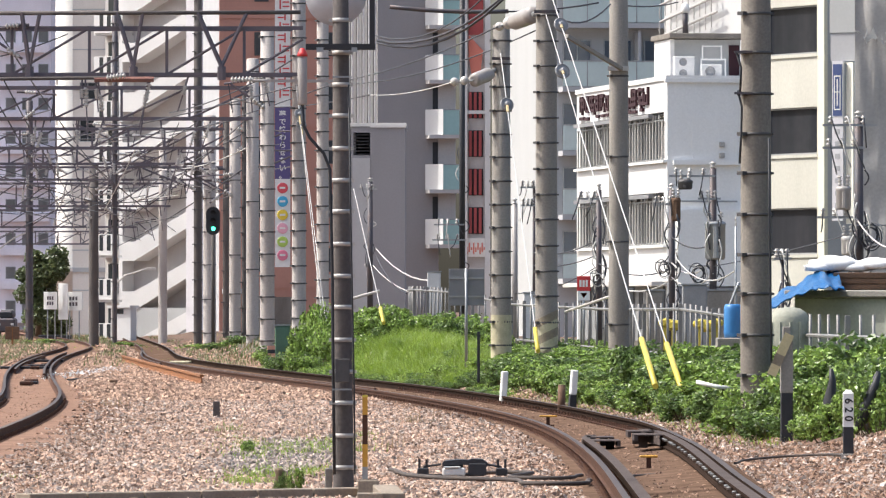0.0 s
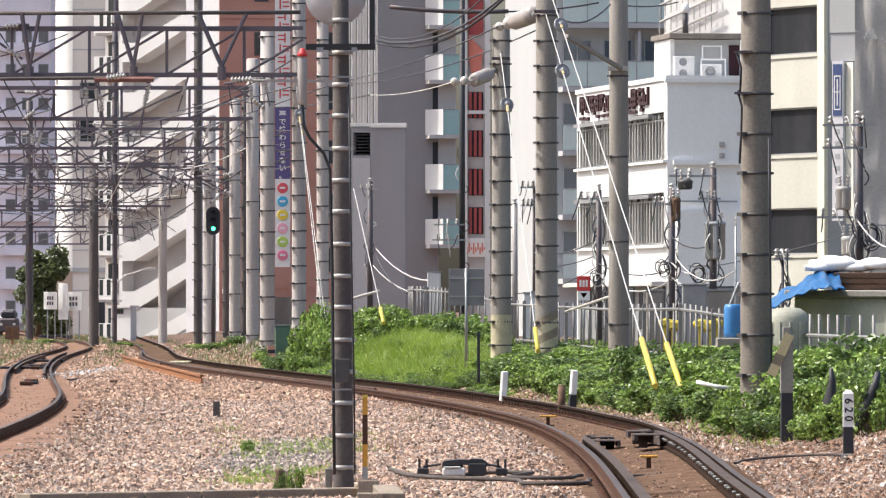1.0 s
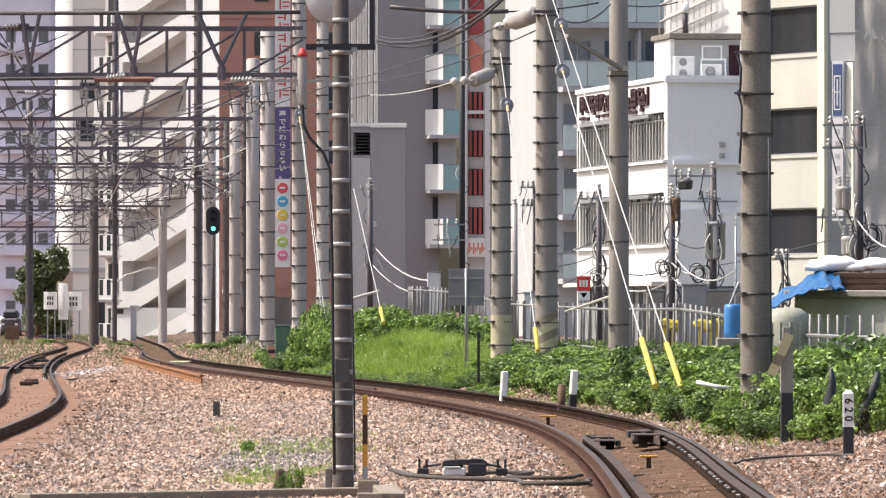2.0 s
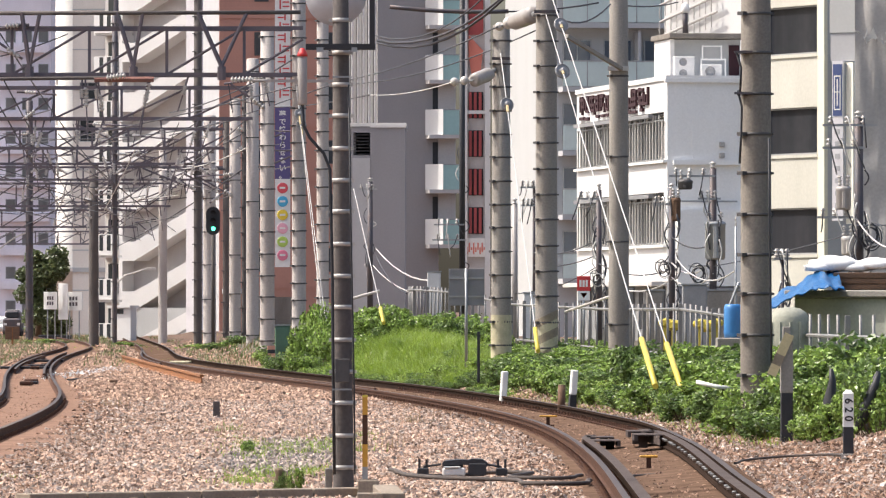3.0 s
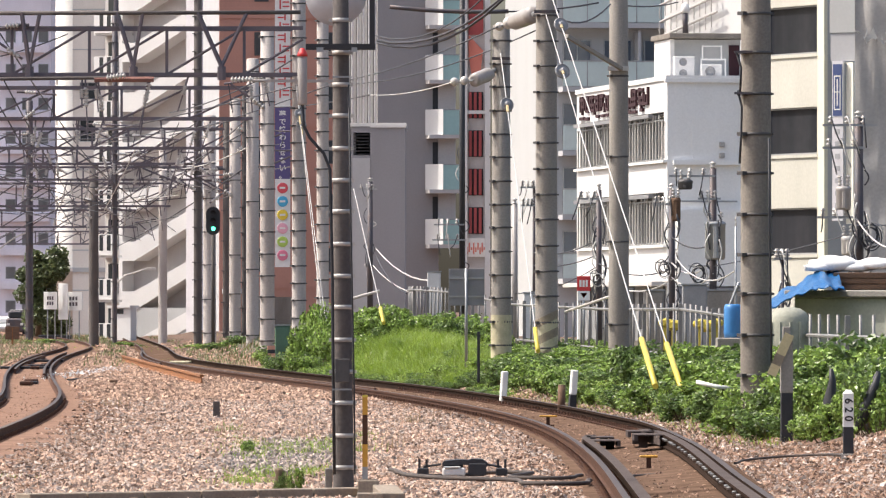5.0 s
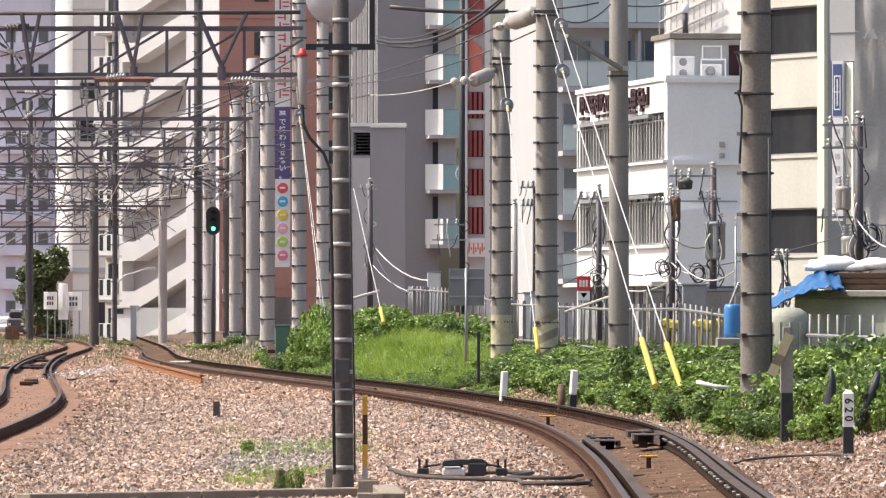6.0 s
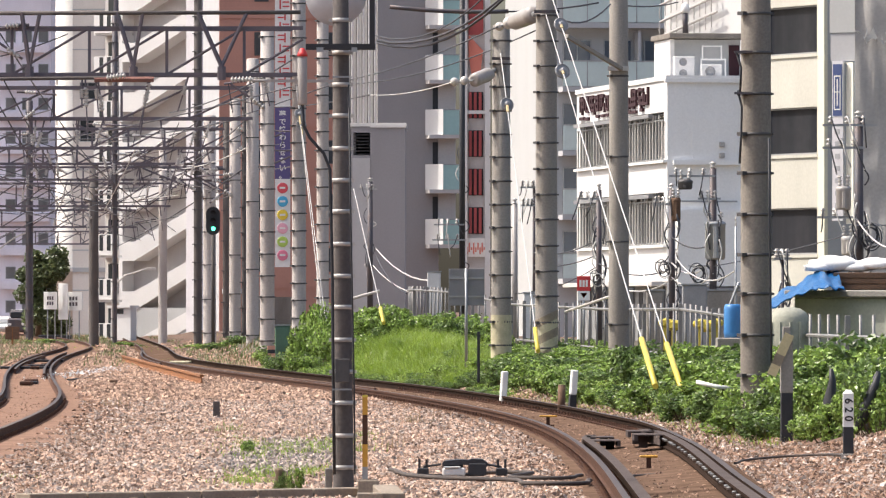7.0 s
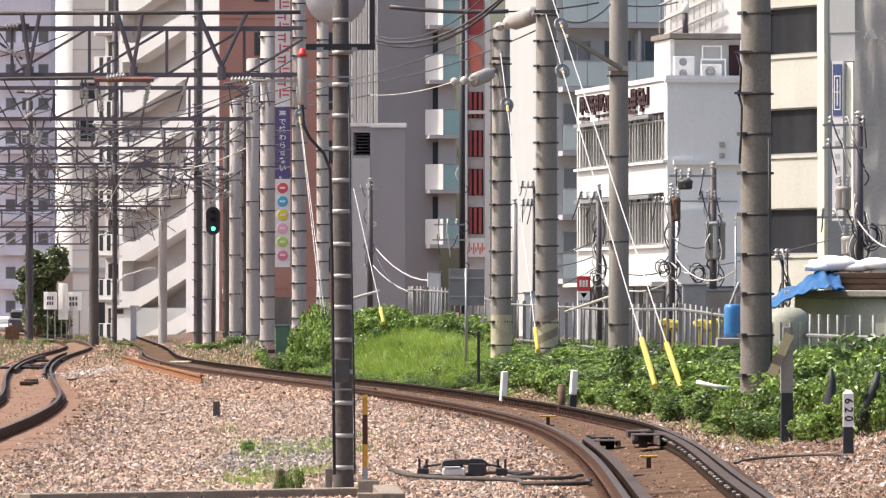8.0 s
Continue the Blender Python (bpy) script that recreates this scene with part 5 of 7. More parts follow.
tagged(new("far_dry_grass", blades("far_dry_grass", farw[half:], np.full(len(farw) - half, 0.28), 0.014, MAT["dry"], 0.6)), "dry brown grass along the far straight", "grass", kind="stuff")

# small weeds on the ballast
for x, yy, n, h, mt, lab in ((-2.815, 92.506, 60, 0.14, "grass", "short green weed on ballast"), (-1.663, 83.256, 130, 0.13, "grass", "short green weed on ballast"),
        (-2.017, 84.955, 90, 0.12, "grass", "short green weed on ballast"), (-1.962, 68.242, 130, 0.13, "grass", "short green weed on ballast"),
        (-3.105, 95.477, 60, 0.22, "dry", "dry orange weed on ballast"), (-3.124, 96.809, 40, 0.26, "grass", "green weed on ballast"),
        (-0.703, 84.955, 22, 0.33, "dry", "dry brown stalks on ballast"), (-0.47, 104.069, 40, 0.3, "dry", "dry brown stalks on ballast"),
        (-2.048, 94.609, 12, 0.4, "dry", "dry brown stalks on ballast"), (-1.058, 83.256, 60, 0.2, "grass", "green weed beside the pole"),
        (-5.926, 122.435, 30, 0.3, "dry", "dry brown stalks on ballast"), (-4.565, 70.556, 60, 0.12, "grass", "green weed on ballast")):
    t = grass_tuft(x, yy, 0.3, h, n, 0.006, lab, mt, "ballast weeds")
for px, yy, s, hs, k in ((-1.413, 64.5, 0.12, 0.40, 0), (-1.546, 64, 0.09, 0.34, 4), (-2.43, 84, 0.13, 0.22, 1)):
    shrub(k, px, yy, s, hs, "small leafy weed growing in ballast", "ballast weeds", 0.03)


# ---- lineside things ----
def rect_prof(a, b, top, bot):
    return [(a, top), (b, top), (b, bot), (a, bot)]


def check_rails():
    for off, a, b, z, y1, side in ((0, 0.10, 0.205, lambda y: 0.012, 86.5, 1), (GAUGE, -0.19, -0.085, lambda y: main_cant(y) + 0.012, 83.5, -1)):
        ob = thing("check_rail", "dark grey flat-topped check rail bolted inside the running rail", "check rail", group="check rails")
        y = 34.0
        m = (a + b) / 2
        cuts = [34.0, 48.0, 56.5, 66.5, y1 - 3.0]
        for c, d in zip(cuts, cuts[1:]):
            v, f = sweep(main_in, off, z, c, d - 0.04, [(a, 0), (b, 0), (b, -0.03), (m + 0.012, -0.04), (m + 0.012, -0.128), (b, -0.14), (b, -0.15), (a, -0.15), (a, -0.14), (m - 0.012, -0.128), (m - 0.012, -0.04), (a, -0.03)], 0.5)
            me = raw("bar", v, f, MAT["rail_dark"])
            me.materials.append(MAT["guard"])
            for i, p in enumerate(me.polygons):
                if i % 12 == 0 and len(p.vertices) == 4:
                    p.material_index = 1
            part("bar", me, None, ob)
        # end flaring towards the middle of the track
        verts, faces = [], []
        ys = np.arange(y1 - 3.0, y1 + 0.01, 0.5)
        for y in ys:
            fl = 0.16 * ((y - (y1 - 3.0)) / 3.0) ** 2 * side
            for u, v in ((a, 0), (b, 0), (b, -0.15), (a, -0.15)):
                p = side_at(main_in, y, off + u + fl)
                verts.append((p.x, p.y, z(y) + v))
        for j in range(len(ys) - 1):
            for i in range(4):
                faces.append((j * 4 + i, j * 4 + (i + 1) % 4, j * 4 + 4 + (i + 1) % 4, j * 4 + 4 + i))
        faces += [(0, 1, 2, 3), tuple(len(verts) - 4 + i for i in (3, 2, 1, 0))]
        part("flared_end", raw("flared_end", verts, faces, MAT["guard"]), None, ob)
        # bracket plates and bolts
        for y in (y1 - 1.2, y1 - 3.4):
            p = side_at(main_in, y, off + (b if side > 0 else a) + side * 0.17)
            bm = bmesh.new()
            bx(bm, -0.17, 0.17, -0.5, 0.5, 0.0, 0.012)
            bx(bm, 0.05 * side - 0.05, 0.05 * side + 0.05, -0.1, 0.1, -0.15, 0)
            bx(bm, 0.15 * side - 0.02, 0.15 * side + 0.02, -0.5, 0.5, -0.06, 0)
            o = part("end_bracket", bm, MAT["guard"], ob, "black steel bracket")
            o.location = (p.x, p.y, z(y) - 0.012)
        bm = bmesh.new()
        tube(bm, (0, 0, 0), (0.04 * side, 0, 0), 0.018, 0.014, 6)
        bolt = mesh_of(bm, "bolt", MAT["galv"])
        y = 56.0
        while y < y1 - 0.8:
            p = side_at(main_in, y, off + m + 0.03 * side)
            o = part("bolt", bolt, None, ob)
            o.location = (p.x, p.y, z(y) - 0.055)
            y += 1.1 + 0.5 * math.sin(y * 7.0)


check_rails()


def track_lubricator(x, y, z, w):
    t = thing("track_marker", "low T-shaped track fitting with yellow cap", "track fitting", pose(x, y, z), "track fittings")
    bm = bmesh.new()
    bx(bm, -w, w, -0.06, 0.06, 0.115, 0.14, 0.006)
    part("cap", bm, MAT["orange"], t, "worn yellow cap plate")
    bm = bmesh.new()
    bx(bm, -0.025, 0.025, -0.03, 0.03, 0.0, 0.115)
    bx(bm, -0.09, 0.09, -0.05, 0.05, -0.02, 0.0)
    part("stem", bm, MAT["rail"], t)


track_lubricator(2.205, 72.458, -0.09, 0.095)
track_lubricator(1.556, 100.078, -0.09, 0.13)


def hose(name, label, pts, r, mt, cat="cable"):
    """A cable lying along a smooth run of points."""
    c = bpy.data.curves.new(name, 'CURVE')
    c.dimensions = '3D'
    c.bevel_depth = r
    c.bevel_resolution = 2
    s = c.splines.new('BEZIER')
    s.bezier_points.add(len(pts) - 1)
    for p, co in zip(s.bezier_points, pts):
        p.co = co
        p.handle_left_type = p.handle_right_type = 'AUTO'
    c.materials.append(MAT[mt])
    tmp = bpy.data.objects.new("tmp", c)
    me = bpy.data.meshes.new_from_object(tmp)
    bpy.data.objects.remove(tmp)
    me.name = name
    return tagged(new(name, me), label, cat)


hose("cable", "thick dark cable lying across the ballast", [(-0.569, 72.368, -0.1), (0.034, 68.701, -0.1), (0.66, 68.011, -0.1), (1.117, 66.456, -0.1), (1.479, 67.785, -0.1)], 0.022, "cable")
hose("cable", "thick dark cable lying across the ballast", [(-0.499, 71.103, -0.1), (-0.141, 70.461, -0.12), (0.63, 71.103, -0.1), (1.011, 68.701, -0.1), (1.437, 69.881, -0.1)], 0.02, "cable")
hose("cable", "dark cable crossing under the rails", [(1.896, 69.575, -0.11), (2.338, 70.609, -0.1), (2.723, 71.428, -0.06)], 0.018, "cable")
hose("cable", "dark cable on the ballast shoulder", [(3.153, 73.101, -0.05), (3.513, 74.247, -0.02), (3.95, 74.295, 0.01), (4.318, 72.137, 0.02)], 0.014, "cable")
hose("cable", "thin dark cable on the far ballast", [(-9.285, 167.273, -0.12), (-8.947, 172.896, -0.12), (-8.585, 175.852, -0.12)], 0.03, "cable")


def impedance_bond():
    t = thing("track_bond_box", "black hooded track circuit box with pale label on ballast", "trackside box", pose(0.212, 70.461, -0.12))
    bm = bmesh.new()
    prof = [(-0.22, 0.13), (-0.2, 0.155), (-0.05, 0.17), (0.06, 0.165), (0.09, 0.178), (0.2, 0.172), (0.25, 0.14)]
    for (a, c), (b, d) in zip(prof, prof[1:]):
        vs = [bm.verts.new(p) for p in ((a, -0.16, c), (b, -0.16, d), (b, 0.2, d), (a, 0.2, c), (a, -0.16, c - 0.05), (b, -0.16, d - 0.05), (b, 0.2, d - 0.05), (a, 0.2, c - 0.05))]
        for q in ((0, 1, 2, 3), (7, 6, 5, 4), (0, 4, 5, 1), (2, 6, 7, 3), (1, 5, 6, 2), (3, 7, 4, 0)):
            bm.faces.new([vs[i] for i in q])
    part("hood", bm, MAT["black"], t, "black rubber hood")
    bm = bmesh.new()
    bx(bm, 0.05, 0.24, -0.17, 0.12, 0, 0.135, 0.012)
    bx(bm, -0.2, 0.0, -0.08, 0.12, 0, 0.12, 0.012)
    part("box", bm, MAT["black"], t)
    bm = bmesh.new()
    bx(bm, -0.22, 0.02, -0.2, 0.05, 0.0, 0.085, 0.015)
    bx(bm, -0.2, -0.03, -0.22, -0.1, 0.085, 0.1, 0.005)
    part("cover", bm, MAT["white_ish"], t, "pale metal cover")
    for x in (-0.42, 0.40):
        bm = bmesh.new()
        bx(bm, x - 0.06, x + 0.06, -0.05, 0.05, 0, 0.08, 0.01)
        bx(bm, x - 0.05, x - 0.025, -0.02, 0.02, 0.08, 0.17)
        bx(bm, x + 0.025, x + 0.05, -0.02, 0.02, 0.08, 0.17)
        tube(bm, (x, 0, 0.09), (x * 0.55, 0, 0.12), 0.012, n=6)
        part("bracket", bm, MAT["black"], t)


impedance_bond()


MAT["tan_concrete"] = mat("tan_weathered_concrete", (0.27, 0.22, 0.17), 0.9, 0, 0.55, 3.0, 40, 0.3, tint=(0.17, 0.135, 0.10))


def trough():
    a, b = Vector((-3.812, 61.287, -0.06)), Vector((-0.764, 63.441, -0.06))
    d = b - a
    n = 6
    t = thing("cable_trough", "weathered concrete cable trough lids along the ballast", "cable trough", Matrix.Translation(a) @ Matrix.Rotation(math.atan2(d.y, d.x), 4, 'Z'))
    L = d.length / n
    for k in range(n):
        bm = bmesh.new()
        bx(bm, k * L + 0.006, (k + 1) * L - 0.006, -0.12, 0.14, -0.1, 0.0, 0.008)
        part("lid", bm, MAT["tan_concrete"], t)
    t2 = thing("concrete_block", "grey concrete foot of the striped marker post", "concrete block", pose(-0.697, 63.2, -0.14))
    bm = bmesh.new()
    bx(bm, -0.10, 0.10, -0.1, 0.1, 0, 0.155, 0.008)
    bx(bm, -0.085, 0.085, -0.085, 0.085, 0.155, 0.165)
    part("body", bm, MAT["tan_concrete"], t2)
    bm = bmesh.new()
    vs = bx(bm, -0.11, 0.11, -0.3, 0.3, 0, 0.14, 0.008)
    o = solid("concrete_block", bm, MAT["tan_concrete"], "sloping concrete trough end block", "concrete block", pose(-0.494, 61.5, -0.16, 6, 0, 8))
    bm = bmesh.new()
    bx(bm, -0.12, 0.12, -0.12, 0.12, 0, 0.12, 0.008)
    solid("concrete_block", bm, MAT["tan_concrete"], "grey concrete block by the trough", "concrete block", pose(-0.66, 61.2, -0.17))
    bm = bmesh.new()
    bx(bm, -0.035, 0.035, -0.1, 0.1, 0, 0.25, 0.006)
    solid("concrete_slab", bm, MAT["concrete"], "upright grey concrete slab beside the pole", "concrete slab", pose(-1.081, 64, -0.14))


trough()


def striped_post():
    t = thing("marker_post", "thin orange and brown striped marker post", "marker post", pose(-0.729, 63.2, 0.02))
    for k, (a, b, m) in enumerate(((0, .12, "galv"), (.12, .33, "orange"), (.33, .605, "rail"), (.605, .77, "orange"))):
        bm = bmesh.new()
        bx(bm, -0.024, 0.024, -0.018, 0.018, a, b)
        part("stripe", bm, MAT[m], t)
    bm = bmesh.new()
    bx(bm, -0.026, 0.026, -0.02, 0.02, 0.77, 0.79)
    part("cap", bm, MAT["yellow"], t)


striped_post()


def distance_post():
    y = 75.0
    x = 4.495
    t = thing("distance_post", "white and black distance post lettered 620", "distance post", pose(x, y, 0.0))
    w = 0.057
    bm = bmesh.new()
    bx(bm, -w, w, -w, w, -0.1, 0.31, 0.006)
    part("foot", bm, MAT["black"], t, "black painted lower half")
    bm = bmesh.new()
    vs = bx(bm, -w, w, -w, w, 0.31, 0.68)
    top = [bm.verts.new((sx * w * 0.45, sy * w * 0.45, 0.722)) for sx, sy in ((-1, -1), (1, -1), (1, 1), (-1, 1))]
    low = [bm.verts.new((sx * w, sy * w, 0.68)) for sx, sy in ((-1, -1), (1, -1), (1, 1), (-1, 1))]
    for k in range(4):
        bm.faces.new((low[k], low[(k + 1) % 4], top[(k + 1) % 4], top[k]))
    bm.faces.new(top)
    part("head", bm, MAT["white"], t, "white painted upper half")
    o = part("lettering", text_mesh("6 2 0", 0.125, MAT["black"]), None, t, "black numerals 620")
    o.matrix_basis = Matrix.Translation((0, -w - 0.003, 0.5)) @ Matrix.Rotation(radians(90), 4, 'X') @ Matrix.Rotation(radians(-90), 4, 'Z')
    bm = bmesh.new()
    bx(bm, -0.17, 0.15, -0.12, 0.14, -0.02, 0.012, 0.005)
    part("base_plate", bm, MAT["concrete"], t)


distance_post()


def lineside_sign():
    y = 84.5
    t = thing("sign_post", "grey and black post carrying a slanted yellow board", "sign post", pose(4.295, y, 0.0))
    bm = bmesh.new()
    bx(bm, -0.075, 0.075, -0.075, 0.075, -0.1, 0.57, 0.008)
    part("foot", bm, MAT["black"], t)
    bm = bmesh.new()
    bx(bm, -0.08, 0.08, -0.07, 0.07, 0.57, 1.22, 0.008)
    bx(bm, -0.05, 0.05, -0.05, 0.05, 1.22, 1.40, 0.01)
    part("head", bm, MAT["concrete"], t)
    for k, m in enumerate(("yellow", "faded_brown", "yellow", "yellow")):
        bm = bmesh.new()
        bx(bm, -0.06, 0.06, -0.012, 0.0, k * 0.14 - 0.28, k * 0.14 - 0.14)
        o = part("stripe_board", bm, MAT[m] if m != "yellow" else MAT["dry_yellow"], t)
        o.matrix_basis = pose(-0.08, -0.085, 1.05, 0, 24, 0)


MAT["dry_yellow"] = mat("faded_yellow", (0.62, 0.52, 0.30), 0.7, 0, 0.3, 6, 40, 0.1)
lineside_sign()


def short_post(x, y, top, w, split, label):
    z0 = ground_z(x, y)
    t = thing("boundary_post", label, "marker post", pose(x, y, z0, 0, 4, 12), "boundary posts")
    h = top - z0
    bm = bmesh.new()
    bx(bm, -w, w, -w, w, h * split, h, w * 0.3)
    part("head", bm, MAT["white"], t)
    bm = bmesh.new()
    bx(bm, -w, w, -w, w, -0.1, h * split)
    part("foot", bm, MAT["black"] if split > 0.2 else MAT["white"], t)


short_post(1.062, 121, 0.518, 0.058, 0.1, "white square boundary post in low ivy")
short_post(2.068, 109, 0.643, 0.055, 0.5, "white and black boundary post in ivy")
bm = bmesh.new()
tube(bm, (0, 0, -0.1), (0.01, 0, 0.45), 0.065, 0.06, 9)
solid("wooden_stump", bm, MAT["wood"], "short weathered brown wooden stump", "stump", pose(1.913, 109.5, -0.05))
bm = bmesh.new()
bx(bm, -0.03, 0.03, -0.03, 0.03, -0.2, 0.85, 0.005)
solid("stake", bm, MAT["black"], "thin black stake standing in grass", "stake", pose(0.737, 140, 0.31))
bm = bmesh.new()
bx(bm, -0.055, 0.055, -0.04, 0.04, 0, 0.27, 0.006)
solid("stake", bm, MAT["concrete_dark"], "short grey concrete stub in ballast", "stake", pose(-3.672, 109.547, -0.14))
bm = bmesh.new()
lathe(bm, [(0.05, 0), (0.055, 0.08), (0.045, 0.18), (0.05, 0.22), (0.02, 0.245)], 9)
for v in bm.verts:
    v.co.x += 0.025 * noise.noise(v.co * 14)
solid("plant_stump", bm, MAT["stem"], "dark dead plant stump beside a leafy weed", "stump", pose(-1.565, 64.6, -0.15))
bm = bmesh.new()
bx(bm, -0.09, 0.09, -0.06, 0.06, 0, 0.1, 0.015)
solid("stake", bm, MAT["wood"], "small brown stub in the far ballast", "stake", pose(-7.817, 160.107, -0.14))


bm = bmesh.new()
pipe(bm, [(3.70, 98.5, 0.56), (3.95, 98.3, 0.50), (4.34, 98.4, 0.45)], 0.03, 8)
solid("plastic_pipe", bm, MAT["white"], "white plastic pipe lying in the ivy", "pipe")


def wrapped_post(x, y, z, h, lean, label):
    bm = bmesh.new()
    lathe(bm, [(0.035, 0), (0.06, 0.1), (0.07, h * 0.5), (0.045, h * 0.8), (0.022, h)], 10)
    for v in bm.verts:
        v.co.x += 0.05 * noise.noise((v.co.z * 6, x * 3, v.co.y * 8))
        v.co.y += 0.05 * noise.noise((v.co.z * 5, v.co.x * 9, y))
    solid("wrapped_post", bm, MAT["black"], label, "post", pose(x, y, z, 0, lean, 0), "wrapped posts")


wrapped_post(4.689, 82, 0.12, 0.78, 2, "post wrapped in black plastic among ivy")
wrapped_post(4.848, 79, 0.2, 0.72, 20, "leaning post wrapped in black plastic among ivy")
wrapped_post(4.991, 79.5, 0.2, 0.7, 10, "leaning post wrapped in black plastic among ivy")

# loose rusty rail lying by the turnout
a, b = Vector((-10.944, 230.487, 0.02)), Vector((-5.645, 158.142, 0.04))
lr = thing("spare_rail", "loose orange-rusted rail lying beside the turnout", "rail")
bm = bmesh.new()
d = (b - a).normalized()
n = Vector((d.y, -d.x, 0))
k = len(RAIL_PROFILE)
rings = [[bm.verts.new(p + n * u * 1.5 + Vector((0, 0, v * 1.45 + 0.06))) for u, v in RAIL_PROFILE] for p in (a, (a + b) / 2 + n * 0.05, b)]
for A, B in zip(rings, rings[1:]):
    for i in range(k):
        bm.faces.new((A[i], A[(i + 1) % k], B[(i + 1) % k], B[i]))
bm.faces.new(rings[0])
bm.faces.new(rings[-1][::-1])
part("bar", bm, MAT["rust_rail"], lr)

# turnout branch joining the main track
to = thing("turnout", "rusty turnout rails branching off the curved track", "turnout", kind="structure")
make_rail(to, lambda y: main_in(y) + 0.42 - 0.004 * (y - 120), 0, lambda y: 0.0, 140, 212, "brown rusty switch rail")
make_rail(to, lambda y: main_in(y) - 0.35 + 0.0045 * (y - 205), 0, lambda y: 0.0, 205, 285, "orange rusty switch rail")
wing = thing("wing_rail", "dark wing rail lying close inside the bent track", "rail", group="tracks", kind="structure")
make_rail(wing, lambda y: left_in(y) - 0.17 - 0.0035 * max(0.0, y - 205), 0, lambda y: 0.0, 172, 262, "worn dark wing rail")
make_rail(wing, lambda y: left_in(y) - GAUGE + 0.15 + 0.004 * max(0.0, y - 205), 0, lambda y: 0.0, 186, 245, "worn dark wing rail")
rods = thing("stretcher_bars", "dark stretcher bars and plates across the bent turnout", "turnout rod")
for yy, w0, w1 in ((201, -1.55, 0.0), (208, -1.3, -0.1), (159, -0.75, -0.35), (228, -1.3, 0.1)):
    add(rods, "bar", MAT["black"], [(left_in(yy) + w0, left_in(yy) + w1, yy - 0.25, yy + 0.25, -0.13, -0.055)], bev=0.015)
for yy, u in ((158, -0.62), (163, -0.5), (201, -0.5), (204, -0.85), (212, -0.3)):
    add(rods, "plate", MAT["rail"], [(left_in(yy) + u - 0.13, left_in(yy) + u + 0.13, yy - 0.6, yy + 0.6, -0.14, -0.05)], bev=0.02)
bm = bmesh.new()
bx(bm, -0.33, 0.33, -1.2, 1.2, 0, 0.09, 0.02)
solid("point_machine", bm, MAT["faded_cream"], "pale flat cover lying between the far rails", "trackside box", pose(-8.507, 219.303, -0.13))
bm = bmesh.new()
bx(bm, -1.0, 1.0, -0.4, 0.4, 0, 0.22, 0.03)
solid("trackside_box", bm, MAT["black"], "low dark box beyond the far rails", "trackside box", pose(-23.513, 410, -0.1))


# ---- fence, shed and yard things ----
MAT["fence_grey"] = mat("pale_grey_fence_paint", (0.215, 0.21, 0.205), 0.5, 0.1, 0.4, 3, 40, 0.05, tint=(0.16, 0.14, 0.13))


def fence():
    run = [(7.268, 104, 1.47, 5), (6.584, 110, 1.47, 11), (5.569, 122, 1.50, 12), (4.916, 140, 1.70, 12), (4.076, 162, 1.69, 14), (1.871, 185, 1.84, 10), (0.187, 203, 2.22, 10), (-0.917, 215, 2.33, 5), (-1.151, 222, 2.33, 2)]
    t = thing("fence", "pale grey steel picket fence along the bank", "fence")
    bm = bmesh.new()
    tube(bm, (0, 0, -1.25), (0, 0, 0.06), 0.026, 0.026, 8)
    picket = mesh_of(bm, "picket", MAT["fence_grey"])
    bm = bmesh.new()
    bx(bm, -0.045, 0.045, -0.045, 0.045, -1.6, 0.03, 0.006)
    post = mesh_of(bm, "post", MAT["fence_grey"])
    for (x0, y0, z0, n), (x1, y1, z1, _) in zip(run, run[1:]):
        p, q = Vector((x0, y0, z0)), Vector((x1, y1, z1))
        for dz in ((-0.3, -1.02) if y0 < 115 else (-0.07, -1.02)):
            bm = bmesh.new()
            tube(bm, p + Vector((0, 0, dz)), q + Vector((0, 0, dz)), 0.034, n=6)
            part("fence_rail", bm, MAT["fence_grey"], t)
        for k in range(n):
            o = part("post" if k % 6 == 0 else "picket", post if k % 6 == 0 else picket, None, t)
            o.location = p + (q - p) * (k / n) + Vector((0, 0, 0.0 if k % 6 else 0.02))


fence()


def shed():
    y = 118.0
    t = thing("shed", "low grey-green concrete shed with a flat slab roof", "shed", pose(6.126, y, 0.2, 0, 0, -33))
    bm = bmesh.new()
    bx(bm, 0.0, 4.0, 0, 3.0, -0.2, 1.627, 0.02)
    part("wall", bm, MAT["shed"], t)
    bm = bmesh.new()
    bx(bm, -0.12, 4.2, -0.15, 3.1, 1.627, 1.755, 0.02)
    part("roof", bm, MAT["concrete"], t)
    g = thing("water_tank", "rounded pale ribbed tank beside the shed", "tank", pose(5.893, 115.0, 0.2))
    bm = bmesh.new()
    r = 0.346
    lathe(bm, [(r, -0.2), (r, 1.18), (r * 0.95, 1.28), (r * 0.82, 1.37), (r * 0.5, 1.44), (0.05, 1.46)], 24)
    part("shell", bm, MAT["shed_dull"], g)
    for k in range(12):
        a = math.tau * k / 12
        bm = bmesh.new()
        tube(bm, (r * math.cos(a), r * math.sin(a), -0.2), (r * math.cos(a), r * math.sin(a), 1.2), 0.025, n=5)
        part("rib", bm, MAT["shed_dull"], g)


shed()


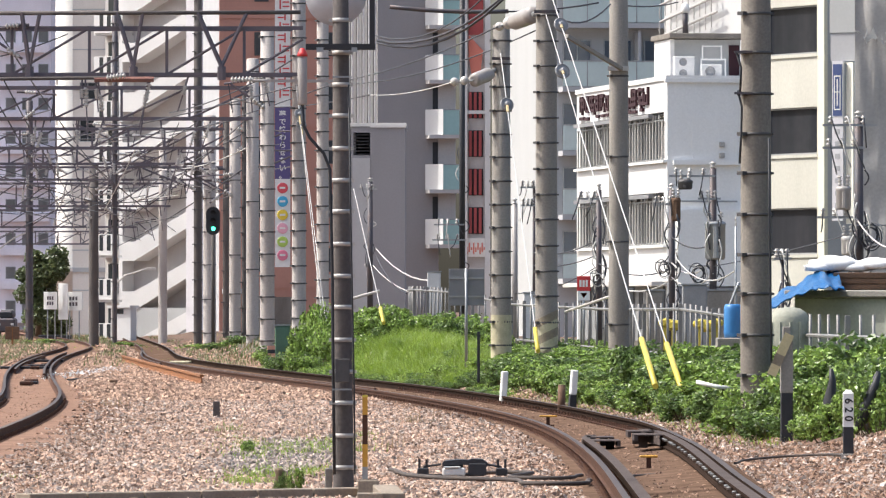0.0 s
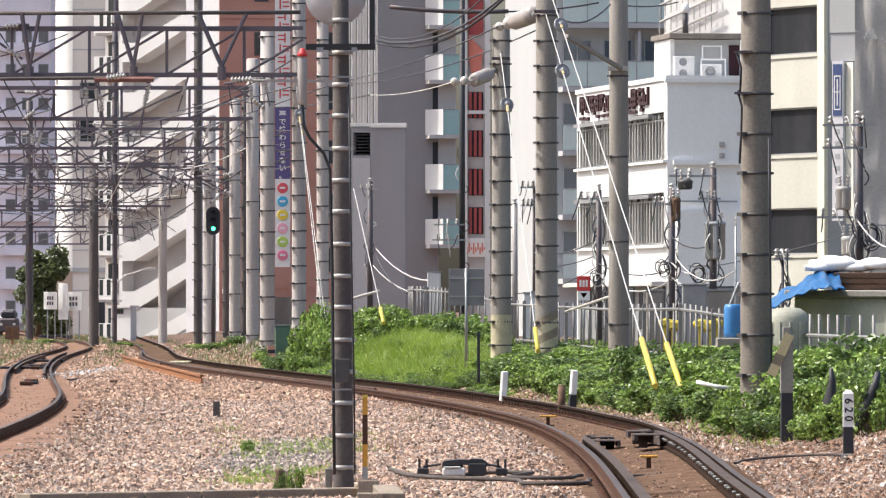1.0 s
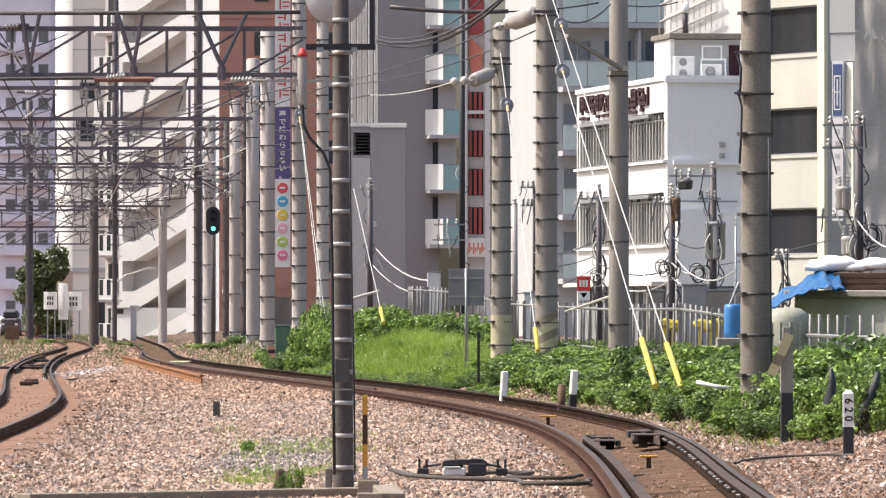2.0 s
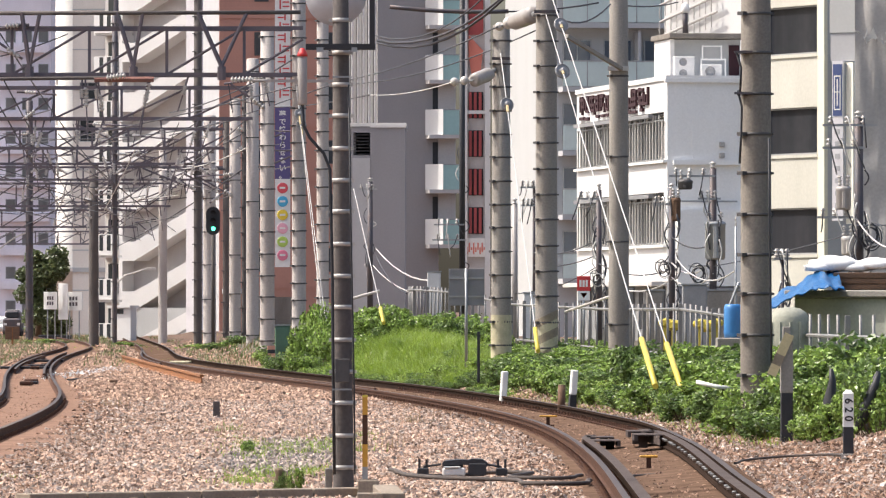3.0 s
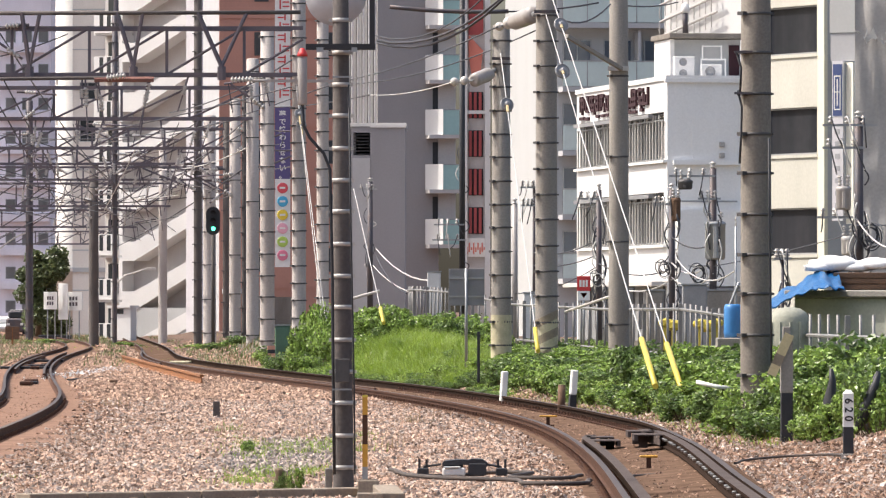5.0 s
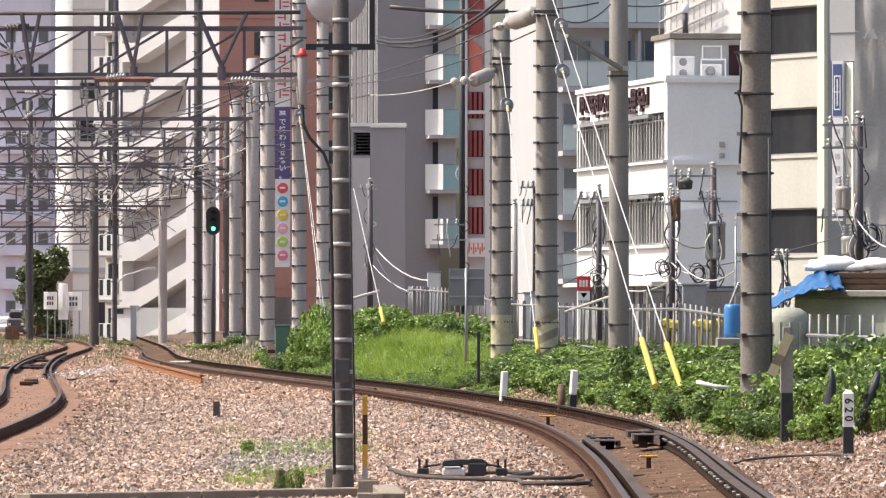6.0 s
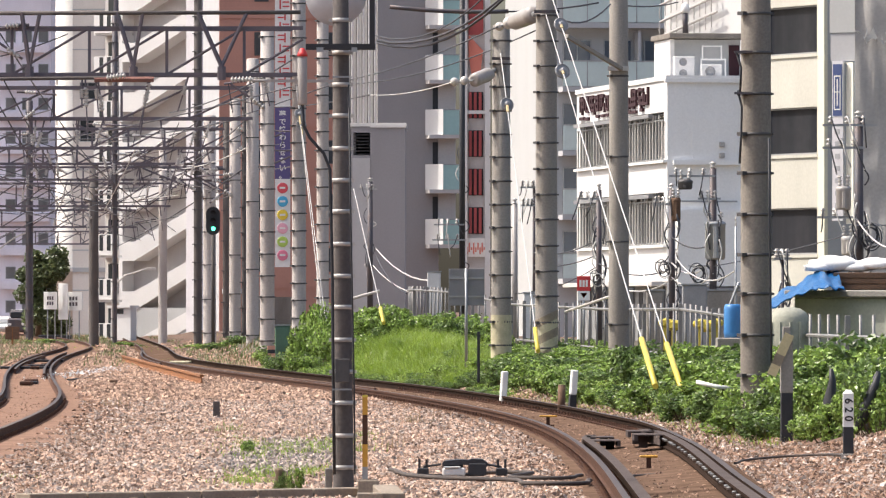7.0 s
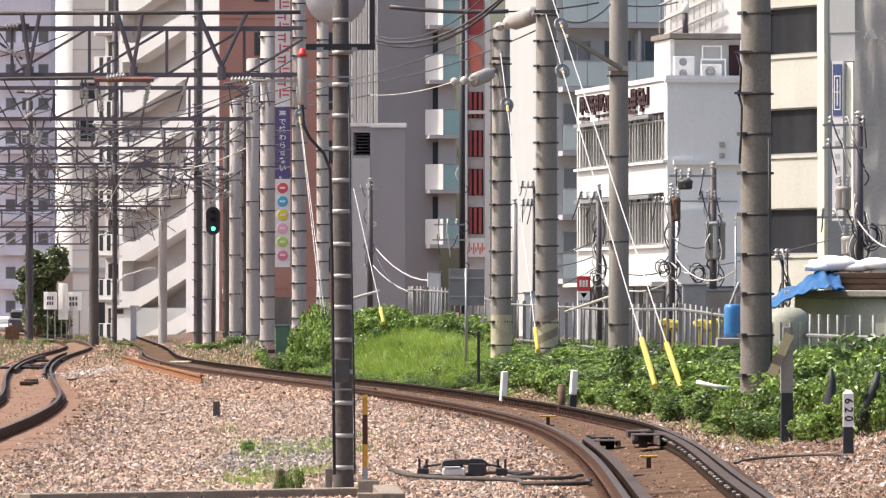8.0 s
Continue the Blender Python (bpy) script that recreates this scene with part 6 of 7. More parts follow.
def draped(name, label, x0, x1, y0, y1, zf, material, seed, cat):
    """A creased sheet with thickness over a sloping support."""
    nx, ny = 26, 10
    v = []
    for s in (0, 1):
        for j in range(ny + 1):
            for i in range(nx + 1):
                u, w = i / nx, j / ny
                x = x0 + (x1 - x0) * u
                z = zf(u, w) + 0.07 * noise.noise((x * 8 + seed, w * 3, 0.5)) + 0.05 * noise.noise((x * 21, w * 4, seed))
                v.append((x, y0 + (y1 - y0) * w, z - 0.02 * s))
    f = []
    W = nx + 1
    o = W * (ny + 1)
    for j in range(ny):
        for i in range(nx):
            q = (j * W + i, j * W + i + 1, (j + 1) * W + i + 1, (j + 1) * W + i)
            f.append(q)
            f.append(tuple(o + k for k in q[::-1]))
    for i in range(nx):
        f.append((i, o + i, o + i + 1, i + 1))
    ob = new(name, raw(name, v, f, material, True))
    return tagged(ob, label, cat)


draped("tarpaulin", "creased bright blue tarpaulin draped over timber", 5.653, 6.925, 116.6, 118.6, lambda u, w: 1.649 + (0.518) * min(1, u * 1.35) + 0.12 * w - 0.22 * (1 - w) * u * u, MAT["tarp"], 2.0, "tarpaulin")
bm = bmesh.new()
bx(bm, 0, 1.3, 0, 0.8, 0, 0.31, 0.015)
for k in range(3):
    bx(bm, -0.02, 1.32, -0.03, 0.0, 0.02 + k * 0.1, 0.1 + k * 0.1)
solid("timber_crate", bm, MAT["wood"], "stacked weathered brown timbers on the shed roof", "timber", pose(6.846, 118.2, 1.955))
for k, (sx, sz, w, h) in enumerate(((6.881, 2.393, 0.48, 0.16), (6.653, 2.354, 0.3, 0.11), (7.178, 2.344, 0.3, 0.1), (7.595, 2.393, 0.35, 0.13))):
    bm = bmesh.new()
    bmesh.ops.create_icosphere(bm, subdivisions=3, radius=1.0)
    for vv in bm.verts:
        c = vv.co
        nz = 0.22 * noise.noise(c * 2.3 + Vector((k, 0, 0))) + 0.12 * noise.noise(c * 6.0)
        vv.co = Vector((c.x * w * (1 + nz), c.y * 0.3, max(c.z, -0.5) * h * (1 + nz * 2)))
    for ff in bm.faces:
        ff.smooth = True
    solid("sack", bm, MAT["sack"], "slumped white plastic sack on the timber stack", "sack", pose(sx, 118.6, sz), "sacks")

bm = bmesh.new()
lathe(bm, [(0.15, 0), (0.165, 0.1), (0.16, 0.3), (0.165, 0.5), (0.15, 0.58), (0.12, 0.6)], 16)
bc = thing("plastic_barrel", "bright blue plastic barrel on a block by the fence", "barrel", pose(5.189, 121, 1.114))
part("shell", bm, MAT["barrel_blue"], bc)
bm = bmesh.new()
bx(bm, -0.3, 0.3, -0.3, 0.3, -0.8, 0.0, 0.02)
part("stand", bm, MAT["concrete"], bc)

for wx, wz, s in ((4.941, 1.324, 0.14), (5.116, 1.274, 0.16), (5.718, 1.299, 0.15), (5.906, 1.249, 0.17), (6.069, 1.324, 0.13)):
    bm = bmesh.new()
    bmesh.ops.create_icosphere(bm, subdivisions=2, radius=1.0)
    for vv in bm.verts:
        vv.co = Vector((vv.co.x * s * 1.3, vv.co.y * s, vv.co.z * s * 0.8)) * (1 + 0.2 * noise.noise(vv.co * 2 + Vector((px, 0, 0))))
    bx(bm, -0.05, 0.05, -0.05, 0.05, -1.2, 0.0)
    solid("barrier_weight", bm, MAT["yellow"], "yellow plastic barrier weight behind the fence", "barrier", pose(wx, 150, wz), "barrier weights")


def red_sign():
    y = 172.0
    t = thing("street_sign", "red and white street sign on a thin pole", "street sign", pose(3.58, y, 0))
    bm = bmesh.new()
    tube(bm, (0, 0.03, 0.2), (0, 0.03, 2.434), 0.03, n=8)
    part("post", bm, MAT["galv"], t)
    bm = bmesh.new()
    bx(bm, -0.17, 0.17, -0.012, 0.012, 2.103, 2.477, 0.004)
    part("board", bm, MAT["red"], t, "red board with white marks")
    bm = bmesh.new()
    bx(bm, -0.16, 0.16, -0.01, 0.01, 1.859, 2.096, 0.004)
    part("board", bm, MAT["white"], t)
    for k in range(3):
        bm = bmesh.new()
        bx(bm, -0.11 + 0.08 * k, -0.055 + 0.08 * k, -0.018, -0.012, 2.204, 2.376)
        part("mark", bm, MAT["white"], t)
    bm = bmesh.new()
    v = [bm.verts.new(p) for p in ((-0.09, -0.014, 2.046), (0.09, -0.014, 2.046), (0, -0.014, 1.916))]
    f = bm.faces.new(v)
    bmesh.ops.extrude_face_region(bm, geom=[f])
    part("mark", bm, MAT["red"], t)


red_sign()


def back_of_sign():
    t = thing("lineside_sign", "back of a grey sheet-metal sign on a thin pole", "sign", pose(0.521, 152, 0.3))
    bm = bmesh.new()
    tube(bm, (0, -0.04, 0), (0, -0.04, 2.24), 0.034, n=8)
    part("post", bm, MAT["galv"], t)
    bm = bmesh.new()
    bx(bm, -0.39, 0.41, 0, 0.03, 1.414, 2.24, 0.005)
    part("panel", bm, MAT["steel_grey"], t)
    for z in (2.024, 1.618):
        bm = bmesh.new()
        bx(bm, -0.39, 0.41, -0.025, 0, z - 0.02, z + 0.02)
        part("batten", bm, MAT["galv"], t)


MAT["steel_grey"] = mat("grey_sheet", (0.23, 0.235, 0.25), 0.55, 0.3, 0.2, 3, 40, 0.05)
back_of_sign()


# signal with its green light
def signal():
    y = 284.0
    t = thing("railway_signal", "black colour-light railway signal showing green", "railway signal", pose(-9.663, y, 0))
    zc = 5.375
    bm = bmesh.new()
    w, h = 0.297, 0.594
    pts = [(w * math.cos(a), (h - w) * (1 if math.sin(a) >= 0 else -1) + w * math.sin(a)) for a in [k * math.tau / 28 for k in range(28)]]
    A = [bm.verts.new((x, 0, zc + z)) for x, z in pts]
    B = [bm.verts.new((x, 0.04, zc + z)) for x, z in pts]
    bm.faces.new(A)
    bm.faces.new(B[::-1])
    for k in range(28):
        bm.faces.new((A[k], B[k], B[(k + 1) % 28], A[(k + 1) % 28]))
    part("backboard", bm, MAT["black"], t)
    for k, z in enumerate((-0.332, 0.0, 0.332)):
        lens = bmesh.new()
        lathe(lens, [(0.088, 0), (0.078, 0.02), (0.05, 0.035), (0.0, 0.04)], 16, (0.01, -0.02, zc + z), (0, -1, 0))
        lp = part("lens", lens, MAT["green_light"] if k == 0 else MAT["black"], t, "glowing green lens" if k == 0 else "")
        hd = bmesh.new()
        for q in range(12):
            a0, a1 = math.pi * q / 12, math.pi * (q + 1) / 12
            p = [(0.01 + 0.13 * math.cos(a), yy, zc + z + 0.13 * math.sin(a)) for a, yy in ((a0, 0), (a1, 0), (a1, -0.22), (a0, -0.22))]
            p2 = [(0.01 + 0.138 * math.cos(a), yy, zc + z + 0.138 * math.sin(a)) for a, yy in ((a0, 0), (a1, 0), (a1, -0.22), (a0, -0.22))]
            va, vb = [hd.verts.new(c) for c in p], [hd.verts.new(c) for c in p2]
            hd.faces.new(va)
            hd.faces.new(vb[::-1])
            hd.faces.new((va[2], va[3], vb[3], vb[2]))
        part("hood", hd, MAT["black"], t)
    bm = bmesh.new()
    tube(bm, (0, 0.12, -0.1), (0, 0.12, zc + 0.5), 0.08, 0.07, 10)
    part("post", bm, MAT["concrete_dark"], t)


MAT["green_light"] = glow_mat("green_signal_glow", (0.10, 1.0, 0.55), 3.0)
signal()

# white notice boards and far street things
for nx, z0, z1, w, lab in (
        (-23.24, 1.667, 2.703, 0.418, "white notice board on posts beside the far tracks"),
        (-21.869, 1.6, 2.705, 0.536, "white notice board with dark lettering bars"),
        (-22.488, 1.065, 3.206, 0.301, "tall blank white board beside the far tracks")):
    t = thing("notice_board", lab, "sign board", pose(nx, 400, 0, 0, 0, -38), "notice boards")
    bm = bmesh.new()
    bx(bm, -w * 1.27, w * 1.27, 0, 0.05, z0, z1, 0.01)
    part("board", bm, MAT["white"], t)
    for s in (-0.7, 0.7):
        bm = bmesh.new()
        tube(bm, (s * w, 0.09, -0.15), (s * w, 0.09, z1), 0.04, n=6)
        part("leg", bm, MAT["galv"], t)
    if w > 0.35:
        for r in range(2):
            for c in range(3):
                bm = bmesh.new()
                zz = z0 + (z1 - z0) * (0.25 + 0.3 * r)
                xx = w * (-0.6 + 0.45 * c)
                bx(bm, xx, xx + w * 0.28, -0.012, 0, zz, zz + (z1 - z0) * 0.2)
                part("lettering_bar", bm, MAT["steel_dark"], t)


def street_light():
    y = 380.0
    t = thing("street_lamp", "pale curved street lamp by the far crossing", "street lamp", pose(-18.584, y, -0.16))
    pts = [(0, 0, 0), (0, 0, 2.713), (0.191, 0, 3.285), (0.699, 0, 3.73), (1.525, 0, 3.984), (1.97, 0, 4.111)]
    bm = bmesh.new()
    pipe(bm, pts, 0.05, 8)
    part("post", bm, MAT["porcelain"], t)
    bm = bmesh.new()
    bx(bm, 1.906, 2.414, -0.12, 0.12, 4.019, 4.174, 0.02)
    part("lamp_head", bm, MAT["porcelain"], t)


street_light()
bm = bmesh.new()
bx(bm, -0.8, 0.8, -2, 2, 0.3, 0.85, 0.2)
for s in (-1, 1):
    for yy in (-1.3, 1.3):
        lathe(bm, [(0.3, -0.1), (0.3, 0.1)], 12, (s * 0.75, yy, 0.3), (1, 0, 0))
bx(bm, -0.7, 0.7, -1.2, 1.2, 0.8, 1.35, 0.18)
solid("car", bm, MAT["sack"], "small white car far off behind the tracks", "car", pose(-30.647, 470, -0.16))
sg = thing("speed_sign", "rust-brown square speed board beside the far track", "sign", pose(-21.022, 330, -0.16))
bm = bmesh.new()
tube(bm, (0, 0, 0), (0, 0, 0.9), 0.05, n=6)
part("post", bm, MAT["rust_rail"], sg)
bm = bmesh.new()
bx(bm, -0.35, 0.35, -0.04, 0, 0.35, 0.98, 0.01)
part("board", bm, MAT["wood"], sg)


# ---- overhead line ----
def wire(p, q, sag=0.1, r=0.012, mt="wire", label="thin dark overhead line wire", group="overhead wires"):
    """A wire hanging between two points."""
    p, q = Vector(p), Vector(q)
    n = 7
    bm = bmesh.new()
    pts = [p + (q - p) * (k / n) - Vector((0, 0, sag * 4 * (k / n) * (1 - k / n))) for k in range(n + 1)]
    pipe(bm, pts, r, 5)
    return solid("overhead_wire", bm, MAT[mt], label, "wire", None, group)


def ribbed(parent, p, q, r, ribs, mt="porcelain", name="insulator"):
    p, q = Vector(p), Vector(q)
    L = (q - p).length
    prof = [(r * 0.45, 0)]
    for k in range(ribs):
        z = L * (k + 0.2) / ribs
        prof += [(r * 0.45, z), (r, z + L * 0.25 / ribs), (r, z + L * 0.38 / ribs), (r * 0.45, z + L * 0.6 / ribs)]
    prof.append((r * 0.45, L))
    bm = bmesh.new()
    lathe(bm, prof, 12, p, q - p)
    return part(name, bm, MAT[mt], parent)


def bar(parent, name, p, q, r, mt, n=6):
    bm = bmesh.new()
    tube(bm, p, q, r, r, n)
    return part(name, bm, MAT[mt], parent)


MAT["faded_red"] = mat("faded_red_oxide", (0.28, 0.13, 0.105), 0.8, 0, 0.4, 4, 40, 0.1)
# top pipe and V hangers of the near gantry, with their feeder insulators
vh = thing("feeder_hanger", "steel pipe with V hangers and ribbed insulators under the gantry", "catenary fitting", None)
bar(vh, "pipe", (-14.097, 199.8, 10.386), (-4.209, 199.8, 10.419), 0.06, "concrete_dark", 8)
for a, b, c in (((-9.638, 199.8, 10.419), (-8.886, 199.8, 10.386), (-9.153, 199.8, 8.816)), ((-7.249, 199.8, 10.419), (-5.813, 199.8, 10.386), (-6.548, 199.8, 8.816)), ((-12.46, 199.8, 10.419), (-11.926, 199.8, 10.386), (-12.227, 199.8, 8.816))):
    bar(vh, "hanger", a, c, 0.07, "steel_truss")
    bar(vh, "hanger", b, c, 0.06, "steel_truss")
    bar(vh, "drop", c, (c[0], c[1], c[2] - 0.4), 0.13, "steel_truss")
bar(vh, "arm", (-10.3, 199.6, 8.43), (-8.543, 199.6, 8.43), 0.085, "faded_red")
ribbed(vh, (-9.93, 199.3, 8.464), (-9.364, 199.3, 8.548), 0.10, 6)
bar(vh, "arm", (-13.082, 199.6, 8.441), (-9.978, 199.6, 8.475), 0.055, "concrete_dark")
ribbed(vh, (-6.265, 199.3, 8.414), (-5.631, 199.3, 8.414), 0.10, 6)
bar(vh, "arm", (-5.631, 199.3, 8.381), (-3.732, 199.3, 8.364), 0.045, "porcelain_grey")
bar(vh, "drop", (-9.724, 200.9, 10.468), (-9.724, 200.9, 11.341), 0.07, "steel_truss")

# crossarm, conduit and fittings on the near slim pole
pe = thing("pole_crossarm", "dark steel crossarm with conduit and round sign on the slim pole", "pole fitting", None)
add(pe, "beam", MAT["black"], [(-1.292, -0.638, 63.56, 63.68, 4.055, 4.11)])
add(pe, "upright", MAT["black"], [(-0.69, -0.64, 63.47, 63.55, 4.05, 4.737)])
add(pe, "clamp", MAT["galv"], [(-1.189, -1.125, 63.5, 63.56, 4.031, 4.074)])
add(pe, "clamp", MAT["galv"], [(-0.86, -0.807, 63.5, 63.56, 4.031, 4.074)])
bm = bmesh.new()
pipe(bm, [(-1.322, 63.5, 3.532), (-1.311, 63.5, 3.341), (-1.253, 63.5, 3.224), (-1.12, 63.5, 3.076), (-1.062, 63.5, 2.927), (-1.041, 63.55, 1.972), (-1.031, 63.6, 0.802), (-1.022, 63.65, 0.057)], 0.015, 8)
part("conduit", bm, MAT["black"], pe, "bent black cable conduit")
bm = bmesh.new()
pipe(bm, [(-0.888, 63.6, 3.727), (-0.867, 63.6, 2.398), (-0.835, 63.6, 0.802), (-0.83, 63.65, 0.057)], 0.009, 6)
part("conduit", bm, MAT["black"], pe)
bm = bmesh.new()
lathe(bm, [(0.04, 0), (0.045, 0.02), (0.045, 0.44), (0.03, 0.47)], 14, (-1.322, 63.5, 3.532))
part("canister", bm, MAT["porcelain_grey"], pe, "pale cylindrical canister")
bm = bmesh.new()
lathe(bm, [(0.052, 0), (0.045, 0.03), (0.02, 0.075), (0.01, 0.08)], 14, (-1.322, 63.5, 3.989))
part("cap", bm, MAT["red"], pe, "red conical cap")
bm = bmesh.new()
lathe(bm, [(0.29, 0), (0.29, 0.012), (0.05, 0.03)], 40, (-1.018, 64.1, 4.59), (0, -1, 0))
part("disc", bm, MAT["pale_disc"], pe, "large pale round disc")
add(pe, "bracket_arm", MAT["porcelain_grey"], [(-1.667, -1.03, 63.48, 63.51, 3.745, 3.771)])
for z in (4.102, 3.8, 0.858, 0.725):
    add(pe, "clamp", MAT["galv"], [(-1.04, -0.86, 63.58, 63.62, z - 0.008, z + 0.008)])
bm = bmesh.new()
bx(bm, -0.07, 0.07, -0.03, 0.0, -0.11, 0.11, 0.005)
o = part("label_plate", bm, MAT["band_dark"], pe, "grey number plate")
o.location = (-0.946, 63.55, 1.037)

# strain insulators and guy wires at the twin poles
st = thing("strain_insulator", "large grey strain insulators with round ends", "insulator", None)
for a, b, r in (((1.584, 148, 7.935), (1.939, 145, 7.952), 0.19), ((0.673, 149, 6.67), (1.025, 149.5, 6.837), 0.155)):
    bm = bmesh.new()
    L = (Vector(b) - Vector(a)).length
    lathe(bm, [(r * 0.6, 0), (r * 0.95, 0.02), (r, 0.08), (r, L * 0.85), (r * 0.9, L), (r * 0.3, L + 0.02)], 18, a, Vector(b) - Vector(a))
    part("cylinder", bm, MAT["porcelain_grey"], st)
for p, r in (((1.24, 148.3, 7.836), 0.10), ((1.437, 148.2, 7.906), 0.135), ((0.473, 149, 6.67), 0.10), ((0.249, 149, 6.645), 0.095)):
    bm = bmesh.new()
    bmesh.ops.create_uvsphere(bm, u_segments=14, v_segments=10, radius=r)
    for f in bm.faces:
        f.smooth = True
    o = part("ball", bm, MAT["porcelain"], st)
    o.location = p
bar(st, "link", (0.199, 149, 6.632), (0.673, 149, 6.67), 0.025, "galv")
bar(st, "link", (1.025, 149.5, 6.837), (1.204, 150, 6.992), 0.04, "galv")
bar(st, "link", (1.19, 148.3, 7.824), (1.584, 148, 7.935), 0.03, "galv")
bar(st, "link", (1.939, 145, 7.952), (2.143, 144, 8.004), 0.06, "galv")
# clamps at the pole heads
add(st, "pole_clamp", MAT["steel_dark"], [(1.933, 2.473, 143.5, 143.6, 7.92, 7.985)])
add(st, "pole_clamp", MAT["steel_dark"], [(1.076, 1.488, 149.5, 149.7, 7.15, 7.21)])


def guy(top, foot, frac, guard_from, label, guard="yellow", disc_r=0.16):
    t = thing("guy_wire", label, "guy wire", None, "guy wires")
    p, q = Vector(top), Vector(foot)
    bar(t, "strand", p, q, 0.011, "wire_light", 6)
    for f in frac:
        c = p + (q - p) * f
        bm = bmesh.new()
        lathe(bm, [(0.04, -0.07), (0.06, -0.03), (disc_r * 0.92, -0.03), (disc_r, -0.02), (disc_r, 0.015), (disc_r * 0.92, 0.025), (disc_r * 0.86, 0.008), (disc_r * 0.42, 0.004), (disc_r * 0.40, 0.05), (disc_r * 0.2, 0.075)], 24, c, (0.45, -1.0, 0.45))
        for f in bm.faces:
            f.smooth = False
        part("disc_insulator", bm, MAT["steel_grey2"], t, "grey disc insulator")
        bar(t, "turnbuckle", c + (q - p).normalized() * 0.05, c + (q - p).normalized() * 0.4, 0.03, "dry_yellow2")
    c = p + (q - p) * guard_from
    bm = bmesh.new()
    tube(bm, c, q, 0.047, 0.047, 10)
    part("guard", bm, MAT[guard], t, "bright yellow guard tube")
    return t


MAT["dry_yellow2"] = mat("tan_fitting", (0.55, 0.42, 0.22), 0.6, 0, 0.2, 6, 40, 0.05)
guy((2.257, 143.6, 8.443), (3.739, 105, 0.283), (0.118,), 0.905, "pale guy wire with disc insulator and yellow guard")
guy((2.185, 143.6, 7.902), (3.269, 104, 0.435), (0.20,), 0.905, "pale guy wire with disc insulator and yellow guard")
guy((1.275, 149.5, 7.287), (1.91, 136, 0.781), (0.185,), 0.93, "pale guy wire with disc insulator in ivy")
guy((-2.51, 190, 5.015), (-1.492, 170, 1.287), (), 0.9, "pale guy wire over the grass bank")
guy((-4.345, 199.9, 8.285), (-3.406, 194, 0.822), (0.12,), 0.985, "pale guy wire hanging beside the poles")
guy((-4.278, 199.9, 7.783), (-3.308, 194, 0.789), (0.1,), 0.985, "pale guy wire hanging beside the poles")
ar = thing("pole_strut", "square steel strut bolted to the utility pole", "strut", None)
bm = bmesh.new()
tube(bm, (2.801, 153, 7.816), (4.081, 154.5, 7.128), 0.06, 0.06, 4)
part("bar", bm, MAT["concrete"], ar)
add(ar, "collar", MAT["band"], [(3.774, 4.252, 154.7, 154.9, 7.094, 7.198)])

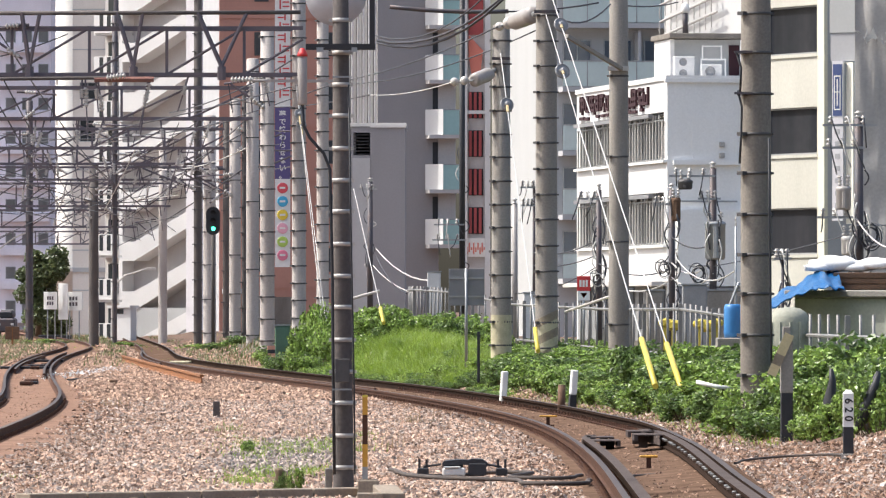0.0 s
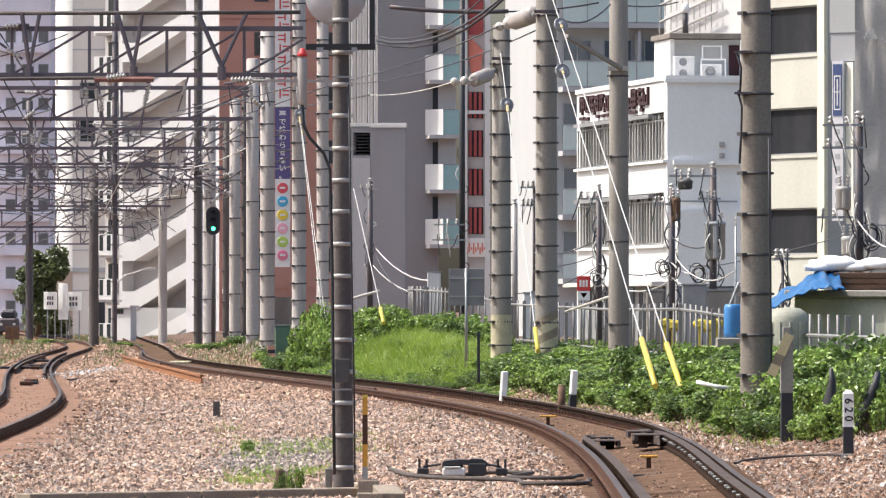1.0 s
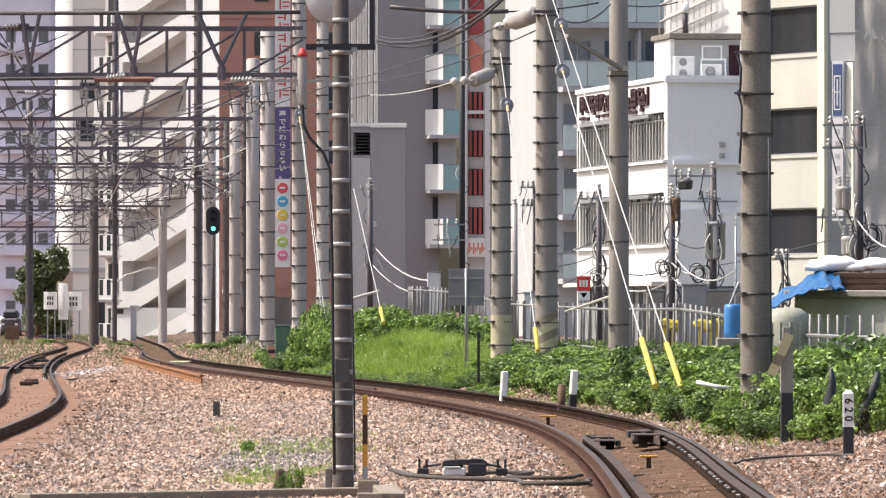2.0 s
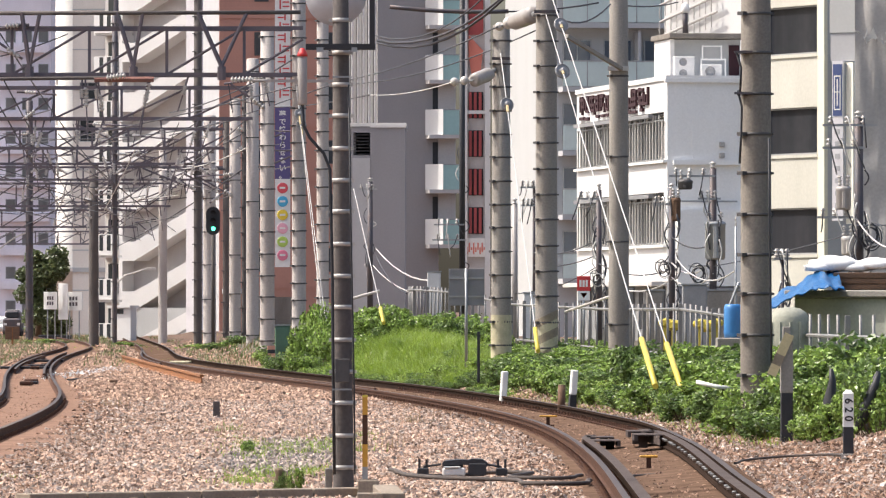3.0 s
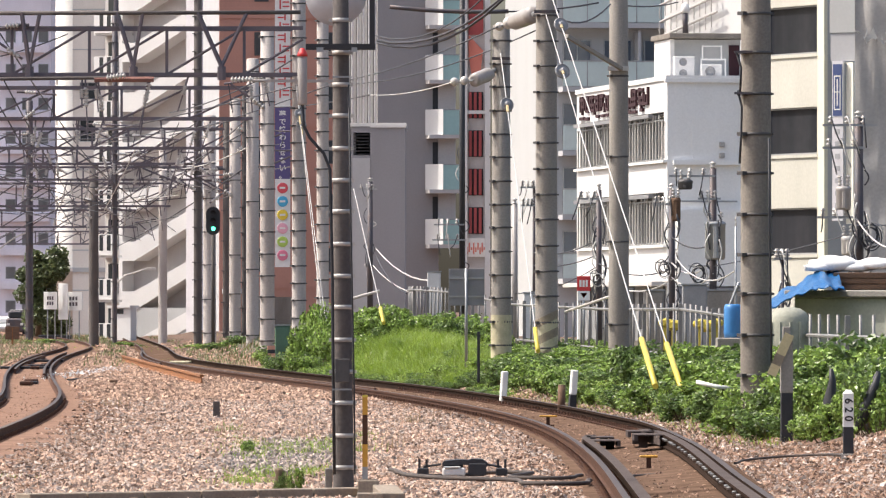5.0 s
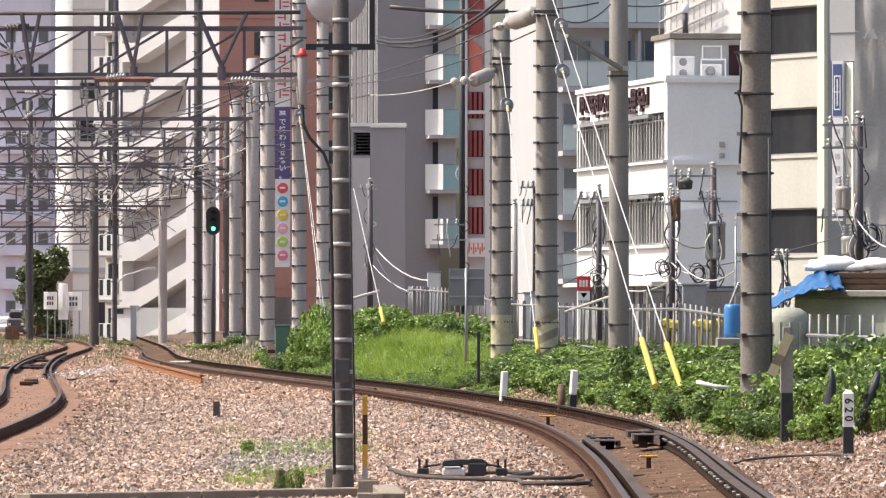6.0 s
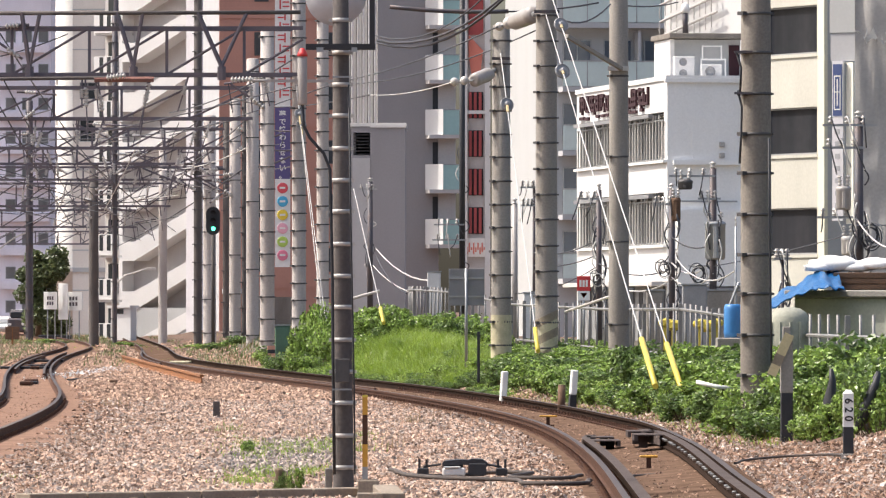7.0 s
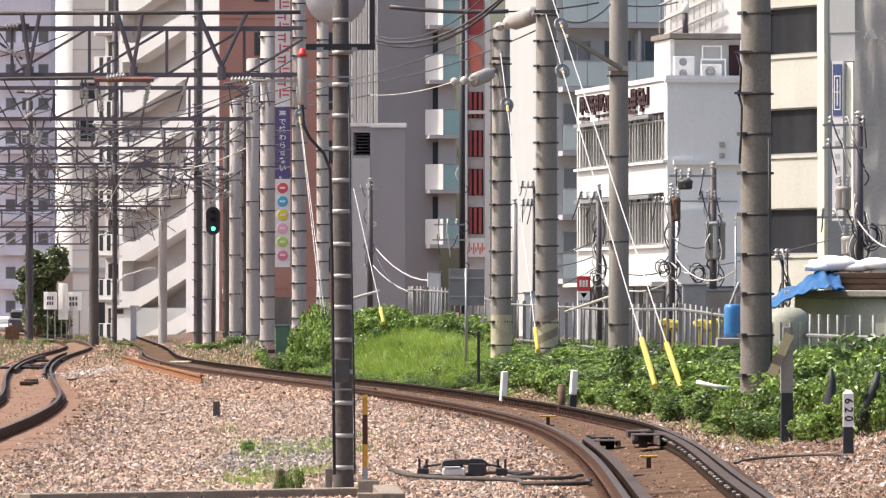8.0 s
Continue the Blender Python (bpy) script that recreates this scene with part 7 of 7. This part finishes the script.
# long wires
for a, b, sag, r, mt in (
        ((0.199, 149, 6.632), (-2.049, 190, 7.668), 0.1, 0.012, "wire_light"), ((-2.049, 190, 7.668), (-6.562, 250, 9.124), 0.1, 0.02, "wire"),
        ((1.188, 148, 7.811), (-2.923, 190, 8.033), 0.15, 0.018, "wire"), ((-2.923, 190, 8.033), (-12.138, 300, 9.375), 0.1, 0.02, "wire"),
        ((2.143, 144, 7.643), (-3.076, 200, 8.288), 0.3, 0.016, "wire"), ((1.17, 140, 8.037), (-1.455, 150, 7.594), 0.35, 0.028, "wire"), ((1.299, 140, 8.096), (-1.455, 150, 7.544), 0.45, 0.028, "wire"),
        ((0.889, 140, 8.131), (-1.555, 150, 7.719), 0.4, 0.016, "wire"), ((3.461, 150, 8.434), (0.451, 150, 8.271), 0.1, 0.02, "wire"), ((3.712, 150, 8.397), (2.436, 145, 7.903), 0.25, 0.02, "wire"),
        ((3.835, 155, 8.649), (6.955, 200, 10.729), 0.1, 0.02, "wire"), ((-1.179, 150, 8.346), (1.455, 150, 8.246), 0.05, 0.05, "steel_dark"), ((-4.08, 200, 9.258), (-12.138, 300, 10.378), 0.3, 0.025, "wire"),
        ((-4.247, 200, 8.288), (-18.351, 280, 8.341), 0.2, 0.02, "wire"), ((-6.431, 245, 8.769), (-19.662, 300, 9.375), 0.5, 0.022, "wire"), ((-7.765, 270, 8.823), (-25.42, 420, 6.164), 0.3, 0.025, "wire"),
        ((-6.226, 245, 9.383), (-21.207, 420, 6.164), 0.3, 0.025, "wire"), ((-7.99, 270, 7.243), (-21.481, 440, 5.646), 0.2, 0.028, "wire"), ((-19.662, 300, 7.87), (-14.747, 350, 8.037), 0.4, 0.022, "wire"),
        ((-13.108, 200, 9.793), (-17.087, 350, 8.037), 0.3, 0.022, "wire"), ((-14.419, 220, 9.324), (-21.909, 420, 6.867), 0.3, 0.025, "wire"), ((-15.73, 240, 8.823), (-23.321, 440, 6.014), 0.2, 0.025, "wire"),
        ((-13.215, 320, 9.625), (-27.527, 420, 6.164), 0.3, 0.026, "wire"), ((-10.634, 300, 10.127), (-23.207, 400, 7.953), 0.2, 0.026, "wire"), ((-22.939, 350, 7.744), (-13.284, 350, 7.452), 0.4, 0.024, "wire"),
        ((-24.906, 380, 7.159), (-15.77, 360, 7.77), 0.3, 0.024, "wire"), ((-18.157, 300, 9.124), (-11.61, 320, 8.288), 0.3, 0.022, "wire"), ((-13.483, 320, 8.288), (-7.535, 262, 7.952), 0.3, 0.024, "wire_light"),
        ((-2.984, 300, 4.359), (-0.094, 280, 2.887), 0.5, 0.03, "wire_light"), ((-3.11, 300, 3.606), (-1.024, 250, 2.227), 0.2, 0.025, "wire_light"), ((-2.984, 300, 4.058), (-1.338, 250, 2.227), 0.3, 0.025, "wire"),
        ((9.68, 158, 3.43), (7.273, 182, 2.79), 0.05, 0.014, "wire"), ((2.826, 210, 3.004), (4.338, 188, 3.172), 0.15, 0.02, "wire"), ((2.123, 200, 2.102), (4.338, 188, 2.857), 0.2, 0.016, "wire"),
        ((-26.216, 400, 5.278), (-24.21, 400, 6.281), -0.2, 0.05, "porcelain"), ((3.07, 170, 1.572), (3.9, 155, 1.95), 0.0, 0.035, "porcelain"),
        ((-3.3, 215, 1.87), (-2.013, 215, 2.229), 0.0, 0.05, "porcelain"), ((-3.3, 215, 0.2), (-3.3, 215, 1.9), 0.0, 0.05, "porcelain"), ((-13.108, 200, 9.124), (-11.102, 200, 9.793), 0.05, 0.018, "wire"), ((6.185, 180, 3.03), (6.47, 150, 2.478), 0.4, 0.018, "wire_light"),
        ((9.66, 157.95, 3.75), (9.831, 150, 3.004), 0.1, 0.02, "wire_light"), ((5.499, 130, 1.654), (5.695, 130, 2.143), 0.0, 0.03, "galv")):
    wire(a, b, sag, r, mt, "pale sagging cable between roadside poles" if mt in ("wire_light", "porcelain", "galv") else "thin dark overhead line wire")


# cantilevers and insulators crowding the far poles
def cantilever(x, y, z, reach, flip, k):
    t = thing("cantilever_arm", "steel cantilever arm with pale ribbed insulators", "catenary fitting", pose(x, y, z), "cantilever arms")
    s = -1 if flip else 1
    bar(t, "top_tube", (0, 0, 0.75), (s * reach, 0, 0.55 + 0.1 * (k % 3)), 0.035, "steel_truss")
    bar(t, "stay_tube", (0, 0, -0.25), (s * reach * 0.85, 0, 0.55), 0.04, "steel_truss")
    ribbed(t, (s * 0.1, -0.05, -0.2), (s * 0.45, -0.05, 0.07), 0.09, 4)
    ribbed(t, (s * 0.1, -0.05, 0.75), (s * 0.5, -0.05, 0.72), 0.09, 4)
    bar(t, "registration_arm", (s * reach * 0.8, 0, 0.1), (s * reach * 0.1, 0, -0.15), 0.022, "porcelain_grey")
    bar(t, "dropper", (s * reach * 0.9, 0, 0.55), (s * reach * 0.8, 0, -0.35), 0.018, "wire")
    bar(t, "clamp", (-0.2, 0, 0.75), (0.2, 0, 0.75), 0.05, "steel_dark")


g3 = np.random.default_rng(12)
for i, (x, y, z) in enumerate(((-5.512, 212, 8.157), (-8.768, 285, 8.509), (-10.358, 300, 7.87), (-10.358, 300, 6.616), (-11.175, 308, 7.265), (-11.175, 308, 9.582), (-14.513, 350, 9.207), (-14.513, 350, 7.744), (-16.028, 330, 10.152), (-16.028, 330, 8.497), (-16.028, 330, 6.566), (-17.566, 340, 7.853), (-17.566, 340, 6.432), (-24.478, 400, 9.96), (-24.478, 400, 11.297), (-24.478, 400, 8.288), (-8.768, 285, 6.603), (-7.945, 270, 7.243), (-12.439, 200, 9.291), (-15.238, 245, 8.769), (-19.428, 350, 8.915), (-17.281, 380, 7.953), (-11.386, 300, 7.368), (-23.665, 420, 7.569), (-18.047, 420, 6.516), (-15.65, 300, 9.124), (-9.881, 300, 7.117), (-13.894, 300, 8.622))):
    cantilever(x, y - 0.15, z, g3.uniform(1.0, 2.4), i % 2 == 0, i)


# roadside power poles with transformers and looped leads
def power_pole(x, y, z1, r, label, arms, cans, loops, seed, mt="steel_dark"):
    t = thing("power_pole", label, "power pole", pose(x, y, 0), "roadside power poles")
    z0 = 0.3
    bm = bmesh.new()
    tube(bm, (0, 0, z0), (0, 0, z1), r, r * 0.85, 12)
    part("shaft", bm, MAT[mt], t)
    g = np.random.default_rng(seed)
    for a0, a1, z in arms:
        bar(t, "crossarm", (a0, -r - 0.03, z), (a1, -r - 0.03, z), 0.04, "galv", 4)
        for q in range(3):
            u = a0 + (a1 - a0) * (0.15 + 0.3 * q)
            ribbed(t, (u, -r - 0.03, z + 0.03), (u, -r - 0.03, z + 0.22), 0.07, 2)
            ls = bmesh.new()
            dx, dz = g.uniform(-0.3, 0.3), g.uniform(-0.9, -0.45)
            pts = [Vector((u + dx * s, -r - 0.08 - 0.1 * math.sin(s * 3.14), z + 0.2 + dz * s * s - 0.25 * math.sin(s * 3.14))) for s in [i / 8 for i in range(9)]]
            pipe(ls, pts, 0.018, 5)
            part("lead", ls, MAT["wire_light" if q % 2 else "wire"], t)
    for cx, zt, zb, cw, cm in cans:
        bm = bmesh.new()
        R = cw / 2
        lathe(bm, [(R * 0.85, zb), (R, zb + 0.05), (R, zt - 0.12), (R * 1.06, zt - 0.1), (R * 1.06, zt - 0.05), (R * 0.8, zt)], 18, (cx, -r - R * 0.7, 0))
        can = part("transformer", bm, MAT[cm], t, "grey can transformer")
        ribbed(can, (cx - R * 0.5, -r - R, zt), (cx - R * 0.6, -r - R, zt + 0.25), 0.06, 3)
        ribbed(can, (cx + R * 0.5, -r - R, zt), (cx + R * 0.6, -r - R, zt + 0.25), 0.06, 3)
        bar(can, "fin", (cx, -r - R * 1.75, zb + 0.05), (cx, -r - R * 1.75, zt - 0.15), R * 0.28, cm, 6)
    for q in range(loops):
        c0 = g.uniform(0.15, 0.8)
        zz = z0 + (z1 - z0) * c0
        if zz < 1.2:
            zz = 1.4 + g.uniform(0, 0.5)
        w, h = g.uniform(0.02, 0.15), g.uniform(0.2, 0.8)
        s = g.choice((-1, 1))
        ls = bmesh.new()
        pts = [Vector((s * (r + w * math.sin(a * math.pi)), -r * 0.5 - 0.05 * q, zz + h * (a - 0.5))) for a in [i / 8 for i in range(9)]]
        pipe(ls, pts, 0.02, 5)
        part("lead", ls, MAT["wire" if q % 3 else "wire_light"], t)
    ribbed(t, (0, 0, z1), (0, 0, z1 + 0.18), r * 0.9, 2)


power_pole(7.273, 182, 5.434, 0.11, "dark roadside pole with a grey can transformer", ((-1.187, 0.046, 5.221), (-0.411, 0.198, 4.613), ), ((0.046, 4.004, 2.969, 0.548, "galv"), (-0.761, 5.13, 4.856, 0.396, "band_dark"), ), 26, 1)
power_pole(6.264, 185, 4.91, 0.10, "dark roadside pole hung with looped cables", ((-0.526, 0.108, 4.508), ), ((0.108, 4.693, 4.044, 0.247, "wood"), ), 24, 2)
power_pole(4.338, 188, 4.963, 0.09, "thin dark roadside pole with insulators", ((-0.597, 0.031, 4.712), ), (), 18, 3)
power_pole(9.721, 158, 6.091, 0.12, "dark roadside pole with crossarms and pale transformers", ((-0.859, 0.423, 5.932), (-0.859, 0.132, 5.404), (-0.991, -0.066, 3.779), ), ((-0.37, 4.506, 3.951, 0.343, "porcelain_grey"), (-0.277, 3.344, 2.894, 0.291, "porcelain"), ), 26, 4)
power_pole(-3.235, 300, 7.318, 0.14, "dark pole with looped leads beside the annex", ((-0.502, 0.326, 6.992), ), (), 8, 5)
power_pole(0.711, 250, 13.722, 0.12, "tall black pole in front of the apartment tower", ((-1.045, 0.084, 4.777), (-1.108, 0.146, 4.212), ), (), 8, 6, "black")
power_pole(2.123, 200, 4.743, 0.10, "plain slim grey pole behind the fence", (), (), 0, 7, "porcelain_grey")
power_pole(2.826, 210, 5.462, 0.05, "slim service pole with a small insulator frame", ((-0.439, 0.088, 5.427), (-0.404, 0.053, 4.865), ), (), 4, 8)
power_pole(6.063, 140, 3.356, 0.025, "thin grey steel stake pole", (), (), 0, 9, "galv")
power_pole(7.536, 150, 2.791, 0.04, "low service pole with a coil of cable", ((-0.188, 0.188, 2.754), ), (), 8, 10)


def cable_coil(x, y, z, r, n, label):
    t = thing("cable_coil", label, "cable", pose(x, y, z, 0, 0, 15), "cable coils")
    for k in range(n):
        bm = bmesh.new()
        rr, dx, dz = r * (0.75 + 0.12 * (k % 4)), 0.05 * math.sin(k * 2.3), 0.05 * math.cos(k * 3.1)
        pipe(bm, [(dx + rr * math.cos(a), -0.03 * k, dz + rr * 1.15 * math.sin(a)) for a in [i * math.tau / 18 for i in range(19)]], 0.014, 5)
        part("turn", bm, MAT["wire" if k % 3 else "wire_light"], t)
    bar(t, "hanger", (-r * 1.3, 0.0, r), (r * 1.9, 0.05, r), 0.02, "galv")
    return t


cable_coil(9.95, 157.9, 3.35, 0.24, 8, "hanging coils of dark cable on the roadside pole")
cable_coil(6.0, 184.85, 2.75, 0.17, 5, "hanging coils of cable on the looped pole")
cable_coil(4.25, 187.88, 2.5, 0.14, 4, "hanging coils of cable on the thin roadside pole")
cable_coil(6.85, 181.85, 2.6, 0.2, 6, "hanging coils of cable under the can transformer")
for a, b, sag in (((4.338, 187.9, 2.9), (6.264, 184.9, 2.75), 0.25), ((4.338, 187.9, 2.6), (6.264, 184.9, 2.45), 0.4), ((6.264, 184.9, 2.9), (7.273, 181.9, 3.0), 0.35), ((6.264, 184.9, 2.5), (7.273, 181.9, 2.6), 0.3), ((6.264, 184.9, 3.6), (7.273, 181.9, 3.4), 0.2), ((2.826, 209.9, 3.4), (4.338, 187.9, 3.6), 0.2)):
    wire(a, b, sag, 0.02, "wire" if sag < 0.3 else "wire_light", "sagging service cable between roadside poles")


# equipment huts and low clutter behind the fence
for x, y, z1, w, mt, lab in ((6.525, 175, 2.258, 0.644, "steel_grey2", "grey equipment cabinet behind the fence"), (5.595, 178, 2.121, 0.446, "concrete", "low concrete wall panel behind the fence"), (4.86, 190, 2.204, 0.953, "concrete", "low concrete yard wall"), (2.478, 190, 2.077, 0.413, "white_ish", "pale cabinet behind the fence"), (-0.308, 230, 2.907, 0.461, "white_ish", "white cabinet beside the dark pole"), (7.464, 180, 2.127, 0.903, "concrete", "low concrete yard wall"), (-4.511, 190, 1.171, 0.413, "green_box", "green and dark equipment cabinet by the bush")):
    cb = thing("equipment_cabinet", lab, "cabinet", pose(x, y, 0), "lineside cabinets")
    z0 = 0.1
    add(cb, "body", MAT[mt], [(-w / 2, w / 2, 0, 0.5, z0, z1)], bev=0.015)
    add(cb, "lid", MAT["galv"], [(-w / 2 - 0.03, w / 2 + 0.03, -0.03, 0.53, z1 + 0.002, z1 + 0.04)])
    add(cb, "door", MAT[mt], [(-w / 2 + 0.04, w / 2 - 0.04, -0.02, -0.002, z0 + 0.4, z1 - 0.06)])
sb2 = thing("striped_barrier", "small black and orange striped barrier board leaning by the pole", "barrier", pose(-4.916, 196, 0.02, -12, 0, 20))
for k in range(5):
    add(sb2, "stripe", MAT["black" if k % 2 else "salmonish"], [(-0.14, 0.14, 0, 0.03, k * 0.115, k * 0.115 + 0.113)])
add(sb2, "strut", MAT["white"], [(0.2, 0.26, -0.02, 0.03, 0, 0.6)])


# the far moving car
far_car = thing("car", "small dark van with pale roof creeping along behind the tracks", "car", pose(-29.74, 462, -0.16))
bm = bmesh.new()
bx(bm, -0.62, 0.62, -1.5, 1.5, 0.28, 1.25, 0.12)
bx(bm, -0.5, 0.5, -1.2, 1.45, 1.2, 1.78, 0.16)
part("body", bm, MAT["steel_dark"], far_car)
bm = bmesh.new()
bx(bm, -0.42, 0.42, -1.25, -1.2, 1.3, 1.66, 0.02)
part("windscreen", bm, MAT["glass"], far_car)
bm = bmesh.new()
bx(bm, -0.4, 0.4, -1.0, 1.3, 1.78, 1.82, 0.015)
part("roof_panel", bm, MAT["white"], far_car, "pale roof panel")
for s in (-0.45, 0.45):
    bm = bmesh.new()
    bx(bm, s - 0.1, s + 0.1, -1.53, -1.5, 0.75, 0.9, 0.01)
    part("headlight", bm, MAT["white_ish"], far_car)
    for yy in (-0.95, 0.95):
        bm = bmesh.new()
        lathe(bm, [(0.28, -0.08), (0.28, 0.08)], 14, (s * 1.25, yy, 0.28), (1, 0, 0))
        part("wheel", bm, MAT["black"], far_car)


# more gantries and wires stacked up along the straight beyond the bend
gantry("distant lattice gantry over the far straight", 270, -19.05, -8.768, 8.101, 8.868, 1.445, 0.05, 0.7)
gantry("distant lattice gantry over the far straight", 330, -23.284, -10.392, 8, 8.607, 1.379, 0.045, 0.2)
gantry("distant lattice gantry over the far straight", 400, -28.223, -18.191, 6.549, 7.552, 1.605, 0.05, 0.5)
gantry("distant lattice gantry over the far straight", 440, -31.045, -20.562, 5.94, 6.75, 1.471, 0.05, 0.1)
for k in range(18):
    ya, yb = g3.uniform(230, 330), g3.uniform(330, 440)
    ax, bxx = g3.uniform(-24.0, -9.0), g3.uniform(-27.0, -14.0)
    za, zb = g3.uniform(5.4, 9.4), g3.uniform(5.0, 8.4)
    wire((ax, ya, za), (bxx, yb, zb), g3.uniform(0.05, 0.5), g3.uniform(0.014, 0.026), "wire" if k % 5 else "wire_light", "thin overhead wire along the far tracks")
for k in range(54):
    y, zl, xr = ((199.4, 8.572, -4.4), (244.4, 8.543, -7.2), (269.4, 8.078, -9.0), (299.4, 8.096, -10.6), (329.4, 7.973, -11.8), (349.4, 6.984, -14.6))[k % 6]
    x = g3.uniform(-0.064 * y, xr)
    w, up = g3.uniform(0.25, 0.6), g3.uniform(0.15, 0.6)
    t = thing("line_insulator", "short pale ribbed insulator hanging under a gantry", "insulator", pose(x, y + 0.6, zl, 0, g3.uniform(-18, 18), 0), "line insulators")
    bar(t, "rod", (0, 0, 0.02), (0, 0, -up), 0.03, "steel_truss")
    ribbed(t, (0, 0, -up - w), (0, 0, -up), 0.085, 5)
    bar(t, "rod", (0, 0, -up - w), (0, 0, -up - w - g3.uniform(0.3, 1.0)), 0.022, "steel_truss")


# cables clipped to the thick near pole
pc = thing("pole_cables", "dark cables and clips running down the thick pole", "cable", None)
for run in (((4.57, 94.75, 4.016), (4.578, 94.75, 2.788), (4.594, 94.75, 1.521), (4.61, 94.75, 0.57)), ((4.133, 94.72, 4.688), (4.189, 94.72, 4.451), (4.181, 94.72, 4.094), (4.157, 94.72, 3.659)), ((4.109, 94.7, 5.226), (4.18, 94.7, 5.004), (4.164, 94.7, 4.648))):
    bm = bmesh.new()
    pipe(bm, run, 0.016, 6)
    part("cable", bm, MAT["black"], pc)
for z in (5.226, 4.648):
    add(pc, "bracket", MAT["steel_dark"], [(4.085, 4.338, 94.66, 94.78, z - 0.015, z + 0.015)])


# ---- the one thing that moves ----
def motions():
    walk(far_car, [(0.0, pose(-29.80, 462, -0.16)), (2.0, pose(-29.52, 462, -0.16)), (4.0, pose(-29.24, 462, -0.16)), (6.0, pose(-29.10, 462, -0.16)), (8.0, pose(-29.02, 462, -0.16))])


motions()
